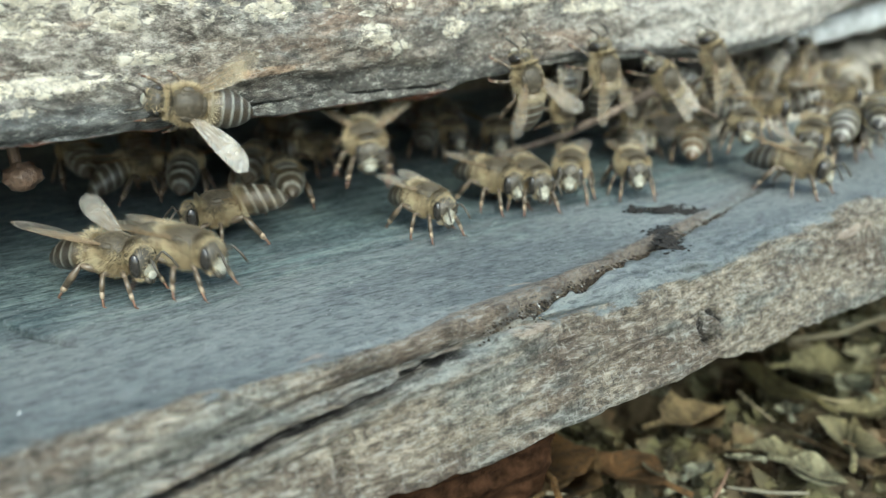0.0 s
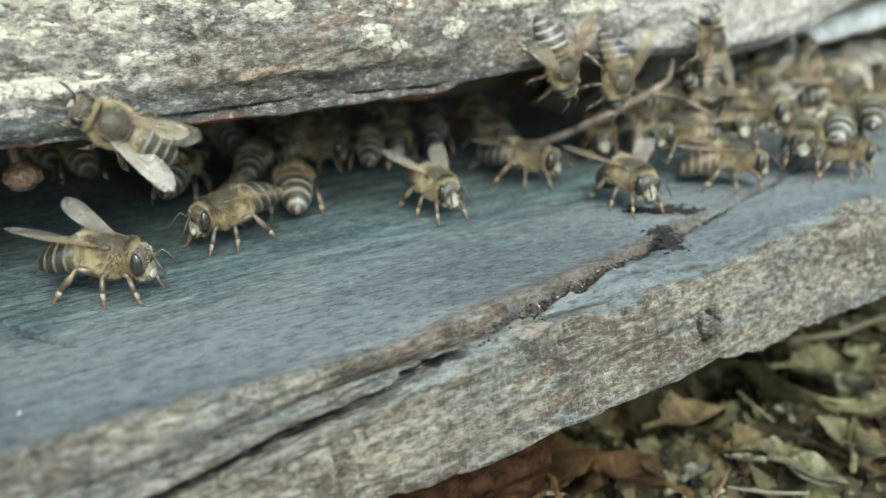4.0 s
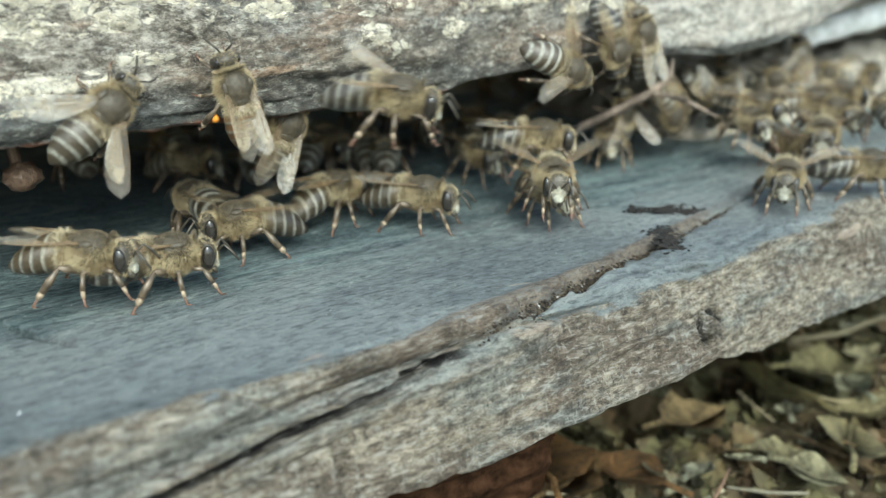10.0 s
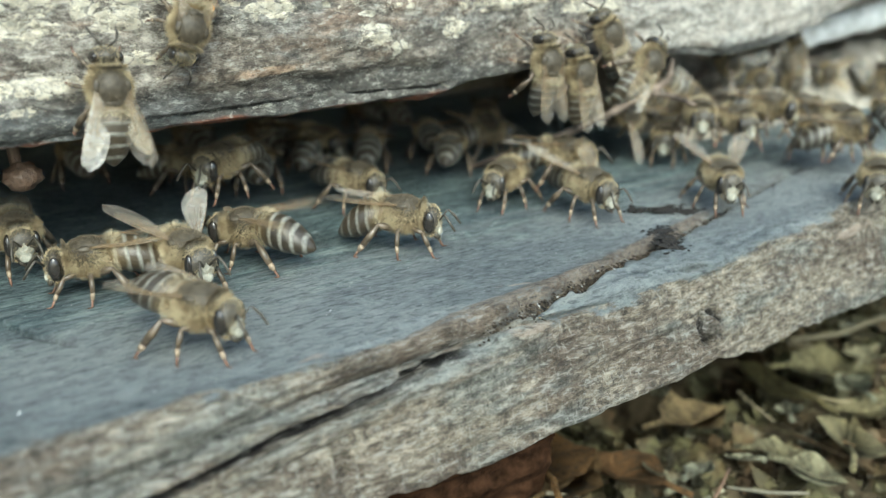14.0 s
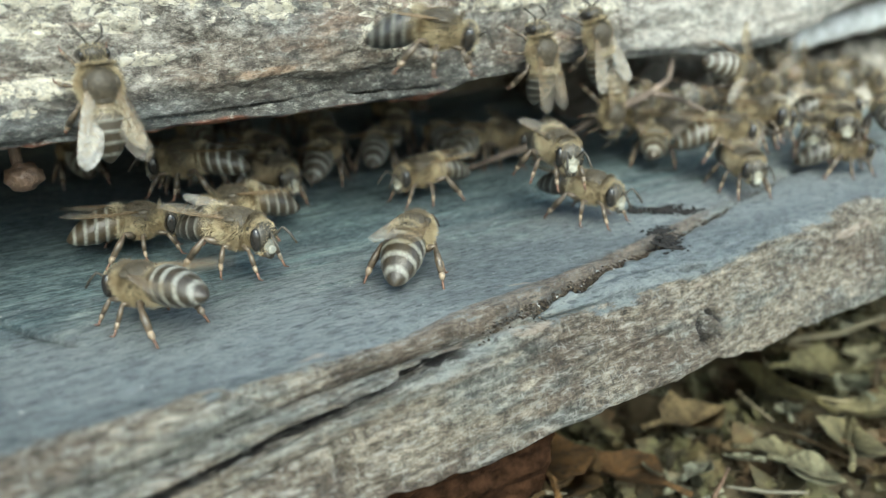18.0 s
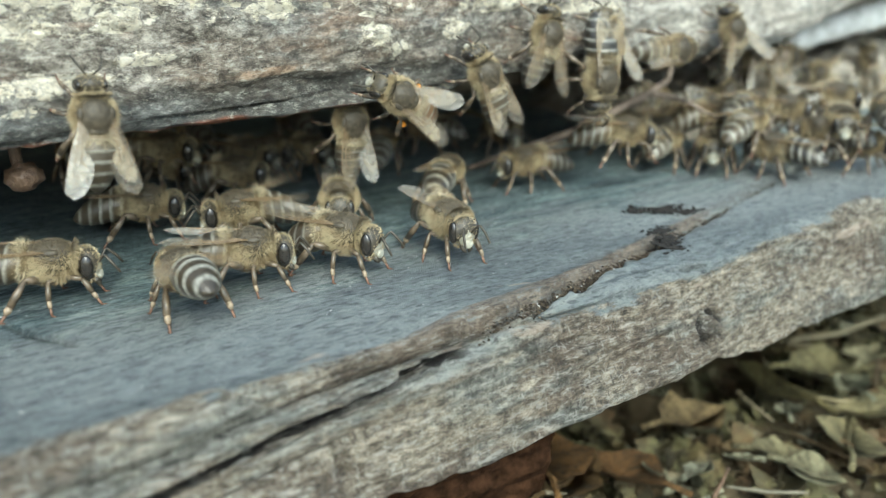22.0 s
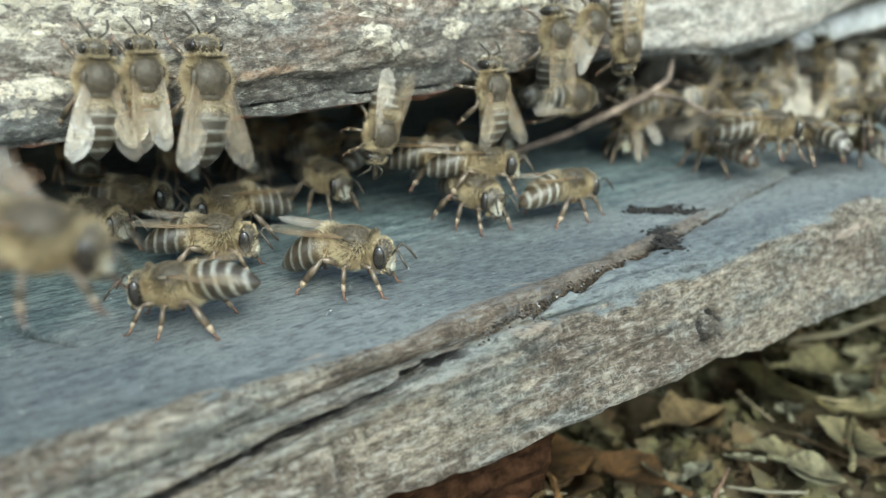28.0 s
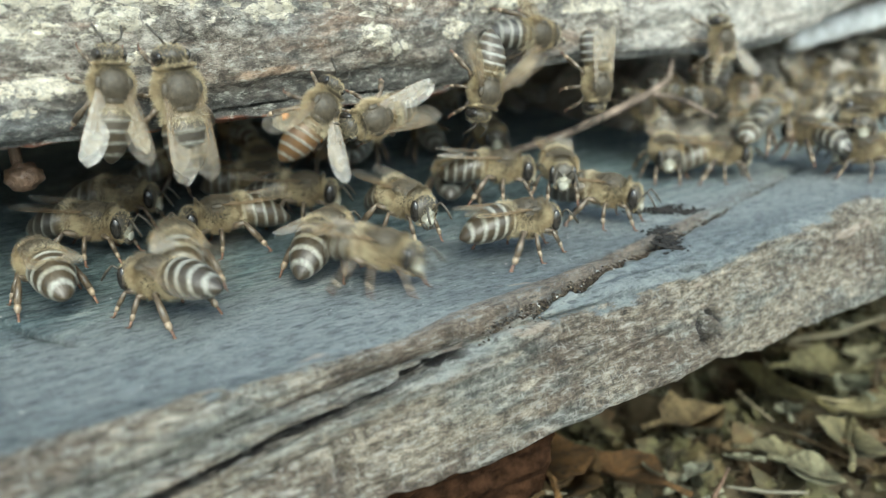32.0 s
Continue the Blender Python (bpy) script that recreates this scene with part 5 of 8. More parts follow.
    (1.08, 4, False, -1, [(0, 58.9, 87.2, 0, -86, 0), (1, 58.7, 84.3, 0, -126, 0), (2, 60.2, 87.8, 0, -106, 0), (3, 63.8, 89, 0, -92, 0), (6, 64.3, 102.2, 0, -101, 0), (7, 64, 105.1, 0, -99, 0), (8, 73.4, 122.2, 0, -114, 0), (9, 68.7, 112.8, 0, -100, 0), (9.33, 68.8, 113.5, 0, -47, 0), (9.67, 68.9, 114.3, 0, 7, 0), (10, 69, 115, 0, 61, 0), (10.5, 69.8, 113.3, 0, -5, 0), (11, 70.6, 111.5, 0, -71, 0), (12, 73.1, 109.7, 0, -35, 0), (13, 79.1, 110.4, 0, 15, 0), (14, 80.3, 112.1, 0, 47, 0), (15.5, 83.1, 112.7, 0, -14, 0), (17, 85.9, 113.4, 0, -75, 0), (17.5, 85.9, 113.4, 0, -21, 0), (18, 85.9, 113.4, 0, 33, 0), (18.5, 85.9, 106, 0, 89, 0), (19, 85.8, 98.6, 0, 145, 0), (20, 88.2, 94.6, 0, 164, 0), (21, 81.3, 97.2, 0, 164, 0), (22, 82.7, 96.3, 0, 164, 0), (23, 84.9, 96.9, 0, 180, 0), (24, 84.2, 102.3, 4, 231, 0), (25, 74.1, 87.5, 3, 238, 0), (26.5, 71, 87.2, 3.5, 282, 0), (28, 67.8, 86.9, 4, 325, 0), (29, 71, 88.6, 4, 325, 0), (30, 69.1, 86.1, 4, 325, 0), (31, 71.3, 79.6, 5, 325, 0), (32, 70.3, 86.4, 3, 325, 0)],
     "0f 1s 2f 3u 6f 12f 13v 14f 32f"),
    (1.12, 8, False, -1, [(0, 73, 91, 0, -83, 0), (1, 75, 97.4, 0, -119, 0), (2, 79.7, 105.1, 0, -119, 0), (3, 87.4, 99.7, 0, -108, 0), (4, 85.1, 97.7, 0, -57, 0), (5, 82.8, 95.7, 0, -5, 0), (6, 80.5, 93.6, 0, 46, 0), (7, 80.3, 89.7, 0, 16, 0), (8, 84.8, 94.8, 0, 17, 0), (8.5, 84.7, 91.6, 1.5, -47, 0), (9, 84.5, 88.5, 3, -111, 0), (9.5, 80.8, 87.4, 4.5, -73, 0), (10, 77, 86.3, 6, -35, 0), (11, 75.8, 83.7, 7, -35, 0), (12, 79, 80.1, 0, -1, 0), (13, 81.8, 80.8, 0, -19, 0), (14, 80.5, 80, 0, -93, 0), (17, 80.5, 80, 0, -73, 0), (18, 79.9, 78.8, 0, -75, 0), (18.27, 76.7, 103.6, 0, -153, 0), (18.53, 75.4, 130.3, 0, -211, 0), (18.8, 74, 157, 0, -270, 0), (19.2, 79.9, 157, 0, -270, 0), (19.6, 81.9, 129.5, 2.5, -332, 0), (20, 83.9, 101.9, 5, -395, 0), (20.5, 87.7, 99.5, 9.3, -421, 44), (21, 91.6, 97, 13.6, -447, 88), (22, 83.7, 87, 17.8, -451, 84), (23, 88.2, 86.5, 17.3, -408, 84), (24, 92.7, 86, 16.8, -365, 84), (24.4, 90.7, 121.5, 8.4, -318, 42), (24.8, 88.7, 157, 0, -270, 0), (27.2, 83.2, 157, 0, -270, 0), (27.6, 85.2, 126.5, 7.1, -318, 44), (28, 87.2, 96, 14.2, -366, 88), (28.5, 86.7, 96, 13.4, -317, 88), (29, 86.2, 96, 12.7, -268, 88), (29.5, 86.8, 96, 12.2, -317, 88), (30, 87.4, 96, 11.7, -366, 88), (31, 83, 96, 10.9, -367, 88), (31.45, 81, 126.5, 5.5, -318, 44), (31.9, 79, 157, 0, -270, 0)],
     "0f 3f 6v 7f 11f 12u 14u 17f 29f 30s 31s 31.9f"),
    (1.13, 4, False, -1, [(0, 76.9, 88.2, 0, -106, 0), (1, 71.7, 87.7, 0, -104, 0), (2, 72.4, 87.7, 0, -130, 0), (3, 74.4, 87.7, 0, -99, 0), (3.27, 71.5, 105.6, 0, -156, 0), (3.53, 71.2, 124.8, 0, -213, 0), (3.8, 70.8, 144, 0, -270, 0), (6.2, 57.3, 144, 0, -270, 0), (6.47, 57.7, 125.2, 0, -215, 0), (6.73, 58, 106.4, 0, -160, 0), (6.87, 58.2, 97.5, 0, -118, 0), (7, 58.5, 88.6, 0, -76, 0), (8, 59.6, 89.5, 0, -95, 0), (9, 60, 90.8, 0, -63, 0), (10, 59.6, 89.5, 0, -49, 0), (10.5, 55.3, 88.1, 0, -110, 0), (11, 51, 86.7, 0, -171, 0), (11.5, 51.8, 84.8, 0, -123, 0), (12, 52, 81.5, 0, -72, 0), (13, 48.2, 107.6, 5, -70, 0), (13.27, 47.9, 119.7, 3.3, -17, 0), (13.53, 47.6, 131.9, 1.7, 37, 0), (13.8, 47.2, 144, 0, 90, 0), (16.2, 50.2, 144, 0, 90, 0), (16.47, 50.5, 131.4, 0, 38, 0), (16.73, 50.8, 118.8, 0, -14, 0), (17, 51.2, 106.3, 0, -67, 0), (18, 48.9, 111.7, 0, -84, 0), (19, 48.9, 109.8, 0, -66, 0), (21, 28, 105.4, 0, -10, 0), (22, 28.5, 106.6, 0, -19, 0), (23, 29.1, 107.7, 0, -49, 0), (24, 29.8, 107.2, 0, -41, 0), (24.5, 29.9, 107.5, 0, -11, 0), (25, 28.7, 109.5, 0, 40, 0), (26.5, 29.3, 110.3, 0, 2, 0), (28, 28.7, 111.5, 0, -35, 0), (28.5, 31.4, 108, 0, -72, 0), (29, 34.2, 104.5, 0, -110, 0), (29.5, 34.5, 101.3, 0, -150, 0), (30, 34.8, 98.1, 0, -190, 0), (31, 34.6, 96.8, 0, -191, 0), (32, 34.3, 97, 0, -191, 0)],
     "0f 6.2f 7s 8u 9f 11f 12u 13f 29f 30u 31f 32f"),
    (1.14, -8, False, -1, [(0, 84.8, 88.5, 0, -135, 0), (1, 87, 85, 0, -136, 0), (2, 82.1, 69.4, 0, -110, 0), (3, 88.6, 78.3, 0, -102, 0), (6, 80, 80, 0, -107, 0), (7, 73.5, 78.6, 0, -132, 0), (8, 78.1, 78.6, 0, -77, 0), (9, 74.6, 80.4, 0, -85, 0), (10, 74.9, 81.8, 0, -100, 0), (11, 70.9, 77.3, 0, -133, 0), (11.4, 71.9, 115.1, 0, -202, 0), (11.8, 72.9, 153, 0, -270, 0), (12.2, 57, 153, 0, -270, 0), (12.47, 56.4, 130, 0, -217, 0), (12.73, 55.7, 107, 0, -163, 0), (13, 54.6, 81.4, 0, -90, 0), (14, 52.7, 83.6, 0, -48, 0), (17, 45.8, 71, 0, -52, 0), (17.5, 47.7, 74.5, 0, -26, 0), (18, 49.5, 76.7, 0, 43, 0), (18.5, 48.4, 74.5, 0, -20, 0), (19, 47.4, 72.4, 0, -56, 0), (20, 45.3, 77.3, 0, -86, 0), (21, 45, 79.4, 0, -66, 0), (22, 43.2, 81.2, 0, -58, 0), (23, 44.1, 78.9, 0, -52, 0), (24, 40.3, 79.7, 0, -73, 0), (25, 42.2, 86.1, 0, -116, 0), (28, 41.6, 76.5, 0, -50, 0), (28.5, 42, 79.6, 0, -13, 0), (29, 41.7, 81, 0, 27, 0), (30, 42.5, 80.5, 0, -45, 0), (31, 42.9, 81.3, 0, -25, 0), (32, 42.6, 84.1, 0, 39, 0)],
     "0f 1s 7s 8u 9f 10f 11u 11.8f 12.2f 13s 14f 17u 18f 19f 20s 21f 32f"),
    (1.09, -8, False, -1, [(0, 93.5, 84.5, 0, -123, 0), (1, 98.1, 83.7, 0, -116, 0), (2, 95.3, 80, 4, -137, 0), (2.5, 101.1, 84.6, 4, -176, 0), (3, 107, 89.1, 4, -215, 0), (4.5, 107.4, 85, 2, -179, 0), (6, 107.8, 80.9, 0, -144, 0), (7, 114.1, 81, 0, -80, 0), (7.33, 117.9, 82.6, 0, -21, 0), (7.67, 121.7, 84.1, 0, 37, 0), (8, 125.6, 85.6, 0, 96, 0), (8.5, 125.4, 85.8, 0, 137, 0), (9, 125.2, 85.9, 0, 177, 0), (9.5, 125.6, 83, 0, 137, 0), (10, 126.1, 80, 0, 96, 0), (10.5, 127, 80.7, 0, 158, 0), (11, 127.9, 81.3, 0, 221, 0), (12, 132.5, 73, 0, 217, 0), (13, 133.7, 79.3, 3, 218, 0), (13.5, 132.1, 76.3, 3, 271, 0), (14, 130.4, 73.2, 3, 325, 0), (17, 129.1, 71.5, 3, 272, 0), (18, 131.7, 73.5, 0, 325, 0), (18.33, 133.4, 73.2, 0, 385, 0), (18.67, 135.1, 72.9, 0, 445, 0), (19, 136.7, 72.6, 0, 505, 0), (20, 132.1, 70.8, 0, 505, 0), (21, 140.9, 74.9, 0, 505, 0), (21.33, 139.2, 74.3, 0, 445, 0), (21.67, 137.6, 73.7, 0, 385, 0), (22, 136, 73.1, 0, 325, 0), (23, 131, 75.5, 3, 393, 0), (24, 129.4, 75.1, 6, 325, 0), (24.5, 130.9, 74.8, 4.5, 268, 0), (25, 132.5, 74.5, 3, 211, 0), (28, 140.1, 75.5, 0, 242, 0), (28.5, 137.1, 76.7, 3, 284, 0), (29, 134.1, 78, 6, 325, 0), (30, 119, 82.3, 6, 325, 0), (30.33, 117.9, 81.5, 5.7, 385, 0), (30.67, 116.7, 80.6, 5.3, 445, 0), (31, 115.6, 79.7, 5, 505, 0), (31.9, 120.6, 140, 0, 450, 0)],
     "0f 1s 2f 3f 6s 10s 11f 17f 18u 19s 20f 31.9f"),
    (1.11, -8, False, -1, [(0, 112.1, 100.6, 0, -105, 0), (0.5, 111.6, 99.5, 0, -160, 0), (1, 111.2, 98.4, 0, -215, 0), (1.5, 106.8, 100.1, 0, -170, 0), (2, 102.4, 101.8, 0, -124, 0), (3, 105.2, 102.6, 0, -128, 0), (6, 101.6, 97.1, 0, -128, 0), (7, 94, 86.1, 0, -109, 0), (8, 96.3, 91.2, 0, -131, 0), (9, 91.1, 86.2, 0, -128, 0), (10, 71.9, 78.1, 3, -123, 0), (11, 87, 85, 0, -126, 0), (12, 91.2, 88.3, 3, -120, 0), (13, 107.8, 84.4, 6, -135, 0), (14, 112.1, 87.8, 5, -135, 0), (17, 105.5, 86.8, 5, -84, 0), (18, 110.8, 81.2, 4, -35, 0), (19, 104.7, 74.7, 5, -35, 0), (20, 109.1, 89.9, 5, -35, 0), (20.5, 111, 88.6, 5, -73, 0), (21, 112.8, 87.3, 5, -112, 0), (21.5, 115.8, 88.4, 4.5, -73, 0), (22, 118.7, 89.5, 4, -35, 0), (22.4, 122.7, 119.3, 2, 28, 0), (22.8, 126.7, 149, 0, 90, 0), (29.2, 116, 149, 0, 90, 0), (29.6, 112, 115.7, 2.5, 27, 0), (30, 108, 82.3, 5, -35, 0), (31, 99.6, 86.7, 0, -35, 0), (32, 111.9, 82.6, 0, -35, 0)],
     "0f 6f 7u 8f 9f 10s 11f 30f 31s 32f"),
    (1.13, -4, False, -1, [(0, 117.9, 93.7, 0, 41, 0), (1, 120.6, 94.7, 0, 39, 0), (2, 118.3, 88.1, 0, 32, 0), (3, 111.2, 83.1, 0, -3, 0), (4.5, 109.1, 75.1, 0, -72, 0), (6, 107, 67.2, 0, -141, 0), (7, 116.1, 68.6, 0, -132, 0), (8, 108.2, 62.7, 0, -136, 0), (9, 113.9, 68.1, 0, -140, 0), (10, 106.3, 67.6, 0, -146, 0), (11, 107, 67.2, 0, -141, 0), (12, 108.4, 70, 0, -152, 0), (13, 106.6, 77.4, 0, -143, 0), (14, 99.2, 72.7, 0, -125, 0), (17, 105.7, 76.4, 5, -111, 0), (17.27, 103.7, 103.6, 3.3, -164, 0), (17.53, 101.7, 130.8, 1.7, -217, 0), (17.8, 99.7, 158, 0, -270, 0), (20.2, 105.9, 158, 0, -270, 0), (20.6, 108.9, 120.3, 0, -202, 0), (21, 111.9, 82.6, 0, -135, 0), (22, 114.1, 85.9, 0, -142, 0), (22.5, 116.4, 86.8, 0, -178, 0), (23, 118.7, 87.8, 0, -215, 0), (24, 118.7, 87.8, 0, -262, 0), (25, 117.1, 88.9, 0, -288, 0), (28, 115.4, 87.5, 0, -261, 0), (29, 109.1, 86.9, 0, -196, 0), (30, 104.6, 85.4, 0, -140, 0), (30.5, 106.2, 84.3, 2, -177, 0), (31, 107.9, 83.2, 4, -215, 0), (31.5, 106.3, 85.4, 2, -173, 0), (32, 104.6, 87.7, 0, -131, 0)],
     "0f 3f 6s 7u 8f 9f 10s 13s 14u 17f 20.2f 21s 22f 29f 30s 31f 32f"),
    (1.15, 8, False, -1, [(0, 115.6, 71.1, 0, -80, 0), (0.5, 117.9, 72.8, 0, -43, 0), (1, 120.1, 74.5, 0, -5, 0), (2, 128.7, 75.6, 0, 9, 0), (3, 128.4, 73.4, 0, -5, 0), (4.5, 128.9, 71.9, 0, -60, 0), (6, 129.5, 70.3, 0, -115, 0), (6.5, 127.9, 70.3, 0, -75, 0), (7, 126.2, 70.2, 0, -35, 0), (8, 132.8, 70.3, 0, -85, 0), (9, 122.3, 64.3, 0, -35, 0), (10, 122.3, 64.3, 0, -35, 0), (10.5, 122.3, 64.3, 0, -93, 0), (11, 122.3, 64.3, 0, -150, 0), (11.5, 119.5, 62.3, 0, -93, 0), (12, 116.8, 60.3, 0, -35, 0), (12.5, 111.4, 57.3, 0, -93, 0), (13, 106, 54.2, 0, -151, 0), (14, 117.1, 60.1, 0, -151, 0), (17, 106.5, 75.4, 0, -141, 0), (18, 108.7, 75.9, 0, -120, 0), (19, 111, 78.7, 0, -143, 0), (20, 114.3, 83.3, 0, -135, 0), (20.33, 117.9, 84.2, 0, -77, 0), (20.67, 121.5, 85, 0, -18, 0), (21, 125.2, 85.9, 0, 40, 0), (22, 120.2, 79.2, 0, 98, 0), (24, 116.1, 84.4, 6, 116, 0), (24.8, 113.1, 145, 0, 90, 0), (28.2, 235, 70.3, 0, 145, 0), (29, 132.8, 70.3, 0, 145, 0), (29.33, 132.6, 70.5, 0, 205, 0), (29.67, 132.3, 70.7, 0, 265, 0), (30, 132.1, 70.8, 0, 325, 0), (31, 123.8, 69.5, 4, 325, 0), (31.33, 126.6, 69.9, 2.7, 385, 0), (31.67, 129.3, 70.4, 1.3, 445, 0), (32, 132.1, 70.8, 0, 505, 0)],
     "0u 1u 2s 3s 6f 10f 11s 12f 14f 17s 18u 19s 20f 32f"),
    (1.09, 4, False, -1, [(0, 142, 79.7, 0, -88, 0), (1, 149.9, 80.1, 0, -109, 0), (2, 149.9, 80.1, 0, -91, 0), (3, 152.7, 81.1, 0, -35, 0), (3.8, 235, 81.1, 0, -35, 0), (7, 178, 117.6, 0, 28, 0), (10.2, 121, 154, 0, 90, 0), (10.47, 121, 134.1, 0, 140, 0), (10.73, 121, 114.3, 0, 190, 0), (11, 121, 94.4, 0, 240, 0), (12, 136.1, 89.7, 0, 215, 0), (12.4, 136.1, 121.8, 0, 152, 0), (12.8, 136.1, 154, 0, 90, 0), (13.2, 112.6, 154, 0, 90, 0), (13.6, 112.6, 124.3, 0, 152, 0), (14, 112.6, 94.7, 0, 215, 0), (15, 111, 94.1, 0, 155, 0), (16, 109.4, 93.5, 0, 95, 0), (17, 107.7, 92.8, 0, 35, 0), (18, 111, 95.8, 0, 41, 0), (19, 116.1, 97.8, 0, 43, 0), (20, 105.4, 89.5, 0, 37, 0), (21, 111.8, 95.2, 0, 38, 0), (22, 110.9, 93.2, 0, 23, 0), (23, 101.1, 86.1, 3, 23, 0), (24, 110.6, 96.1, 0, 54, 0), (24.5, 105.8, 95.6, 0, 109, 0), (25, 100.9, 95.1, 0, 165, 0), (28, 108.8, 100.1, 0, 224, 0), (29, 104, 98.1, 0, 231, 0), (30, 105.5, 99.6, 0, 231, 0), (30.3, 105.5, 117.8, 0, 184, 0), (30.6, 105.5, 135.9, 0, 137, 0), (30.9, 105.5, 154, 0, 90, 0), (32, 105.5, 154, 0, 90, 0)],
     "0f 13.2f 14s 17f 32f"),
    (1.12, 4, False, -1, [(0, 155.2, 82.6, 0, -35, 0), (0.5, 151.2, 85.4, 0, 28, 0), (1, 147.1, 88.3, 0, 90, 0), (1.5, 142.2, 88.8, 1.5, 28, 0), (2, 137.3, 89.2, 3, -35, 0), (2.5, 135.4, 87.4, 3, -88, 0), (3, 133.5, 85.5, 3, -140, 0), (4.5, 130.7, 84.2, 3.5, -88, 0), (6, 128, 83, 4, -35, 0), (7, 123.8, 80.1, 4, -35, 0), (8, 130.3, 81.4, 4, -35, 0), (9, 134.9, 84.4, 4, -35, 0), (10, 136.2, 83.3, 5, -35, 0), (11, 135.4, 83.8, 5, -35, 0), (12, 131.5, 80.2, 5, -35, 0), (13, 129.5, 81.9, 4, -35, 0), (14, 134.9, 84.4, 4, -35, 0), (17, 120.5, 81.3, 6, -35, 0), (18, 121, 81.5, 5, -35, 0), (19, 126.8, 83.5, 5, -35, 0), (20, 121.1, 77.1, 3, -35, 0), (21, 129.9, 84.5, 5, -35, 0), (22, 127.6, 82.9, 5, -35, 0), (23, 121.1, 77.1, 3, -35, 0), (23.5, 121.2, 73, 3.5, 8, 0), (24, 121.2, 68.8, 4, 51, 0), (24.5, 120.6, 72.8, 4.5, 8, 0), (25, 119.9, 76.7, 5, -35, 0), (28, 114, 75.6, 5, -35, 0), (29, 119.9, 76.7, 5, -35, 0), (29.5, 120, 75.7, 4.5, -75, 0), (30, 120.1, 74.6, 4, -115, 0), (30.5, 120, 72.4, 2, -75, 0), (31, 120, 70.1, 0, -35, 0), (31.45, 121.5, 105.6, 0, 27, 0), (31.9, 123, 141, 0, 90, 0)],
     "0f 30f 31u 31.9f"),
    (0.97, -4, False, -1, [(0, 73.8, 90.1, 18.3, 101, 84), (0.33, 73.9, 89.4, 18.2, 52, 84), (0.67, 74, 88.7, 18, 3, 84), (1, 74, 88, 17.8, -46, 84), (3, 77.1, 88.4, 20.1, -72, 84), (6, 78.5, 87, 17.6, -66, 84), (7, 77.6, 87.1, 18.7, -55, 84), (8, 78.6, 87.1, 18.3, -9, 84), (9, 77.6, 87.1, 18.4, -12, 84), (10, 78.7, 87.2, 19.4, -27, 84), (11, 78.6, 87.1, 18.3, -54, 84), (12, 81.8, 88.6, 21.6, -105, 84), (13, 88.3, 97, 12.3, -88, 88), (13.33, 86.7, 94.7, 14.3, -147, 87), (13.67, 85.1, 92.4, 16.3, -206, 85), (14, 83.5, 90.1, 18.2, -264, 84), (15, 88.2, 92.4, 16.2, -205, 85), (16, 93, 94.7, 14.2, -146, 87), (17, 97.8, 97, 12.2, -86, 88), (18, 97.3, 97, 10.4, -87, 88), (19, 85.4, 97, 12.6, -53, 88), (20, 87, 87.1, 18.3, -53, 84), (21, 97.3, 88.4, 20.5, -4, 84), (24, 102.2, 87.4, 20.3, 3, 84), (24.5, 102.1, 88.8, 19.9, 54, 84), (25, 102, 90.3, 19.6, 106, 84), (26, 98.1, 89.7, 20.3, 160, 84), (27, 94.3, 89.2, 21, 215, 84), (28, 90.5, 88.6, 21.7, 270, 84), (28.5, 92.2, 92.8, 18, 312, 86), (29, 93.9, 97, 14.3, 355, 88), (29.45, 96.9, 123.5, 7.1, 402, 44), (29.9, 99.9, 150, 0, 450, 0), (32, 99.9, 150, 0, 450, 0)],
     "0s 11s 12f 24f 25v 28f 32f"),
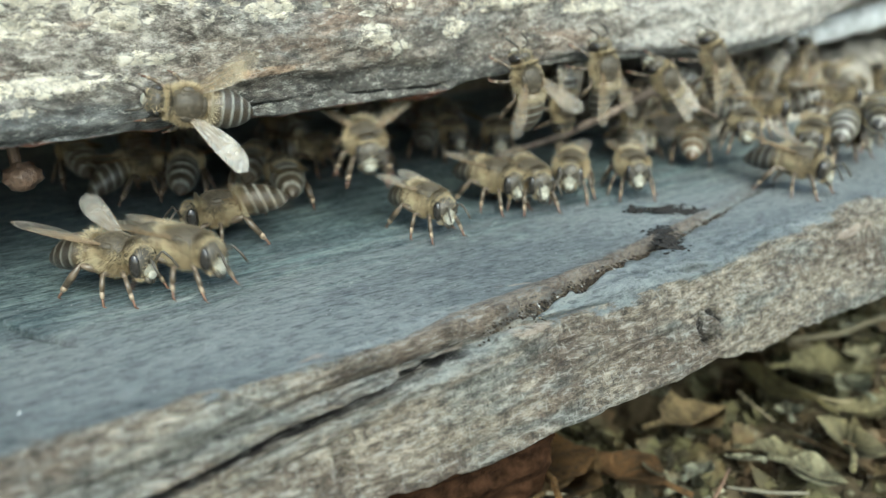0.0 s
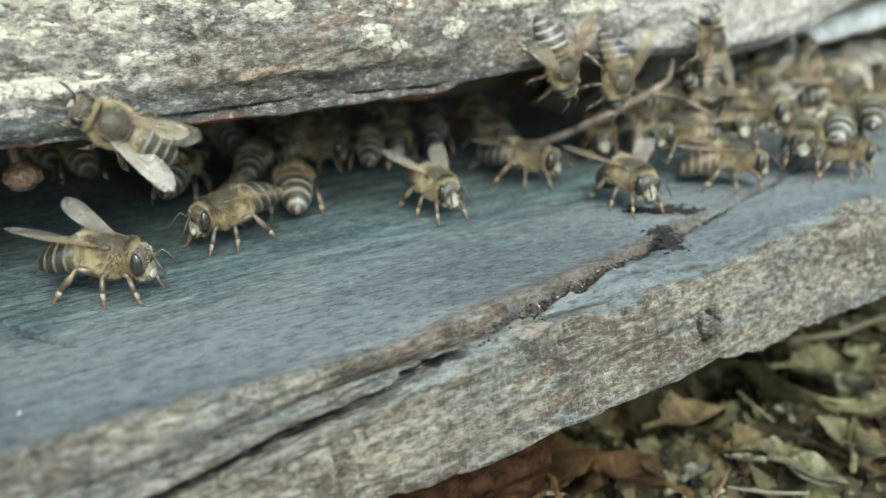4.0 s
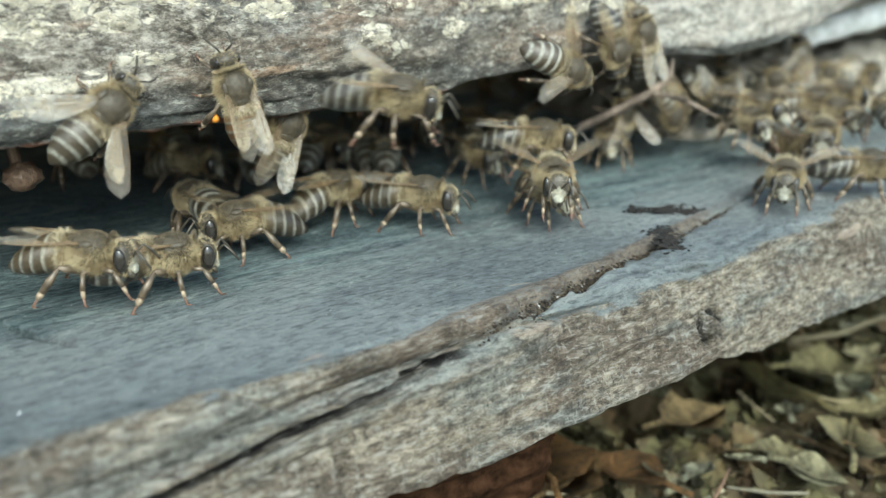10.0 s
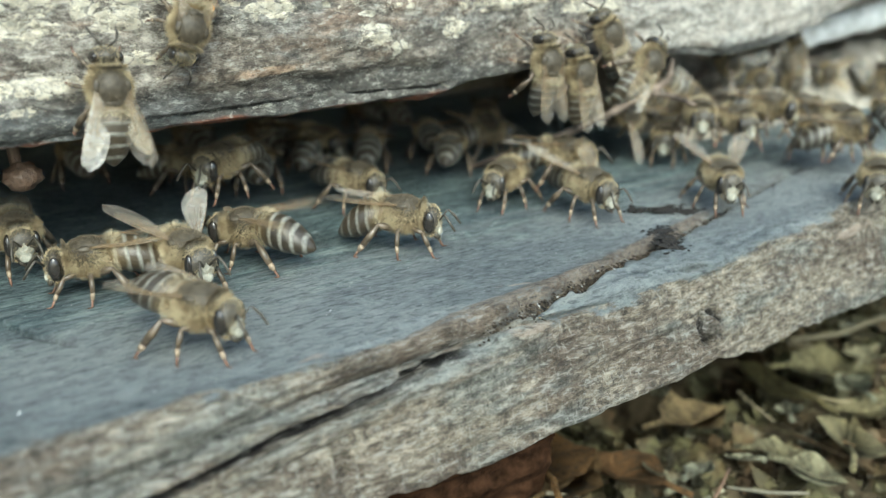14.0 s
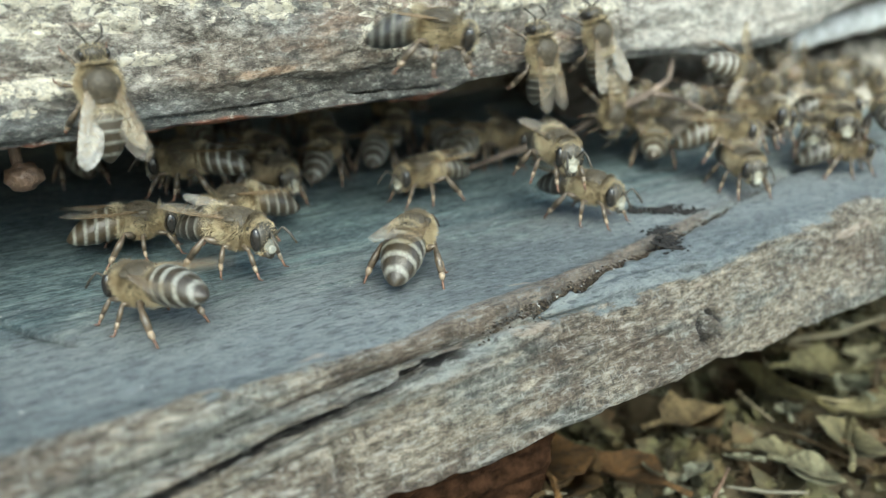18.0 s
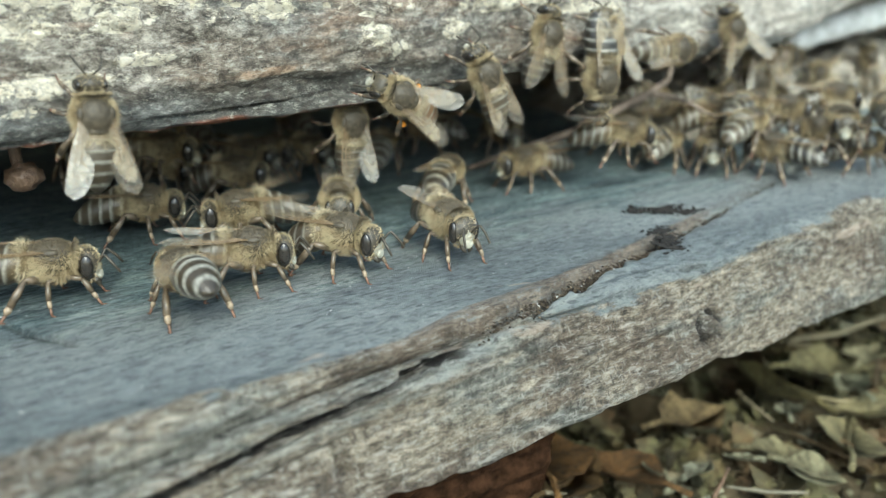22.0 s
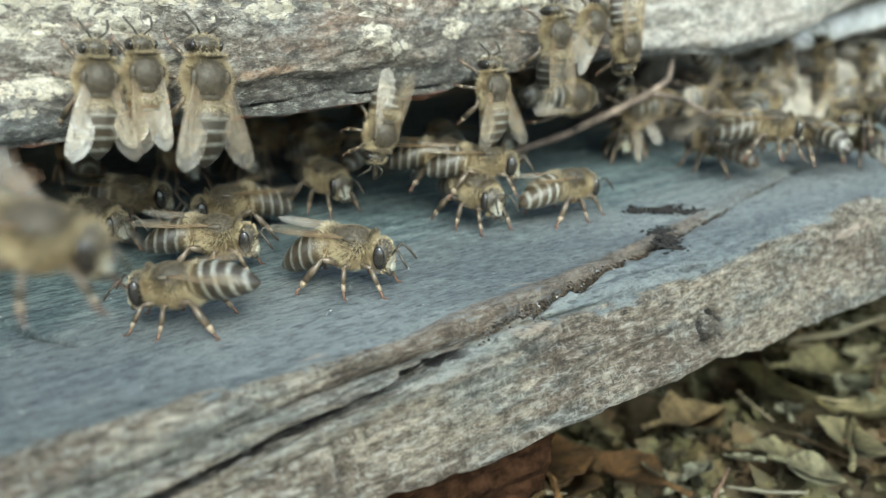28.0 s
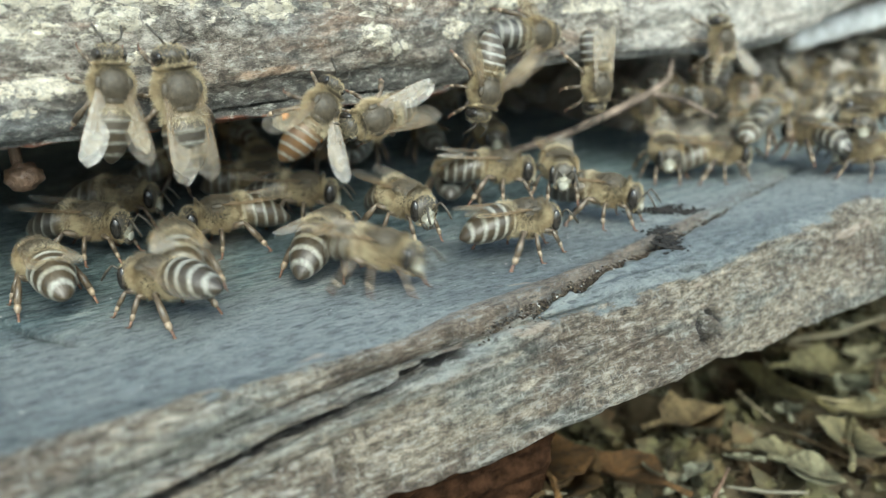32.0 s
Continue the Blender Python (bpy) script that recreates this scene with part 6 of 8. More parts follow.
    (0.98, -8, False, -1, [(0, 87.8, 90.1, 18.7, 96, 84), (1, 89.5, 90.1, 18.5, 96, 84), (2, 87.9, 90.3, 19.4, 103, 84), (2.33, 88.1, 89.5, 18.7, 156, 84), (2.67, 88.3, 88.7, 18, 209, 84), (3, 88.5, 88, 17.3, 262, 84), (6, 85.9, 87, 16.9, 283, 84), (6.33, 86.9, 88.1, 17.7, 339, 84), (6.67, 88, 89.2, 18.5, 394, 84), (7, 89, 90.2, 19.3, 449, 84), (7.33, 87.7, 88.9, 19.6, 398, 84), (7.67, 86.3, 87.7, 19.8, 347, 84), (8, 85, 86.4, 20.1, 296, 84), (8.33, 85.3, 87, 20, 347, 84), (8.67, 85.6, 87.7, 19.9, 398, 84), (9, 85.9, 88.3, 19.8, 449, 84), (9.33, 87.3, 89, 20.1, 394, 84), (9.67, 88.8, 89.8, 20.5, 339, 84), (10, 90.2, 90.5, 20.8, 284, 84), (10.33, 89.5, 90.5, 20.8, 343, 84), (10.67, 88.7, 90.5, 20.9, 403, 84), (11, 88, 90.5, 20.9, 463, 84), (12, 77.7, 87, 15.4, 448, 84), (13, 79, 90.5, 20.8, 409, 84), (14, 77.4, 90.4, 20.2, 448, 84), (17, 75.5, 90.4, 20.4, 454, 84), (18, 76.6, 90.6, 21.7, 455, 84), (19, 76.5, 90.4, 20.3, 428, 84), (20, 76.6, 90.7, 22.1, 409, 84), (21, 79.2, 90.9, 23, 409, 84), (22, 77.8, 91, 23.8, 434, 84), (23, 78.8, 91, 23.7, 441, 84), (24, 79.3, 90.9, 23.3, 441, 84), (25, 77.3, 91, 23.8, 448, 84), (28, 77.5, 89.1, 24, 448, 84), (28.5, 76.7, 90.1, 24.3, 485, 84), (29, 75.9, 91.2, 24.6, 522, 84), (30, 74.8, 90.9, 23.3, 529, 84), (30.5, 75.3, 90.9, 23.1, 488, 84), (31, 75.7, 90.8, 22.8, 448, 84), (31.5, 75.8, 90.9, 23.4, 402, 84), (32, 75.9, 91, 23.9, 357, 84)],
     "0v 2v 3s 6f 7v 8f 9s 10v 11v 12f 13v 14f 19f 20s 21f 22v 25v 28f 29v 30s 32s"),
    (0.95, -4, False, -1, [(0, 100.9, 90, 16, 129, 84), (1, 86.1, 91.1, 24.1, 177, 84), (1.5, 90, 91, 23.5, 137, 84), (2, 93.8, 90.8, 22.9, 97, 84), (2.8, 97.8, 97, 56, 97, 70), (4, 95, 121.5, 28, 94, 35), (5.2, 92.2, 146, 0, 90, 0), (5.6, 94.7, 118.3, 10.6, 97, 42), (6, 97.2, 90.5, 21.1, 105, 84), (7, 97.8, 90.5, 21.1, 98, 84), (8, 97.2, 90.5, 21.1, 98, 84), (11, 93.9, 91, 23.6, 104, 84), (12, 90.3, 90.6, 21.6, 89, 84), (13, 88.8, 90.9, 23.2, 103, 84), (14, 89.3, 90.9, 23.1, 116, 84), (17, 87, 90.8, 22.5, 103, 84), (18, 87.1, 90.9, 23.3, 103, 84), (19, 87.1, 90.9, 23.3, 96, 84), (20, 88.9, 91.2, 24.7, 103, 84), (21, 89.2, 90.6, 21.6, 75, 84), (22, 89.3, 90.9, 23.1, 103, 84), (23, 89.2, 90.8, 22.4, 96, 84), (24, 89.4, 91, 23.9, 89, 84), (25, 87.7, 91.1, 24, 89, 84), (28, 86.2, 91.2, 24.8, 49, 84), (29.5, 85.2, 89.1, 21.3, -21, 84), (31, 84.3, 87, 17.8, -91, 84), (32, 83.7, 87, 17.1, -91, 84)],
     "0f 1s 2v 2.8f 5.2f 6v 8v 11f 12f 13v 14f 17v 25v 28f 32f"),
    (0.97, 8, False, -1, [(0, 111.7, 90.1, 18.5, 107, 84), (1, 107.1, 90.4, 20.5, 76, 84), (2, 107.1, 90.3, 19.6, 47, 84), (3, 108.5, 90.5, 21.2, 76, 84), (6, 115.2, 90.2, 19.1, 92, 84), (7, 115.2, 90.1, 18.2, 76, 84), (7.5, 113.8, 94, 13.4, 14, 86), (8, 112.5, 98, 8.6, -49, 88), (9, 112.6, 98, 7.6, -49, 88), (10, 112.5, 98, 8.1, -49, 88), (10.4, 111.5, 126.5, 4.1, 20, 44), (10.8, 110.5, 155, 0, 90, 0), (11.2, 67.8, 155, 0, 90, 0), (11.47, 68.5, 136.3, 4.3, 41, 29), (11.73, 69.2, 117.7, 8.5, -8, 59), (12, 69.8, 99, 12.8, -57, 88), (12.27, 69.2, 117.7, 8.5, -8, 59), (12.53, 68.5, 136.3, 4.3, 41, 29), (12.8, 67.8, 155, 0, 90, 0), (18.2, 71.1, 155, 0, 90, 0), (18.6, 72.1, 126.5, 6.1, 96, 44), (19, 73.1, 98, 12.2, 102, 88), (20, 65.1, 90.3, 19.4, 93, 84), (21, 65, 90.1, 18.4, 93, 84), (22, 66.9, 90.3, 19.6, 111, 84), (23, 67, 90.4, 20.3, 99, 84), (24, 64.5, 87.1, 18.1, 38, 84), (25, 66, 90.2, 19, 93, 84), (28, 68.1, 90, 17.8, 89, 84), (29, 68.1, 90, 17.4, 74, 84), (30, 67.7, 90.1, 18.1, 93, 84), (30.5, 66.5, 89, 17.2, 44, 84), (31, 65.2, 88, 16.2, -6, 84), (31.5, 65.2, 88, 17.1, -56, 84), (32, 65.2, 88, 17.9, -106, 84)],
     "0v 7v 8f 18.2f 19v 20f 21s 22f 23v 24v 25f 28v 30v 31f 32s"),
    (0.96, 8, False, -1, [(0, 88, 98, 12.2, -88, 88), (1, 89.5, 97, 10.4, -75, 88), (2, 89.5, 97, 11.3, -75, 88), (2.27, 89.8, 112, 7.5, -20, 59), (2.53, 90.1, 127, 3.8, 35, 29), (2.8, 90.5, 142, 0, 90, 0), (5.2, 121.8, 142, 0, 90, 0), (5.6, 121.3, 121, 3.7, 70, 44), (6, 120.8, 100, 7.4, 50, 88), (8, 132.4, 103, 11.9, 81, 88), (9, 135.8, 104, 13.5, 82, 88), (10, 134, 104, 14.7, 98, 88), (11, 133.8, 104, 15.7, 98, 88), (12, 132.2, 104, 15.8, 97, 88), (14, 132.6, 103, 14.9, 135, 88), (15.5, 152.3, 104.5, 10.9, 65, 88), (17, 171.9, 106, 6.8, -5, 88), (18, 180.8, 107, 8.4, 49, 88), (19, 189.7, 108, 10, 104, 88), (20, 188.5, 108, 13.8, 104, 88), (21, 188.9, 108, 12.5, 104, 88), (22, 189.3, 108, 11.2, 104, 88), (23, 189.7, 108, 10, 104, 88), (24, 189.3, 108, 11.2, 104, 88), (25, 189.3, 108, 11.2, 104, 88), (28, 189.3, 108, 11.2, 104, 88), (29, 188.9, 108, 12.5, 104, 88), (30, 188.9, 108, 12.5, 104, 88), (31, 189.7, 108, 10, 104, 88), (32, 189.3, 108, 11.2, 104, 88)],
     "0f 12f 14s 17f 32f"),
    (0.96, -8, False, -1, [(0, 144, 106, 11.5, 157, 88), (1, 147.8, 106, 10.1, 169, 88), (2, 147.6, 106, 11.2, 169, 88), (2.5, 147.1, 106, 11.3, 134, 88), (3, 146.7, 106, 11.3, 99, 88), (6, 145.3, 106, 13.6, 99, 88), (8, 145.3, 106, 13.6, 99, 88), (8.4, 147.3, 128.5, 6.8, 94, 44), (8.8, 149.3, 151, 0, 90, 0), (12.2, 116.4, 151, 0, 90, 0), (12.6, 114.4, 120.6, 9.6, 111, 42), (13, 112.4, 90.2, 19.3, 132, 84), (13.5, 103.1, 88.7, 19.3, 90, 84), (14, 93.8, 87.2, 19.3, 48, 84), (17, 110.1, 86, 16.5, 100, 84), (17.5, 112.9, 86.5, 16.4, 42, 84), (18, 115.6, 87, 16.4, -17, 84), (19, 109.3, 100, 7.7, -6, 88), (20, 114.3, 99, 13.9, -5, 88), (20.5, 115.4, 94.7, 17.3, 48, 86), (21, 116.6, 90.5, 20.7, 101, 84), (22, 116.7, 90.8, 22.4, 101, 84), (25, 112.5, 90.5, 21, 100, 84), (25.8, 116.5, 97, 56, 100, 70), (26.6, 119.3, 97, 56, 158, 70), (27.4, 122.1, 97, 56, 215, 70), (28.2, 125, 97, 56, 273, 70), (29, 121, 90.7, 22.2, 273, 84), (29.33, 120.9, 90.7, 21.9, 218, 84), (29.67, 120.9, 90.6, 21.6, 164, 84), (30, 120.9, 90.6, 21.3, 109, 84), (31, 115.3, 90.8, 22.5, 92, 84), (32, 113.8, 90.5, 20.9, 92, 84)],
     "0f 12.2f 13s 14f 17v 18s 19f 20s 21v 22s 25s 25.8f 28.2f 29s 32s"),
    (0.96, 8, False, -1, [(0, 163.7, 107, 13.2, 101, 88), (1, 167, 108, 14, 101, 88), (2, 165, 108, 14.2, 101, 88), (3, 165, 108, 14.2, 116, 88), (6, 161.7, 107, 13.4, 101, 88), (7, 157.7, 107, 13.7, 83, 88), (8, 161.4, 107, 14.5, 101, 88), (9, 163.5, 107, 13.8, 101, 88), (10, 161.5, 107, 13.9, 101, 88), (11, 151.4, 106, 14.8, 100, 88), (12, 152.7, 106, 13, 100, 88), (13, 158, 106, 14.3, 101, 88), (14, 157.9, 106, 14.9, 101, 88), (17, 161.9, 107, 12.2, 101, 88), (17.5, 160.6, 106, 11.3, 48, 88), (18, 159.4, 105, 10.4, -5, 88), (18.5, 160.7, 105.5, 11.9, 48, 88), (19, 162.1, 106, 13.4, 101, 88), (20, 159.5, 106, 15.9, 101, 88), (21, 153, 105, 13.1, 170, 88), (21.33, 153.6, 105, 13.4, 112, 88), (21.67, 154.1, 105, 13.8, 54, 88), (22, 154.7, 105, 14.1, -4, 88), (22.5, 153.6, 105, 14.7, 48, 88), (23, 152.5, 105, 15.3, 100, 88), (24, 160.1, 106, 13.6, 101, 88), (25, 160.1, 106, 13.6, 101, 88), (28, 152.8, 105, 14.2, 100, 88), (31, 154.3, 106, 14, 100, 88), (31.33, 149.9, 105, 10.9, 160, 88), (31.67, 145.6, 104, 7.8, 219, 88), (32, 141.3, 103, 4.6, 279, 88)],
     "0f 17f 18s 19v 20f 31f 32s"),
    (1.11, 4, False, -1, [(0, 85.4, 119.3, 0, -105, 0), (1, 88.3, 123.2, 0, -96, 0), (3, 98.8, 132.3, 0, -127, 0), (6, 100.6, 131, 0, -127, 0), (7, 98, 129.3, 0, -127, 0), (8, 93.1, 122.9, 0, -125, 0), (11, 93.1, 122.9, 0, -120, 0), (13, 97.2, 126.5, 0, -125, 0), (14, 99.7, 128.1, 0, -126, 0), (14.27, 97.4, 134.4, 0, -174, 0), (14.53, 95.1, 140.7, 0, -222, 0), (14.8, 92.7, 147, 0, -270, 0), (20.2, 67.8, 147, 0, -270, 0), (20.47, 70.1, 134.3, 1.3, -221, 0), (20.73, 72.4, 121.6, 2.7, -173, 0), (21, 74.8, 109, 4, -124, 0), (21.27, 72.4, 121.6, 2.7, -173, 0), (21.53, 70.1, 134.3, 1.3, -221, 0), (21.8, 67.8, 147, 0, -270, 0), (24.2, 68, 147, 0, -270, 0), (24.6, 71.5, 131.4, 0, -332, 0), (25, 75, 115.8, 0, -395, 0), (25.4, 71.5, 131.4, 0, -332, 0), (25.8, 68, 147, 0, -270, 0), (28.2, 58, 147, 0, -270, 0), (28.6, 61.5, 134.9, 0, -332, 0), (29, 65, 122.8, 0, -395, 0), (30, 64.3, 123.3, 0, -395, 0), (30.4, 60.8, 135.1, 0, -333, 0), (30.8, 57.3, 147, 0, -270, 0), (31.2, 38.6, 147, 0, -270, 0), (31.6, 42.1, 128.6, 0, -333, 0), (32, 45.6, 110.2, 0, -395, 0)],
     "0f 32f"),
    (1.13, -8, False, -1, [(0, 141.8, 82.7, 6, -35, 0), (1, 142.6, 82.1, 6, -35, 0), (2, 144.5, 84.4, 6, -35, 0), (3, 145.4, 83.8, 6, -35, 0), (6, 139.4, 81.1, 5, -95, 0), (7, 134.5, 78.1, 5, -93, 0), (8, 137.3, 78.9, 6, -35, 0), (9, 142.6, 82.1, 6, -35, 0), (10, 142.6, 82.1, 6, -35, 0), (11, 142.6, 82.1, 6, -35, 0), (12, 143.4, 81.5, 6, -35, 0), (12.8, 235, 81.5, 0, -35, 0), (15, 185.2, 118.8, 0, 28, 0), (17.2, 135.4, 156, 0, 90, 0), (17.6, 137.4, 118.5, 2.5, 28, 0), (18, 139.4, 81.1, 5, -35, 0), (19, 139.1, 81.1, 6, -35, 0), (20, 133.3, 78.5, 6, -35, 0), (21, 136.6, 79.5, 6, -35, 0), (22, 139.1, 81.1, 6, -35, 0), (23, 143.7, 84.9, 6, -35, 0), (23.4, 141.7, 120.5, 3, 27, 0), (23.8, 139.7, 156, 0, 90, 0), (30.2, 130.2, 156, 0, 90, 0), (30.6, 132.2, 118.6, 3, 28, 0), (31, 134.2, 81.1, 6, -35, 0), (31.45, 132.2, 118.6, 3, 28, 0), (31.9, 130.2, 156, 0, 90, 0)],
     "0f 31.9f"),
    (1.14, 8, False, -1, [(0, 64, 143, 0, 90, 0), (0.33, 64.4, 136.3, 0, 141, 0), (0.67, 64.7, 129.5, 0, 191, 0), (1, 65, 122.8, 0, 242, 0), (2, 63.5, 123.8, 0, 242, 0), (2.5, 64.3, 127.3, 0, 284, 0), (3, 65, 130.8, 0, 325, 0), (6, 67.4, 129.1, 0, 270, 0), (7, 68.2, 128.5, 0, 325, 0), (8, 64.5, 125.7, 0, 325, 0), (9, 64.3, 123.3, 0, 325, 0), (10, 64.3, 123.3, 0, 271, 0), (11, 61.4, 117.9, 0, 272, 0), (12, 65, 130.8, 0, 271, 0), (13, 64.7, 128.2, 0, 289, 0), (14, 63.7, 126.3, 0, 289, 0), (17, 63.5, 123.8, 0, 262, 0), (18, 64.5, 125.7, 0, 262, 0), (18.27, 64.2, 131.5, 0, 205, 0), (18.53, 63.8, 137.2, 0, 147, 0), (18.8, 63.5, 143, 0, 90, 0), (21.2, 51.6, 143, 0, 90, 0), (21.6, 52.1, 133.5, 0, 27, 0), (22, 52.6, 124.1, 0, -35, 0), (23, 48.2, 118.3, 0, -35, 0), (24, 48.2, 122.6, 0, -35, 0), (24.4, 47.7, 132.8, 0, 27, 0), (24.8, 47.2, 143, 0, 90, 0), (27.2, 56.7, 143, 0, 90, 0), (27.6, 57.2, 138.1, 0, 27, 0), (28, 57.7, 133.2, 0, -35, 0), (29, 56.5, 126.2, 0, -35, 0), (30, 55.9, 129.2, 0, -35, 0), (30.45, 55.4, 136.1, 0, 27, 0), (30.9, 54.9, 143, 0, 90, 0), (32, 54.9, 143, 0, 90, 0)],
     "0f 32f"),
    (0.99, -4, False, -1, [(0, 66.2, 152, 0, 90, 0), (1, 64.2, 107.1, 0, 70, 0), (1.33, 64.7, 107.4, 0, 127, 0), (1.67, 65.3, 107.7, 0, 184, 0), (2, 65.8, 108.1, 0, 241, 0), (2.5, 64.2, 109.2, 0, 193, 0), (3, 62.7, 110.3, 0, 145, 0), (3.8, 64.7, 152, 0, 90, 0), (7.2, 44.2, 152, 0, 90, 0), (7.6, 43.2, 125.5, 7.1, 93, 44), (8, 42.2, 99, 14.2, 96, 88), (9, 42.2, 98, 14.7, 90, 88), (10, 42.9, 98, 14.9, 63, 88), (11, 43.3, 99, 13, 52, 88), (11.5, 50.8, 94.7, 16.6, 110, 86), (12, 58.4, 90.4, 20.3, 167, 84), (12.4, 59.4, 121.2, 10.2, 129, 42), (12.8, 60.4, 152, 0, 90, 0), (14.5, 54.4, 124.5, 32, 81, 35), (16.2, 48.5, 97, 64, 73, 70), (17, 44.5, 91.7, 26.9, 73, 84), (17.8, 48.5, 97, 64, 73, 70), (19.5, 51, 124.5, 32, 81, 35), (21.2, 53.4, 152, 0, 90, 0), (21.6, 52.4, 125, 7.1, 91, 44), (22, 51.4, 98, 14.3, 92, 88), (23, 52, 97.3, 14, 141, 88), (24, 52.5, 96.7, 13.7, 189, 88), (25, 53.1, 96, 13.3, 238, 88), (28, 54.1, 95, 13, 255, 88), (29, 55.4, 95, 12.9, 261, 88), (30, 53.8, 95, 14.2, 244, 88), (31, 51.2, 88, 16.3, 182, 84), (32, 48.3, 87, 16.5, 191, 84)],
     "0f 30f 31v 32f"),
    (1.1, 4, False, -1, [(0, 96.1, 139, 0, 90, 0), (0.33, 94.4, 131.1, 0, 140, 0), (0.67, 92.8, 123.2, 0, 189, 0), (1, 91.1, 115.3, 0, 239, 0), (3, 74.9, 121.1, 0, 238, 0), (6, 76.1, 112.5, 0, 257, 0), (7, 77.8, 99.7, 0, 200, 0), (8, 78.2, 102.8, 0, 243, 0), (9, 78.6, 105.9, 0, 287, 0), (10.5, 80.7, 101.1, 0, 243, 0), (12, 82.7, 96.3, 0, 198, 0), (13, 80.5, 93.6, 0, 238, 0), (14, 74.2, 90.9, 0, 205, 0), (15.5, 71, 96.2, 0, 210, 0), (16.25, 69, 97.6, 0, 161, 0), (17, 67.1, 99, 0, 112, 0), (18, 66, 99.7, 0, 180, 0), (19, 61.6, 95.3, 0, 145, 0), (20, 62.5, 100.4, 0, 126, 0), (20.5, 63.2, 98.8, 0, 125, 0), (21, 63.6, 97.6, 0, 69, 0), (22, 69, 97.6, 0, 41, 0), (22.5, 69.7, 95.2, 0, -25, 0), (23, 72.1, 93.7, 0, -25, 0), (23.5, 72.7, 93.1, 0, -46, 0), (24, 76.8, 95.6, 0, 2, 0), (25, 73, 94.8, 0, 29, 0), (28, 67.8, 96, 3, -35, 0), (30, 81.5, 86.3, 3, -35, 0), (32, 81, 76.7, 0, -60, 0)],
     "0f 9f 12u 13f 23f 24s 25f 32f"),
    (0.94, -4, True, -1, [(0, 38.8, 148, 0, 90, 0), (5.1, 38.8, 148, 0, 90, 0), (5.55, 34.8, 117.2, 10.4, 105, 42), (6, 30.8, 86.5, 20.9, 119, 84), (6.25, 30.6, 87.2, 23.6, 134, 84), (6.5, 26.1, 88.5, 24.3, 204, 84), (6.8, 28, 88.3, 22.2, 200, 84), (7, 28.5, 90.3, 20.1, 239, 84), (7.33, 29.5, 90.8, 17.5, 189, 85), (7.67, 32, 94.4, 16.1, 142, 87), (8, 34.4, 98, 14.6, 94, 88), (9, 34.4, 98, 14.6, 94, 88), (10, 33.7, 90.4, 20.9, 100, 84), (11, 32.7, 90.5, 21.3, 127, 84), (12, 31.2, 90.9, 23.1, 93, 84), (13, 30.9, 91.2, 24.8, 87, 84), (13.33, 30.6, 91.4, 25.6, 142, 84), (13.67, 30.2, 91.6, 26.3, 197, 84), (14, 29.9, 91.7, 27.1, 252, 84), (14.8, 33.9, 97, 60, 252, 70), (16.93, 42.9, 114, 40, 198, 47), (19.07, 51.8, 131, 20, 144, 23), (21.2, 60.8, 148, 0, 90, 0), (21.6, 56.8, 118.1, 9.2, 119, 42), (22, 52.8, 88.1, 18.5, 149, 84), (23, 51.3, 88.2, 18.9, 162, 84), (24, 43.9, 88, 17.8, 169, 84), (24.5, 42.9, 91.5, 17.2, 130, 86), (25, 42, 95, 16.5, 91, 88), (28, 24.6, 90.9, 23.1, 86, 84), (29, 23.5, 90.6, 21.6, 91, 84), (30, 29.9, 90.7, 22.1, 52, 84), (31, 38.3, 91.1, 24.3, 5, 84), (32, 42.5, 88.1, 18.2, 51, 84)],
     "0f 5.1f 6s 7f 12f 13v 14f 21.2f 22v 23f 24v 25v 28f 29f 30s 32s"),
    (1.08, 4, False, -1, [(0, -45, 90.2, 0, -96, 0), (6.1, -45, 90.2, 0, -96, 0), (7, 9.6, 90.2, 0, -96, 0), (8, 17.1, 91.8, 3, -27, 0), (9, 16, 91, 0, -63, 0), (10, 17.1, 86.3, 2, -35, 0), (11, 18.8, 93.3, 0, -66, 0), (12, 18.5, 92.1, 0, -104, 0), (13, 18.4, 88.3, 0, -128, 0), (13.5, 17.5, 90.1, 0, -144, 0), (14, 17.7, 90.9, 0, -194, 0), (14.25, 14.7, 90.1, 0, -137, 0), (14.5, 13.2, 89.6, 0, -92, 0), (17, 31.5, 95, 0, -35, 0), (18, 26, 100.5, 0, -12, 0), (19, 26.5, 98.8, 0, -50, 0), (20, 25.2, 100.5, 0, -20, 0), (21, 18.1, 101.7, 0, -35, 0), (21.4, 15.1, 129.4, 0, 27, 0), (21.8, 12.1, 157, 0, 90, 0), (24.2, 12.2, 157, 0, 90, 0), (24.47, 14.2, 136.2, 0, 40, 0), (24.73, 16.2, 115.3, 0, -9, 0), (25, 17.7, 93, 0, -25, 0), (28, 21.9, 104.3, 0, -60, 0), (29, 12.5, 100.8, 0, -84, 0), (29.33, 12.4, 99.3, 0, -33, 0), (29.67, 12.4, 97.9, 0, 19, 0), (30, 12.3, 96.4, 0, 70, 0), (31, 13.7, 97.7, 0, 69, 0), (32, 13.2, 93, 0, 93, 0)],
     "0f 32f"),
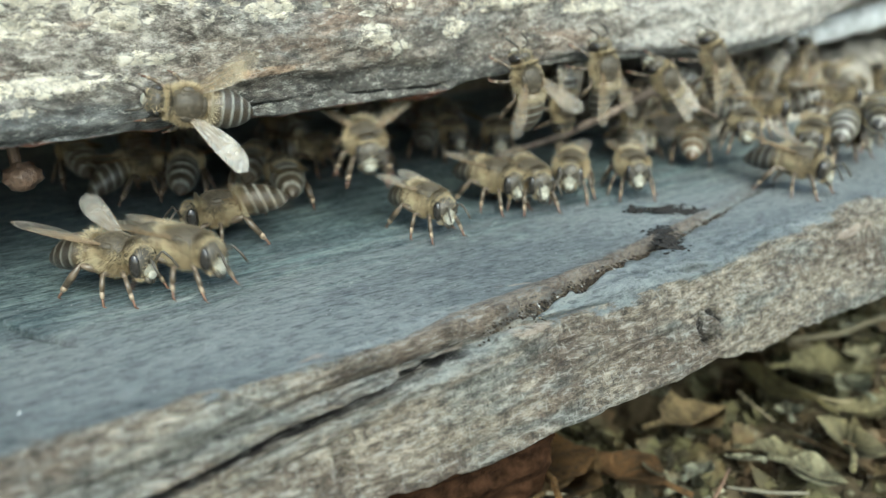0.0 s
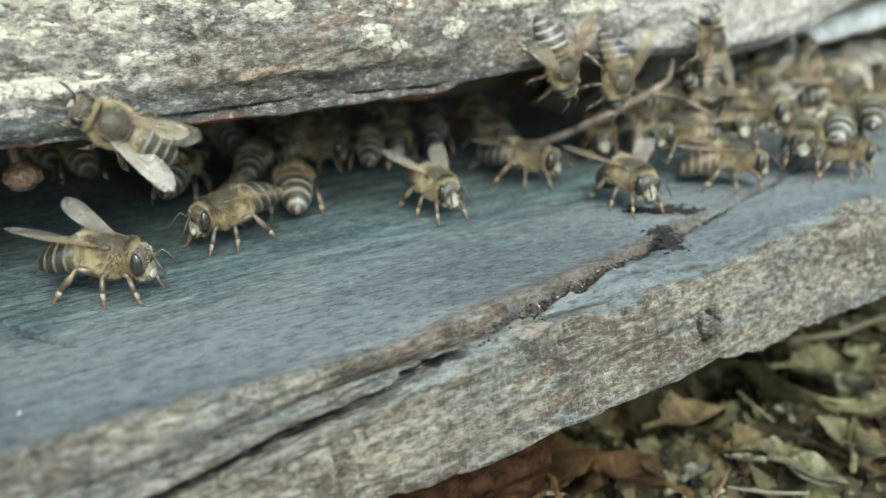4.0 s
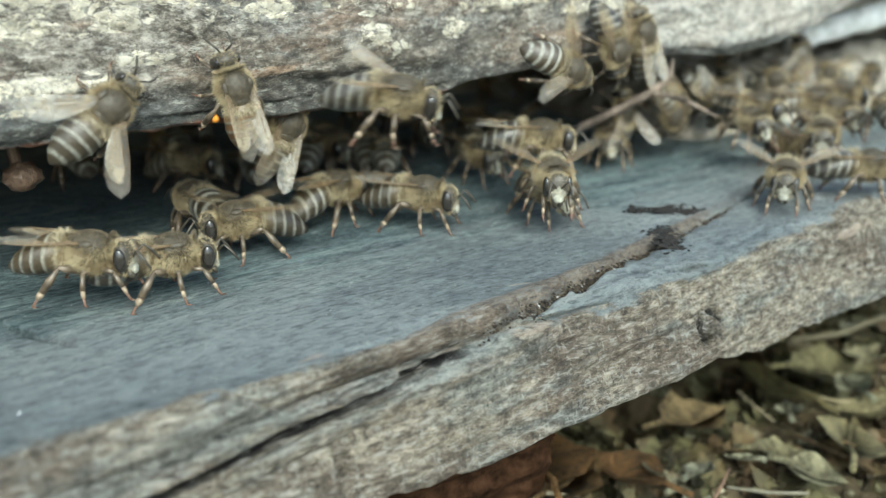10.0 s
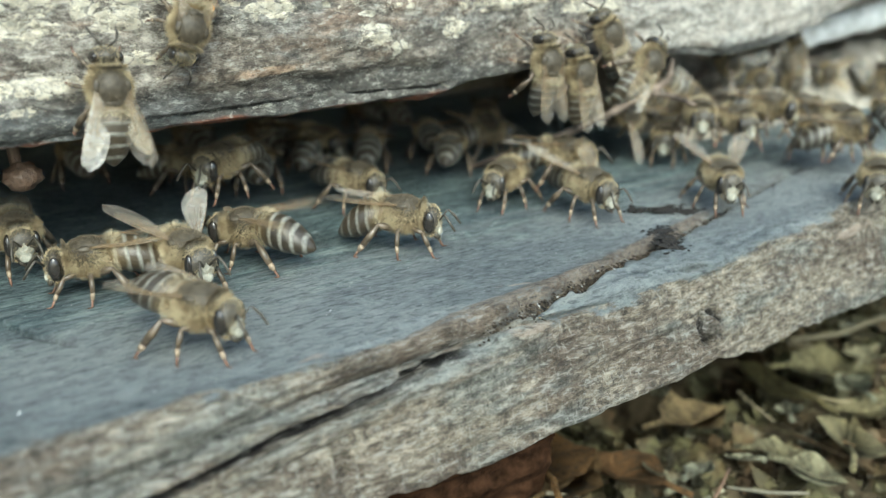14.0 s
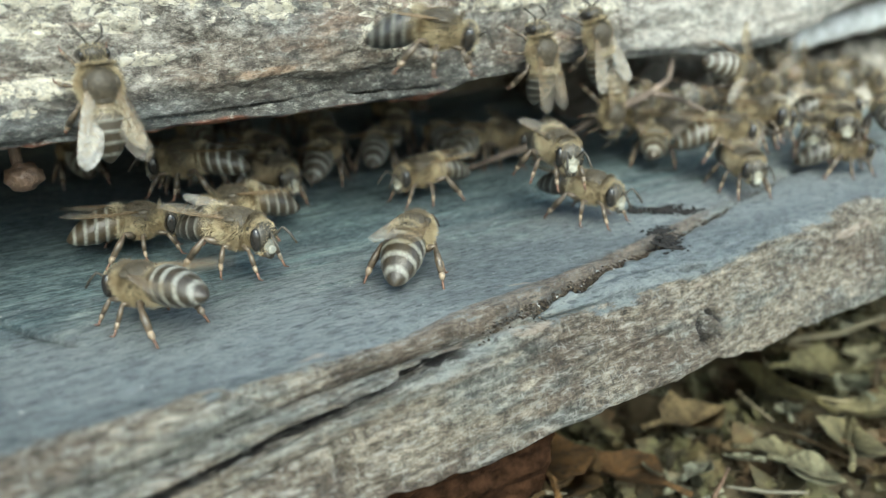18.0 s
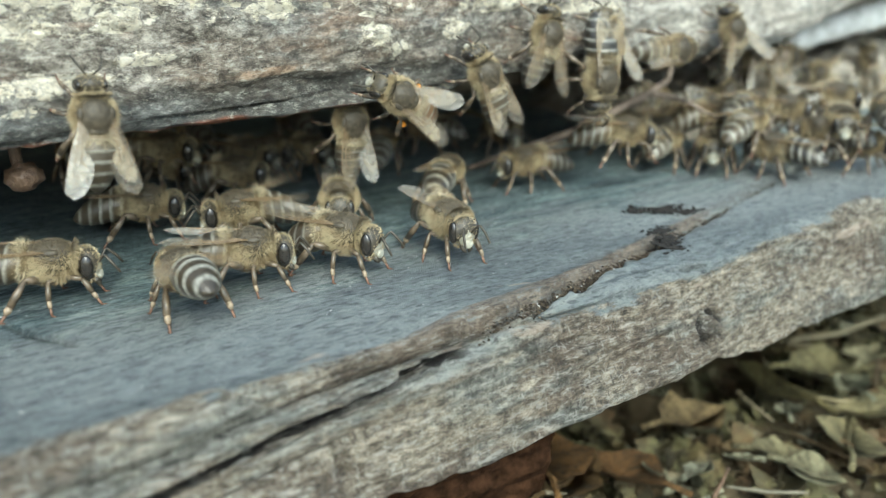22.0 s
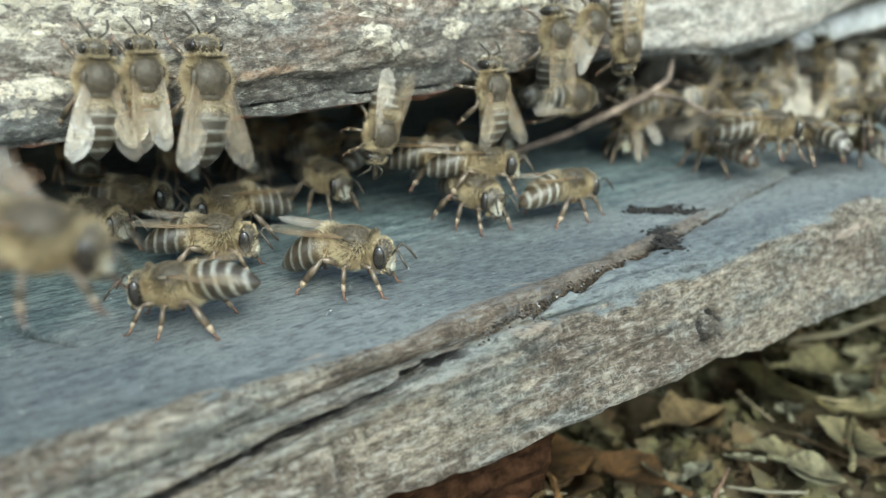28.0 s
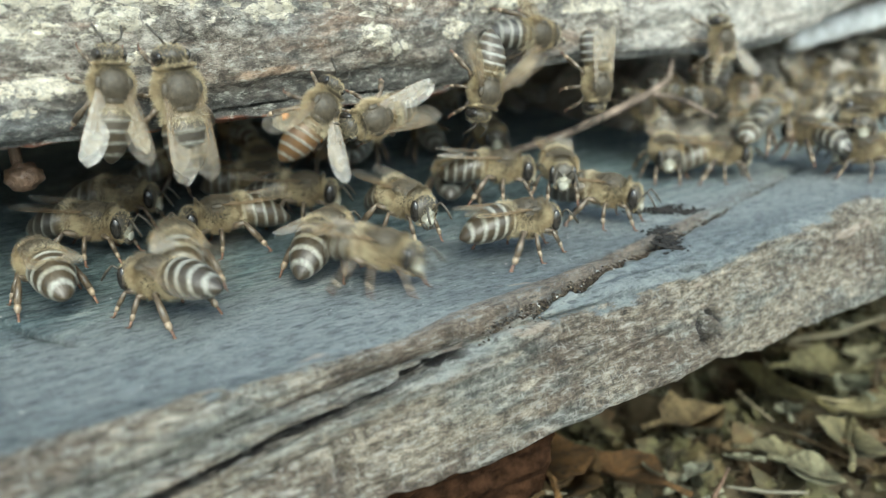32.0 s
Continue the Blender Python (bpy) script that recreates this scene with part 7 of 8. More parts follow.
    (1.14, 4, False, -1, [(0, 94.6, 144, 0, 90, 0), (6.1, 94.6, 144, 0, 90, 0), (6.55, 96.1, 113.1, 2.5, 156, 0), (7, 97.6, 82.1, 5, 221, 0), (10, 103.2, 98.6, 0, 227, 0), (11, 103.9, 95.5, 0, 245, 0), (12, 95.2, 87.9, 6, 278, 0), (13, 99.8, 89.5, 3, 325, 0), (14, 84.4, 89.4, 2, 325, 0), (15, 84.1, 90.8, 1.3, 276, 0), (16, 83.9, 92.1, 0.7, 227, 0), (17, 83.7, 93.5, 0, 179, 0), (17.5, 79, 86.7, 3, 214, 0), (18, 74.4, 79.9, 6, 250, 0), (19, 70.3, 78.7, 0, 213, 0), (20, 66, 79.2, 0, 235, 0), (21, 58, 79.1, 0, 220, 0), (22, 56, 78.6, 0, 263, 0), (23, 56.6, 84.3, 0, 242, 0), (24, 55.4, 83.2, 0, 293, 0), (25, 56.9, 82.7, 0, 306, 0), (28, 66.1, 86.4, 0, 269, 0), (29, 63.1, 83.7, 0, 233, 0), (30, 63.7, 84.9, 0, 239, 0), (31, 68.5, 94.2, 0, 233, 0), (31.33, 68.8, 95.2, 0, 173, 0), (31.67, 69.2, 96.2, 0, 113, 0), (32, 69.6, 97.2, 0, 53, 0)],
     "0f 18f 19s 20s 21f 24f 25u 28f 29u 30u 31s 32f"),
    (1.11, 8, False, -1, [(0, 48.8, 153, 0, 90, 0), (11.1, 48.8, 153, 0, 90, 0), (11.4, 48.8, 133.4, 0, 141, 0), (11.7, 48.8, 113.9, 0, 192, 0), (12, 48.8, 94.3, 0, 243, 0), (13, 53.6, 101.6, 0, 271, 0), (14, 56.5, 101.7, 0, 290, 0), (14.27, 57.4, 119, 0, 345, 0), (14.53, 57.4, 136, 0, 397, 0), (14.8, 57.4, 153, 0, 450, 0), (18.2, 58.2, 153, 0, 450, 0), (18.47, 58.2, 137.4, 2, 503, 0), (18.73, 58.2, 121.9, 4, 555, 0), (19, 58.2, 106.3, 6, 608, 0), (20, 57.3, 104.6, 6, 620, 0), (21, 53.6, 102.7, 6, 609, 0), (22, 49.4, 93.9, 0, 602, 0), (23, 50, 96.6, 0, 602, 0), (24, 49.4, 90.8, 0, 604, 0), (25, 47.6, 96.7, 0, 539, 0), (26.5, 50.5, 100.7, 0, 587, 0), (28, 53.4, 104.7, 0, 635, 0), (29, 53.4, 104.7, 0, 642, 0), (30, 48.8, 100.8, 0, 620, 0), (31, 51.3, 99, 0, 626, 0), (32, 48.2, 101.2, 0, 685, 0)],
     "0f 30f 31s 32f"),
    (1.08, 20, False, 17, [(0, -45, 79.9, 0, -100, 0), (12.1, -45, 79.9, 0, -100, 0), (13, 9.6, 79.9, 0, -100, 0), (14, 22.7, 71, 0, -61, 0), (14.25, 21.4, 75.8, 0, 10, 0), (14.5, 19.4, 79.7, 0, 77, 0), (16.5, 21.7, 79, 0, 99, 0), (17, 20.1, 79, 0, 116, 0), (18, 19.9, 80, 0, 116, 0), (19, 20.4, 81.1, 0, 116, 0), (20, 21.9, 81.9, 0, 94, 0), (21, 24.3, 81.8, 0, 72, 0), (22, 24.5, 81.6, 0, 89, 0), (23, 22.8, 79.4, 0, 116, 0), (24, 22.8, 79.4, 0, 116, 0), (25, 22.7, 79.5, 0, 116, 0), (28, 22.3, 77.9, 0, 142, 0), (29, 21.7, 79.8, 0, 116, 0), (30, 21.8, 80.1, 0, 116, 0), (31, 21.8, 80.1, 0, 116, 0), (32, 21.7, 81.1, 0, 116, 0)],
     "0f 32f"),
    (1.12, 8, False, -1, [(0, 83.5, 149, 0, 90, 0), (12.1, 83.5, 149, 0, 90, 0), (12.4, 81.5, 145, 0, 142, 0), (12.7, 79.5, 141, 0, 194, 0), (13, 77.5, 137, 0, 247, 0), (13.27, 79.5, 141, 0, 194, 0), (13.53, 81.5, 145, 0, 142, 0), (13.8, 83.5, 149, 0, 90, 0), (16.2, 88.1, 149, 0, 90, 0), (16.47, 86.1, 142.9, 0, 139, 0), (16.73, 84.1, 136.7, 0, 188, 0), (17, 82.1, 130.6, 0, 238, 0), (18, 79.9, 129, 0, 238, 0), (18.3, 81.9, 135.7, 0, 189, 0), (18.6, 83.9, 142.3, 0, 139, 0), (18.9, 85.9, 149, 0, 90, 0), (32, 85.9, 149, 0, 90, 0)],
     "0f 32f"),
    (0.98, 8, False, -1, [(0, 133.2, 158, 0, 90, 0), (18.1, 133.2, 158, 0, 90, 0), (18.55, 137.2, 131, 6, 94, 44), (19, 141.2, 104, 12, 99, 88), (20, 142.5, 104, 14, 106, 88), (23, 134.2, 102, 16.9, 106, 88), (23.5, 130, 101.5, 14.3, 50, 88), (24, 125.9, 101, 11.7, -5, 88), (25, 130.7, 101, 11.2, 1, 88), (28, 128.5, 101, 14.4, -23, 88), (29, 128.5, 101, 14.4, -17, 88), (29.5, 122.1, 100, 14.1, 40, 88), (30, 115.7, 99, 13.8, 96, 88), (31, 119.5, 99, 12.5, 96, 88), (31.33, 120.3, 99.3, 11.8, 36, 88), (31.67, 121.1, 99.7, 11, -23, 88), (32, 121.9, 100, 10.2, -83, 88)],
     "0f 18.1f 19v 20v 23s 29s 30f 31v 32f"),
    (1.09, 4, False, -1, [(0, 87.8, 145, 0, 90, 0), (21.1, 87.8, 145, 0, 90, 0), (21.55, 90.3, 115.2, 2.5, 27, 0), (22, 92.8, 85.5, 5, -35, 0), (23, 91.7, 81.7, 0, -99, 0), (23.5, 87, 84, 0, -141, 0), (24, 82.3, 86.4, 0, -183, 0), (25, 72.3, 81, 0, -132, 0), (26.5, 75.4, 81.4, 0, -68, 0), (28, 78.5, 81.7, 0, -4, 0), (28.5, 78.3, 82.7, 0, -53, 0), (29, 76.2, 82, 0, -64, 0), (30, 77.1, 78.6, 0, -98, 0), (31, 79.1, 83.5, 0, -68, 0), (32, 76.5, 82, 3, -124, 0)],
     "0f 23f 24u 25s 28f 32f"),
    (1, -4, False, -1, [(0, 139.9, 154, 0, 90, 0), (22.1, 139.9, 154, 0, 90, 0), (22.55, 140.9, 128.5, 5, 42, 44), (23, 141.9, 103, 10, -5, 88), (24, 151, 103, 9.1, -17, 88), (25, 169.9, 105, 8.3, -5, 88), (26.5, 169.8, 106, 10.8, 48, 88), (28, 169.7, 107, 13.4, 102, 88), (29, 163.7, 107, 13.2, 101, 88), (30, 163.7, 107, 13.2, 101, 88), (31, 163.7, 107, 13.2, 101, 88), (31.5, 163.2, 106, 8.8, 48, 88), (32, 162.8, 105, 4.3, -6, 88)],
     "0f 32f"),
    (1.15, 0, False, -1, [(0, 27.7, 141, 0, 90, 0), (31.1, 27.7, 141, 0, 90, 0), (32, 26.7, 89.7, 0, 75, 0)],
     "0f 32f"),
    (1.09, 8, False, -1, [(0, 49.6, 150, 0, 90, 0), (31.1, 49.6, 150, 0, 90, 0), (31.4, 48.3, 125.1, 0, 147, 0), (31.7, 47, 100.2, 0, 203, 0), (31.85, 45.7, 87.4, 0, 252.5, 0), (32, 44.4, 74.6, 0, 302, 0)],
     "0f 32f"),
    (1.1, -8, False, -1, [(0, 51.9, 92, 8, -110, 12), (0.2, 47.3, 80, 12, -110, 12), (1.1, -70, 84, 0, -110, 0), (32, -70, 84, 0, -110, 0)],
     "0s 0.2s 1.1f 32f"),
    (1.08, 4, False, -1, [(0, -70, 82, 0, -35, 0), (0.9, -70, 82, 0, -35, 0), (1.8, 50.8, 72, 22.7, -35, 12), (2, 62.3, 76, 18.7, -35, 12), (2.2, 73.8, 72, 22.7, -35, 12), (3.1, 270, 84, 0, -35, 0), (32, 270, 84, 0, -35, 0)],
     "0f 0.9f 1.8s 2s 2.2s 3.1f 32f"),
    (1.07, 4, False, -1, [(0, -70, 82, 0, -35, 0), (8.9, -70, 82, 0, -35, 0), (9.8, 35.7, 72, 20.4, -35, 12), (10, 47.1, 76, 16.4, -35, 12), (10.2, 58.6, 72, 20.4, -35, 12), (11.1, 270, 84, 0, -35, 0), (32, 270, 84, 0, -35, 0)],
     "0f 8.9f 9.8s 10s 10.2s 11.1f 32f"),
    (1.07, -4, False, -1, [(0, -70, 82, 0, -35, 0), (16.9, -70, 82, 0, -35, 0), (17.8, 43.5, 76, 26.5, -35, 12), (18, 54.9, 80, 22.5, -35, 12), (18.2, 66.4, 76, 26.5, -35, 12), (19.1, 270, 84, 0, -35, 0), (32, 270, 84, 0, -35, 0)],
     "0f 16.9f 17.8s 18s 18.2s 19.1f 32f"),
    (1.13, 4, False, -1, [(0, -70, 82, 0, -35, 0), (26.9, -70, 82, 0, -35, 0), (27.8, -3, 56, 17, -35, 12), (28, 8.5, 60, 13, -35, 12), (28.2, 19.9, 56, 17, -35, 12), (29.1, 270, 84, 0, -35, 0), (32, 270, 84, 0, -35, 0)],
     "0f 26.9f 27.8s 28s 28.2s 29.1f 32f"),
    (1.1, -8, False, -1, [(0, -70, 82, 0, 11, 0), (29.9, -70, 82, 0, 11, 0), (30.8, 27.2, 80, 16.4, 11, 12), (31, 41, 88, 12.4, 11, 12), (31.2, 54.7, 80, 16.4, 11, 12), (32, 270, 84, 0, 11, 0)],
     "0f 29.9f 30.8s 31s 31.2s 32f"),
    (0.99, -4, False, -1, [(0, 135.3, 103, 9, 50, 88), (1.76, 136.9, 103, 8.2, 74, 88), (4.13, 136.9, 103, 8.2, 74, 88), (7.04, 131.9, 103, 10, 53, 88), (10.15, 132.3, 103, 9.8, 90, 88), (12.24, 138.1, 103, 8.9, 126, 88), (13.6, 138.1, 103, 8.9, 126, 88), (15.78, 138.7, 103, 9.6, 150, 88), (19.09, 132.8, 103, 9.6, 123, 88), (22.22, 132.8, 103, 9.6, 123, 88), (23.82, 132.8, 103, 9.6, 123, 88), (25.45, 132.8, 103, 9.6, 123, 88), (27.5, 134.9, 103, 8.2, 90, 88), (29.43, 134.9, 103, 8.2, 90, 88), (31.92, 136.7, 103, 9.7, 67, 88), (32, 136.7, 103, 9.7, 67, 88)],
     "0f 11.8f 32f"),
    (1.09, 4, False, -1, [(0, 121.9, 83.4, 6, -35, 0), (1.76, 121.9, 83.4, 6, -35, 0), (5.05, 121.2, 83.3, 6, -82, 0), (7.08, 121.2, 83.3, 6, -82, 0), (9.28, 121.2, 83.3, 6, -82, 0), (11.85, 121.2, 83.3, 6, -82, 0), (13.31, 123.3, 82.8, 6, -76, 0), (14.89, 122.2, 82.8, 6, -36, 0), (16.47, 121.1, 82.9, 6, 4, 0), (17.48, 119.6, 81.9, 6, -36, 0), (18.48, 118.1, 80.9, 6, -76, 0), (19.64, 120.3, 83.2, 6, -36, 0), (20.81, 122.5, 85.5, 6, 4, 0), (22.21, 122.5, 85.5, 6, 6, 0), (24.09, 122.5, 85.5, 6, 6, 0), (26.67, 122.5, 85.5, 6, 6, 0), (28.55, 126, 85.2, 6, 17, 0), (31.78, 124, 83.7, 6, -50, 0), (32, 122.4, 81.5, 6, 19, 0)],
     "0v 14.7f 32f"),
    (0.99, -4, False, -1, [(0, 156, 105, 8.4, -131, 88), (2.44, 159.4, 105, 8.3, -168, 88), (4.46, 155.1, 105, 9.2, -116, 88), (7.03, 156.4, 105, 7.4, -83, 88), (8.93, 155.9, 105, 7.6, -146, 88), (11.93, 153.5, 105, 7.8, -87, 88), (13.53, 156.1, 105, 8.3, -86, 88), (14.87, 156.1, 105, 8.3, -86, 88), (16.85, 152, 105, 9.2, -77, 88), (19.52, 152, 105, 9.2, -77, 88), (21.3, 152, 105, 9.2, -77, 88), (24.08, 152, 105, 9.2, -77, 88), (26.03, 159, 105, 8.2, -43, 88), (27.94, 154.2, 105, 8.6, -31, 88), (29.93, 154.9, 105, 7.6, -37, 88), (32, 159.1, 105, 8.2, -48, 88)],
     "0v 12.1f 32f"),
    (0.96, -8, False, -1, [(0, 170.8, 107, 9.2, 175, 88), (3.04, 170.8, 107, 9.2, 175, 88), (5.29, 170.8, 107, 9.2, 175, 88), (8.07, 170.8, 107, 9.2, 175, 88), (9.65, 170.8, 107, 9.2, 175, 88), (12.13, 170.8, 107, 9.2, 175, 88), (14.26, 170.8, 107, 9.2, 175, 88), (17.16, 170.8, 107, 9.2, 175, 88), (19.94, 167.6, 107, 9.6, 184, 88), (21.63, 167.6, 107, 9.6, 184, 88), (24.21, 170.4, 107, 9.8, 159, 88), (25.71, 167.7, 107, 10.1, 122, 88), (27.93, 171.9, 107, 8.9, 80, 88), (31.12, 169.8, 107, 9.7, 63, 88), (32, 169.8, 107, 9.7, 63, 88)],
     "0v 15.7v 32f"),
    (0.96, 8, False, -1, [(0, 183.6, 107, 5.6, -5, 88), (1.85, 188.1, 107, 5.7, -13, 88), (3.33, 184.3, 107, 5.5, -15, 88), (4.88, 183.2, 107, 6.3, -36, 88), (6.28, 183.2, 107, 6.3, -36, 88), (8.93, 182.2, 107, 4.8, -34, 88), (10.85, 182.2, 107, 4.8, -34, 88), (13.29, 188.6, 107, 5.2, -35, 88), (16.05, 187, 107, 6.1, -28, 88), (18.88, 180.8, 107, 6.9, -4, 88), (20.76, 180.8, 107, 6.9, -4, 88), (22.27, 185.6, 107, 4.4, -18, 88), (23.56, 182.5, 107, 5.8, -15, 88), (25.3, 179, 107, 6.1, 4, 88), (28.08, 183.9, 107, 4.5, 5, 88), (31.18, 183.9, 107, 4.5, 5, 88), (32, 179.8, 107, 6.5, 22, 88)],
     "0v 13.9f 32f"),
    (1.13, 0, False, -1, [(0, 137.7, 72.3, 6, 29, 0), (1.97, 137.7, 72.3, 6, 29, 0), (4.96, 135.6, 73.2, 6, 33, 0), (6.39, 135.6, 73.2, 6, 33, 0), (8.01, 137.9, 71.1, 6, 36, 0), (11.31, 137.9, 71.1, 6, 36, 0), (14.4, 137.9, 71.1, 6, 36, 0), (16.65, 137.9, 71.1, 6, 36, 0), (19.43, 137.9, 71.1, 6, 36, 0), (21.65, 137.9, 71.1, 6, 36, 0), (23.52, 137.9, 71.2, 6, 41, 0), (24.64, 136.4, 71.7, 6, 81, 0), (25.76, 134.9, 72.1, 6, 121, 0), (27.43, 136, 72.2, 6, 81, 0), (29.1, 137.1, 72.3, 6, 41, 0), (30.51, 138.7, 73.9, 6, 81, 0), (31.91, 140.3, 75.5, 6, 121, 0), (32, 137.1, 73.8, 6, 139, 0)],
     "0f 14.7f 32f"),
    (1.13, -4, False, -1, [(0, 134.2, 75.7, 4, 26, 0), (2.62, 134.2, 75.7, 4, 26, 0), (5.39, 130.2, 74.2, 4, 14, 0), (6.66, 131.1, 75.1, 4, -26, 0), (7.93, 132.1, 75.9, 4, -66, 0), (9.37, 136.4, 78.9, 4, -104, 0), (12.2, 136.4, 78.9, 4, -104, 0), (13.7, 132.8, 75.6, 4, -107, 0), (16.96, 131.2, 75.8, 4, -140, 0), (19.55, 135.1, 74.5, 4, -136, 0), (21.33, 131.4, 75.1, 4, -134, 0), (22.83, 131.9, 74.9, 4, -145, 0), (25.59, 131.9, 74.9, 4, -145, 0), (26.98, 131.9, 74.9, 4, -145, 0), (28.38, 136.7, 76.7, 4, -131, 0), (30.64, 139.1, 77.3, 4, -79, 0), (31.96, 134.2, 73.8, 4, -135, 0), (32, 134.2, 73.8, 4, -135, 0)],
     "0s 14.6f 32f"),
    (1.14, 4, False, -1, [(0, 126.4, 76.5, 2, -153, 0), (2.57, 126.7, 77.9, 2, -150, 0), (4.54, 123, 75.8, 2, -147, 0), (7.51, 127.4, 75.6, 2, -147, 0), (9.97, 127.4, 75.6, 2, -147, 0), (12.04, 127, 78.9, 2, -155, 0), (15.2, 130.9, 78.2, 2, -157, 0), (18.36, 130.9, 78.2, 2, -157, 0), (20.5, 127.5, 79, 2, -179, 0), (21.51, 128.8, 78.1, 2, -219, 0), (22.52, 130.1, 77.2, 2, -259, 0), (24.33, 127.6, 78.2, 2, -281, 0), (25.6, 127.6, 78.2, 2, -281, 0), (27.62, 127.6, 78.2, 2, -281, 0), (30.33, 127.6, 78.2, 2, -281, 0), (32, 127.6, 78.2, 2, -281, 0)],
     "0f 14.3v 32f"),
    (0.99, 8, False, -1, [(0, 121.2, 100, 9.8, -48, 88), (2.2, 124.4, 100, 10.3, -30, 88), (4.66, 124.4, 100, 10.3, -30, 88), (7.22, 124.4, 100, 10.3, -30, 88), (9.98, 124.4, 100, 10.3, -30, 88), (11.58, 118.4, 100, 9.2, -33, 88), (14.49, 119.1, 100, 10.8, -25, 88), (17.29, 120.9, 100, 9.9, -14, 88), (18.86, 123.5, 100, 9, -10, 88), (22.13, 123.5, 100, 9, -10, 88), (23.85, 123.5, 100, 9, -10, 88), (25.25, 122.4, 100, 9.4, -10, 88), (28.17, 123.4, 100, 9.7, -1, 88), (31.3, 123.4, 100, 9.7, -1, 88), (32, 123.4, 100, 9.7, -1, 88)],
     "0s 9.5f 32f"),
    (0.99, 4, False, -1, [(0, 113.9, 100, 10.1, -6, 88), (3.24, 113.9, 100, 10.1, -6, 88), (4.63, 113.9, 100, 10.1, -6, 88), (6.19, 115.4, 100, 9.7, -10, 88), (8.17, 115.6, 100, 9.9, -34, 88), (9.4, 115.6, 100, 9.9, -34, 88), (12.12, 115.6, 100, 9.9, -34, 88), (15.51, 111.6, 100, 10.3, -15, 88), (17.29, 111.6, 100, 10.2, -17, 88), (20.03, 111.6, 100, 10.2, -17, 88), (23.36, 111.6, 100, 10.2, -17, 88), (25.16, 112.3, 100, 9.9, 2, 88), (28.31, 112.3, 100, 9.9, 2, 88), (29.66, 112.3, 100, 9.9, 2, 88), (31.7, 112.3, 100, 9.9, 2, 88), (32, 116.6, 100, 10.4, -28, 88)],
     "0f 14.5f 32f"),
    (0.98, -4, False, -1, [(0, 144.3, 104, 9.6, -131, 88), (1.3, 141.3, 104, 9.3, -121, 88), (3.21, 141.4, 104, 9.9, -146, 88), (4.49, 145.9, 104, 10.4, -178, 88), (7.82, 145.9, 104, 10.4, -178, 88), (9.98, 147.6, 104, 10.3, -177, 88), (11.45, 143, 104, 10.4, -168, 88), (13.01, 143, 104, 10.4, -168, 88), (14.8, 143, 104, 10.4, -168, 88), (17.39, 146.3, 104, 9.6, -173, 88), (19.32, 142.2, 104, 9.6, -194, 88), (20.63, 142.2, 104, 9.6, -194, 88), (22.18, 144, 104, 10.6, -218, 88), (25.25, 144, 104, 10.6, -218, 88), (26.91, 147.4, 104, 9.8, -203, 88), (28.89, 142, 104, 9.2, -218, 88), (31.22, 142, 104, 9.2, -218, 88), (32, 146.8, 104, 8.8, -206, 88)],
     "0f 12.9s 32f"),
    (1.1, 0, False, -1, [(0, 116.6, 82.4, 4, -137, 0), (1.51, 116.6, 82.4, 4, -137, 0), (3.79, 118.3, 85.2, 4, -129, 0), (6.97, 118.8, 82.6, 4, -113, 0), (10.07, 118.8, 82.6, 4, -113, 0), (13.03, 114.9, 83.4, 4, -90, 0), (14.64, 119.3, 85.3, 4, -125, 0), (15.66, 118.6, 83.8, 4, -85, 0), (16.68, 117.9, 82.4, 4, -45, 0), (19.68, 117.9, 82.4, 4, 12, 0), (22.4, 117.9, 82.4, 4, 12, 0), (24.78, 117.9, 82.4, 4, 12, 0), (26.78, 117, 81.9, 4, -53, 0), (28.15, 115.6, 82.3, 4, 16, 0), (30.92, 119.6, 82.5, 4, 26, 0), (32, 119.6, 82.5, 4, 26, 0)],
     "0v 15.2f 32f"),
    (0.98, -8, False, -1, [(0, 195.8, 108, 5.7, 105, 88), (2.34, 195.8, 108, 5.7, 105, 88), (4.06, 195.8, 108, 5.7, 105, 88), (6.46, 190.4, 108, 6.4, 45, 88), (9.1, 190.4, 108, 6.4, 45, 88), (12.3, 190.4, 108, 6.4, 45, 88), (14.35, 197.9, 108, 5.4, 85, 88), (16.37, 197.9, 108, 5.4, 85, 88), (18.04, 193.4, 108, 5.6, 140, 88), (19.61, 193.4, 108, 5.6, 140, 88), (22.49, 191.2, 108, 5.9, 161, 88), (25.63, 191.2, 108, 5.9, 161, 88), (27.74, 196.5, 108, 4.7, 150, 88), (29.56, 196.5, 108, 4.7, 150, 88), (32, 190.5, 108, 7, 153, 88)],
     "0f 11.5v 32f"),
    (1.09, 8, False, -1, [(0, 83.5, 123.5, 0, 49, 0), (1.43, 83.5, 123.5, 0, 49, 0), (3.35, 87, 125, 0, 49, 0), (4.71, 84, 124.4, 0, 58, 0), (7.88, 84, 124.4, 0, 58, 0), (10.83, 84, 124.4, 0, 58, 0), (12.04, 84, 124.4, 0, 58, 0), (13.48, 81.8, 122, 0, 60, 0), (15.65, 86.1, 125.1, 0, 74, 0), (18.06, 83.1, 120, 0, 67, 0), (21.05, 84.5, 126.4, 0, 120, 0), (24.42, 84.5, 126.4, 0, 120, 0), (26.17, 84.5, 126.4, 0, 120, 0), (28.39, 83, 119.1, 0, 68, 0), (29.6, 81.8, 122.2, 0, 69, 0), (32, 81.8, 122.2, 0, 69, 0)],
     "0f 8.9s 32f"),
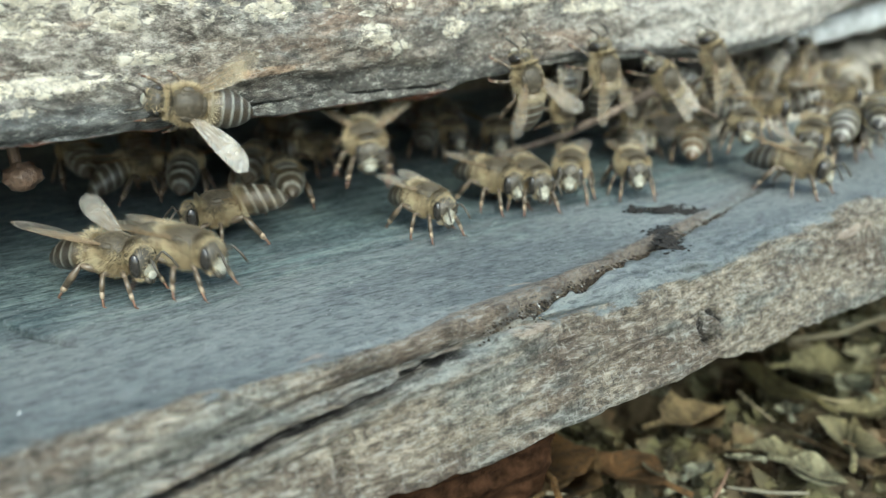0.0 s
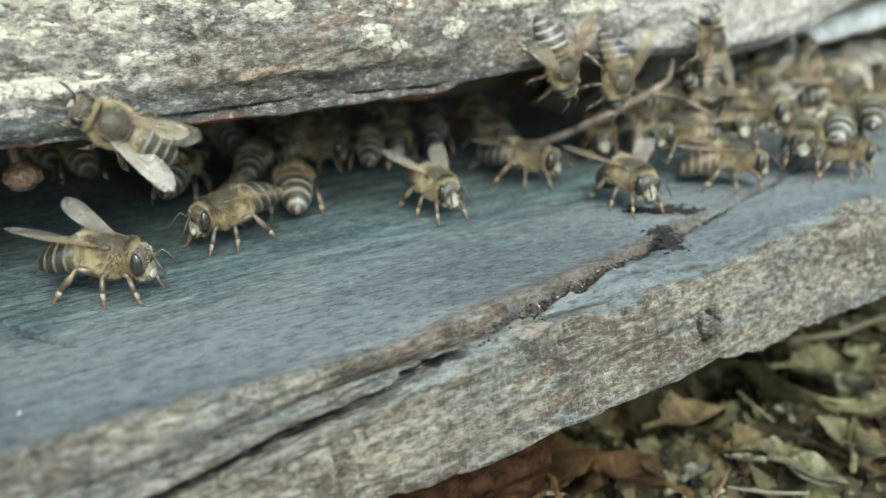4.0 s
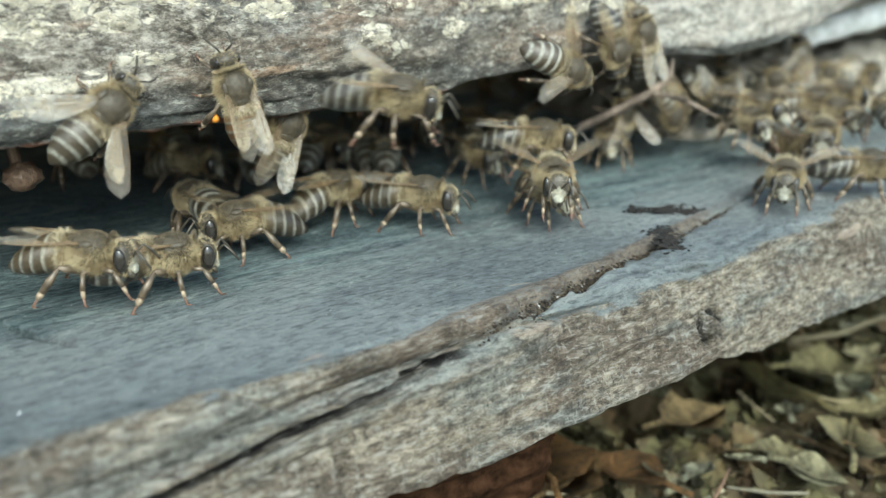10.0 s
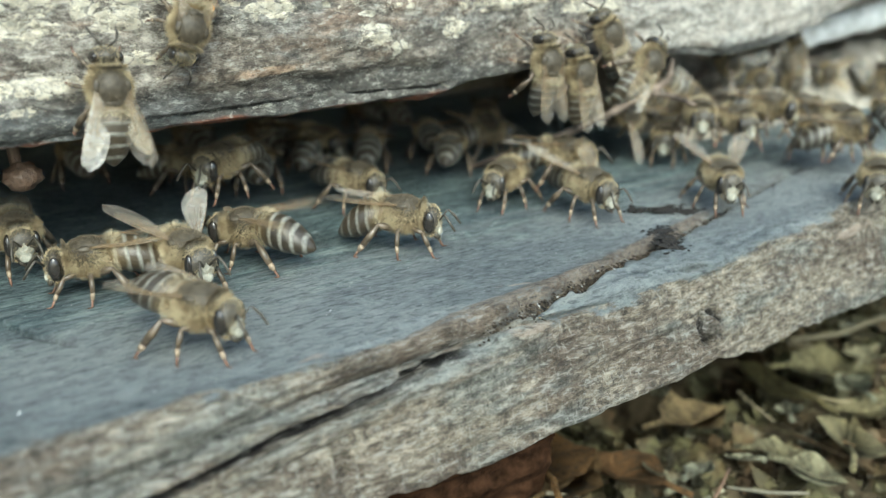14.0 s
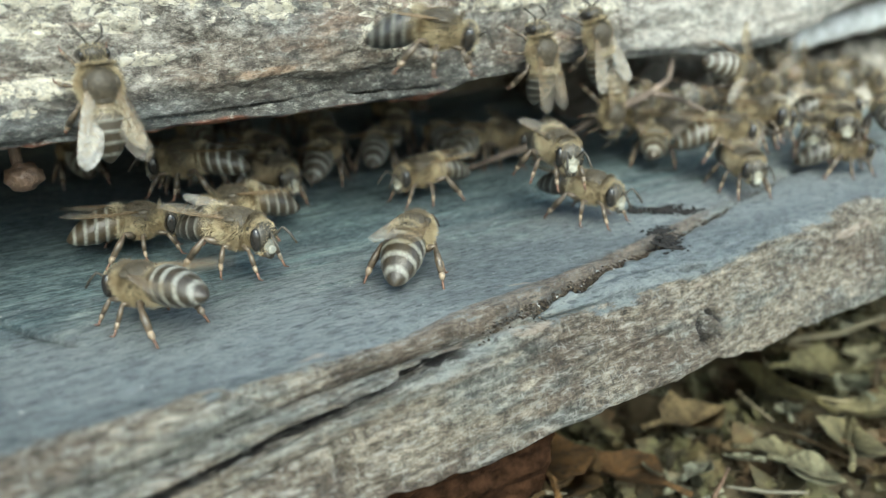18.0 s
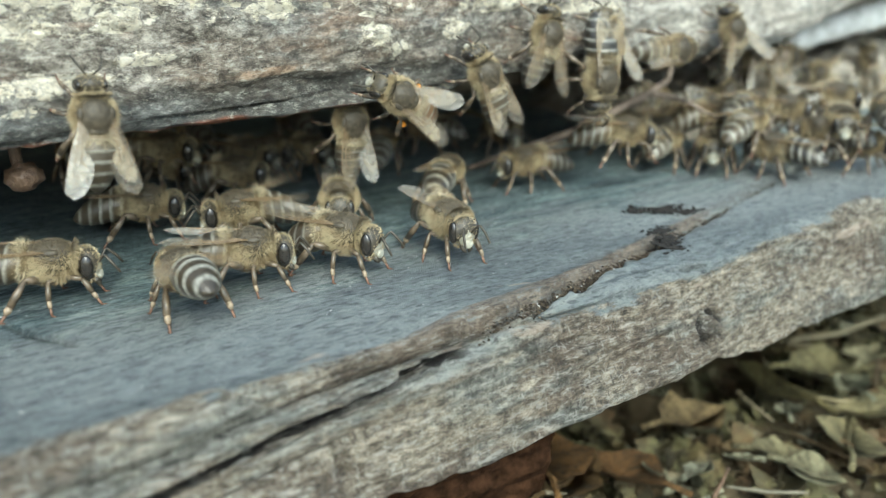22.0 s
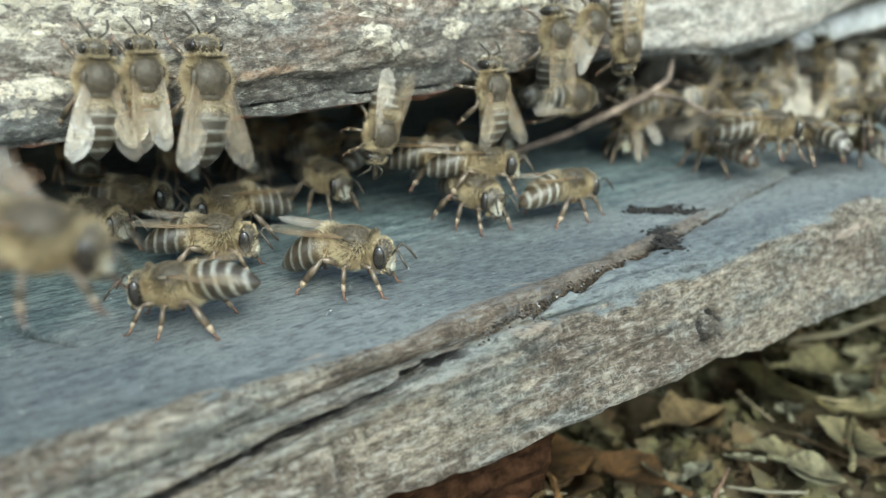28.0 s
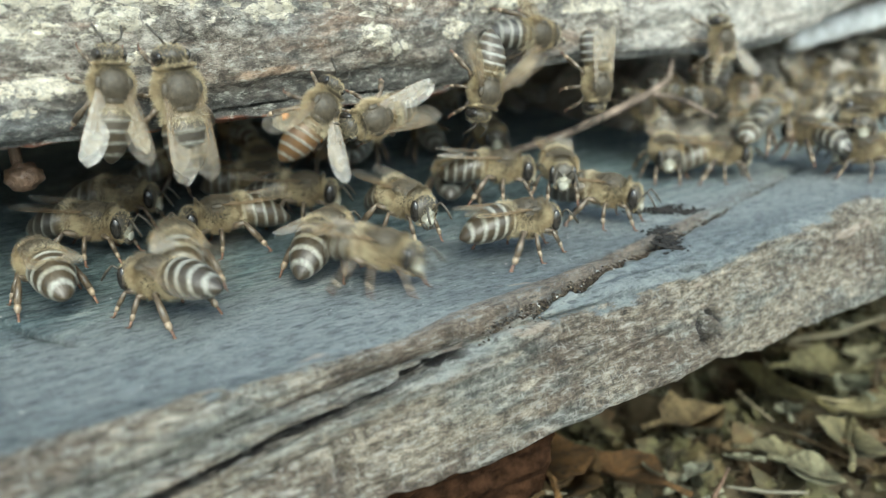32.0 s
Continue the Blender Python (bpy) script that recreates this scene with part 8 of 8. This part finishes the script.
    (1.15, -4, False, -1, [(0, 90.5, 112.9, 0, -121, 0), (2.85, 91.8, 115.7, 0, -97, 0), (5.47, 91.8, 115.7, 0, -97, 0), (6.86, 87.9, 110.4, 0, -122, 0), (9.01, 93.4, 113.2, 0, -115, 0), (10.53, 93.4, 113.2, 0, -115, 0), (12.95, 87.6, 111.5, 0, -60, 0), (13.82, 89.4, 114, 0, -20, 0), (14.69, 91.3, 116.6, 0, 20, 0), (16.2, 91.3, 116.6, 0, 30, 0), (16.82, 90.8, 113, 0, -10, 0), (17.45, 90.2, 109.5, 0, -50, 0), (20.78, 94.1, 115.4, 0, -88, 0), (24.09, 91.8, 112.3, 0, -122, 0), (25.64, 91.8, 112.3, 0, -122, 0), (27.94, 91.8, 112.3, 0, -122, 0), (31.21, 91.8, 112.3, 0, -122, 0), (32, 89.9, 114.1, 0, -113, 0)],
     "0s 15.3s 32f"),
    (1.1, -8, False, -1, [(0, 61, 123, 0, -35, 0), (3.4, 61, 123, 0, -35, 0), (4.98, 61.6, 123, 0, 5, 0), (6.56, 62.2, 122.9, 0, 45, 0), (9.95, 61.6, 124.7, 0, 50, 0), (11.78, 61.6, 124.7, 0, 50, 0), (13.25, 62.4, 126, 0, 43, 0), (16.42, 62.4, 126, 0, 43, 0), (18.06, 60.6, 119.3, 0, 48, 0), (18.81, 60.8, 119.3, 0, 8, 0), (19.56, 61, 119.3, 0, -32, 0), (21.16, 59.4, 121.9, 0, -84, 0), (24.07, 59.5, 119.9, 0, -23, 0), (25.47, 61.9, 123.5, 0, -71, 0), (27.72, 63.5, 123.7, 0, -50, 0), (29.5, 63.1, 124.9, 0, -57, 0), (32, 62.2, 122.9, 0, -55, 0)],
     "0f 14.3f 32f"),
    (1.13, 4, False, -1, [(0, 49.7, 121.6, 0, 59, 0), (1.72, 49.7, 121.6, 0, 59, 0), (4.87, 49.7, 121.6, 0, 59, 0), (7.3, 49.4, 124.9, 0, 70, 0), (9.75, 49.7, 120.8, 0, 67, 0), (11.78, 49.7, 120.8, 0, 67, 0), (14.28, 49.7, 120.8, 0, 67, 0), (16.9, 48.5, 121.5, 0, 56, 0), (19.23, 48.5, 121.5, 0, 56, 0), (20.24, 49.6, 123, 0, 16, 0), (21.25, 50.7, 124.4, 0, -24, 0), (23.69, 47.6, 121.1, 0, -97, 0), (26.84, 48.3, 120, 0, -98, 0), (28.35, 50.2, 125.2, 0, -107, 0), (29.92, 50.2, 125.2, 0, -107, 0), (32, 49.7, 118.3, 0, -94, 0)],
     "0f 12.5v 32f"),
    (1.1, -4, False, -1, [(0, 70.7, 121.4, 0, 52, 0), (1.47, 70.9, 120.2, 0, 56, 0), (4.1, 70.7, 122.2, 0, 57, 0), (6.27, 70.1, 120, 0, 62, 0), (9.06, 68.3, 121, 0, 58, 0), (11.41, 70.1, 117.6, 0, 61, 0), (13.21, 70.2, 122.2, 0, 57, 0), (16.35, 71.2, 121, 0, 54, 0), (18.99, 71.2, 121, 0, 54, 0), (20.88, 71.2, 121, 0, 54, 0), (23.09, 71.8, 119.3, 0, 52, 0), (25.43, 68.1, 119.4, 0, 37, 0), (27.73, 68.1, 119.4, 0, 37, 0), (29.69, 70.2, 121.1, 0, 37, 0), (32, 71.1, 124.3, 0, 42, 0)],
     "0v 14.7v 32f"),
    (1.12, -4, False, -1, [(0, 39.9, 124.1, 0, 63, 0), (1.44, 38.7, 122.1, 0, 52, 0), (4.02, 38.7, 122.1, 0, 52, 0), (5.67, 39.9, 123.3, 0, 12, 0), (7.33, 41.1, 124.5, 0, -28, 0), (9.92, 41.1, 124.5, 0, -47, 0), (12.4, 41.6, 123.8, 0, 8, 0), (13.79, 40.8, 124.5, 0, -32, 0), (15.19, 40, 125.3, 0, -72, 0), (16.53, 40, 125.3, 0, -90, 0), (18.64, 40, 125.3, 0, -90, 0), (19.97, 38, 122.1, 0, -39, 0), (23.15, 38.9, 125.5, 0, -88, 0), (24.4, 40.1, 127, 0, -88, 0), (27.66, 40.1, 127, 0, -88, 0), (29.88, 41.6, 125.9, 0, -85, 0), (31.27, 41.6, 125.9, 0, -85, 0), (31.63, 40.4, 125.1, 0, -45, 0), (32, 39.1, 124.3, 0, -5, 0)],
     "0s 8.3f 32f"),
    (0.94, -4, False, -1, [(0, 106.1, 101, 9.3, 94, 88), (2.64, 104.4, 101, 8.9, 120, 88), (4, 108.3, 101, 8.8, 97, 88), (6.42, 108.3, 101, 8.8, 97, 88), (9.01, 104.2, 101, 9.3, 90, 88), (11.1, 104.2, 101, 9.3, 90, 88), (12.52, 106, 101, 8.6, 124, 88), (14.7, 104.7, 101, 9.2, 143, 88), (16.46, 107.2, 101, 8.7, 142, 88), (18.32, 107.2, 101, 8.7, 142, 88), (20.9, 107.2, 101, 8.7, 142, 88), (23.29, 104.3, 101, 10.3, 148, 88), (25.55, 104.3, 101, 10.3, 148, 88), (28.68, 106.8, 101, 9.1, 105, 88), (30.51, 104.9, 101, 9.7, 134, 88), (32, 108.7, 101, 9.8, 134, 88)],
     "0f 10.5s 32f"),
]


def swing_legs(bee, rows, seed):
    """Steps: the legs swing in two tripods while the bee goes, and fidget while it stands."""
    rnd = random.Random(seed)
    times = [0.25 * k for k in range(129)]
    T = [r[0] for r in rows]
    at = np.stack([np.interp(times, T, [r[i] for r in rows]) for i in (1, 2, 3, 4)], 1)
    step = np.zeros(len(times))
    step[1:] = np.linalg.norm(np.diff(at[:, :3], axis=0), axis=1) + np.abs(np.diff(at[:, 3])) * 0.04
    order = {"fore_leg": 0, "mid_leg": 1, "hind_leg": 0}
    for leg in bee.children:
        kind = leg.name.split(".")[0]
        if kind not in order:
            continue
        side = 1 if leg.location.y > 0 else -1
        tripod = 1 if (order[kind] + (side > 0)) % 2 else -1
        home, out, last = leg.location.copy(), [], None
        for k, t in enumerate(times):
            a = tripod * (1 if k % 2 else -1) * min(17.0, 7.0 * step[k]) + rnd.uniform(-2, 2)
            if step[k] < 0.15 and (k + seed) % 6 and k not in (0, 128):
                continue
            out.append((t, Matrix.Translation(home) @ pose(0, 0, 0, 0, 0, a)))
        walk(leg, out)


def motions():
    proto = make_bee()
    swarm = [proto] + [copy_thing(proto, Matrix()) for b in BEES[1:]]
    for k, (bee, (size, bend, load, fan, rows, wings)) in enumerate(zip(swarm, BEES)):
        bee.scale = (size, size, size)
        high = sum(r[5] > 60 for r in rows) / len(rows)
        deep = sum(r[2] > 112 for r in rows) / len(rows)
        if load:
            tagged(bee, "furry honey bee carrying orange pollen loads on its legs")
        elif fan >= 0:
            tagged(bee, "fanning honey bee with whirring wings on the plank")
        elif any(r[5] == 12 for r in rows):
            tagged(bee, "golden-brown honey bee flying past the hive entrance")
        elif high > 0.5:
            tagged(bee, "furry honey bee clinging head up to the weathered log")
        elif deep > 0.5:
            tagged(bee, "dark banded honey bee in the shade under the log")
        set_pose(bee, bend)
        if load:
            add_pollen(bee)
        walk(bee, [spot(r) for r in rows])
        move_wings(bee, wings, k, fan)
        swing_legs(bee, rows, k)


motions()
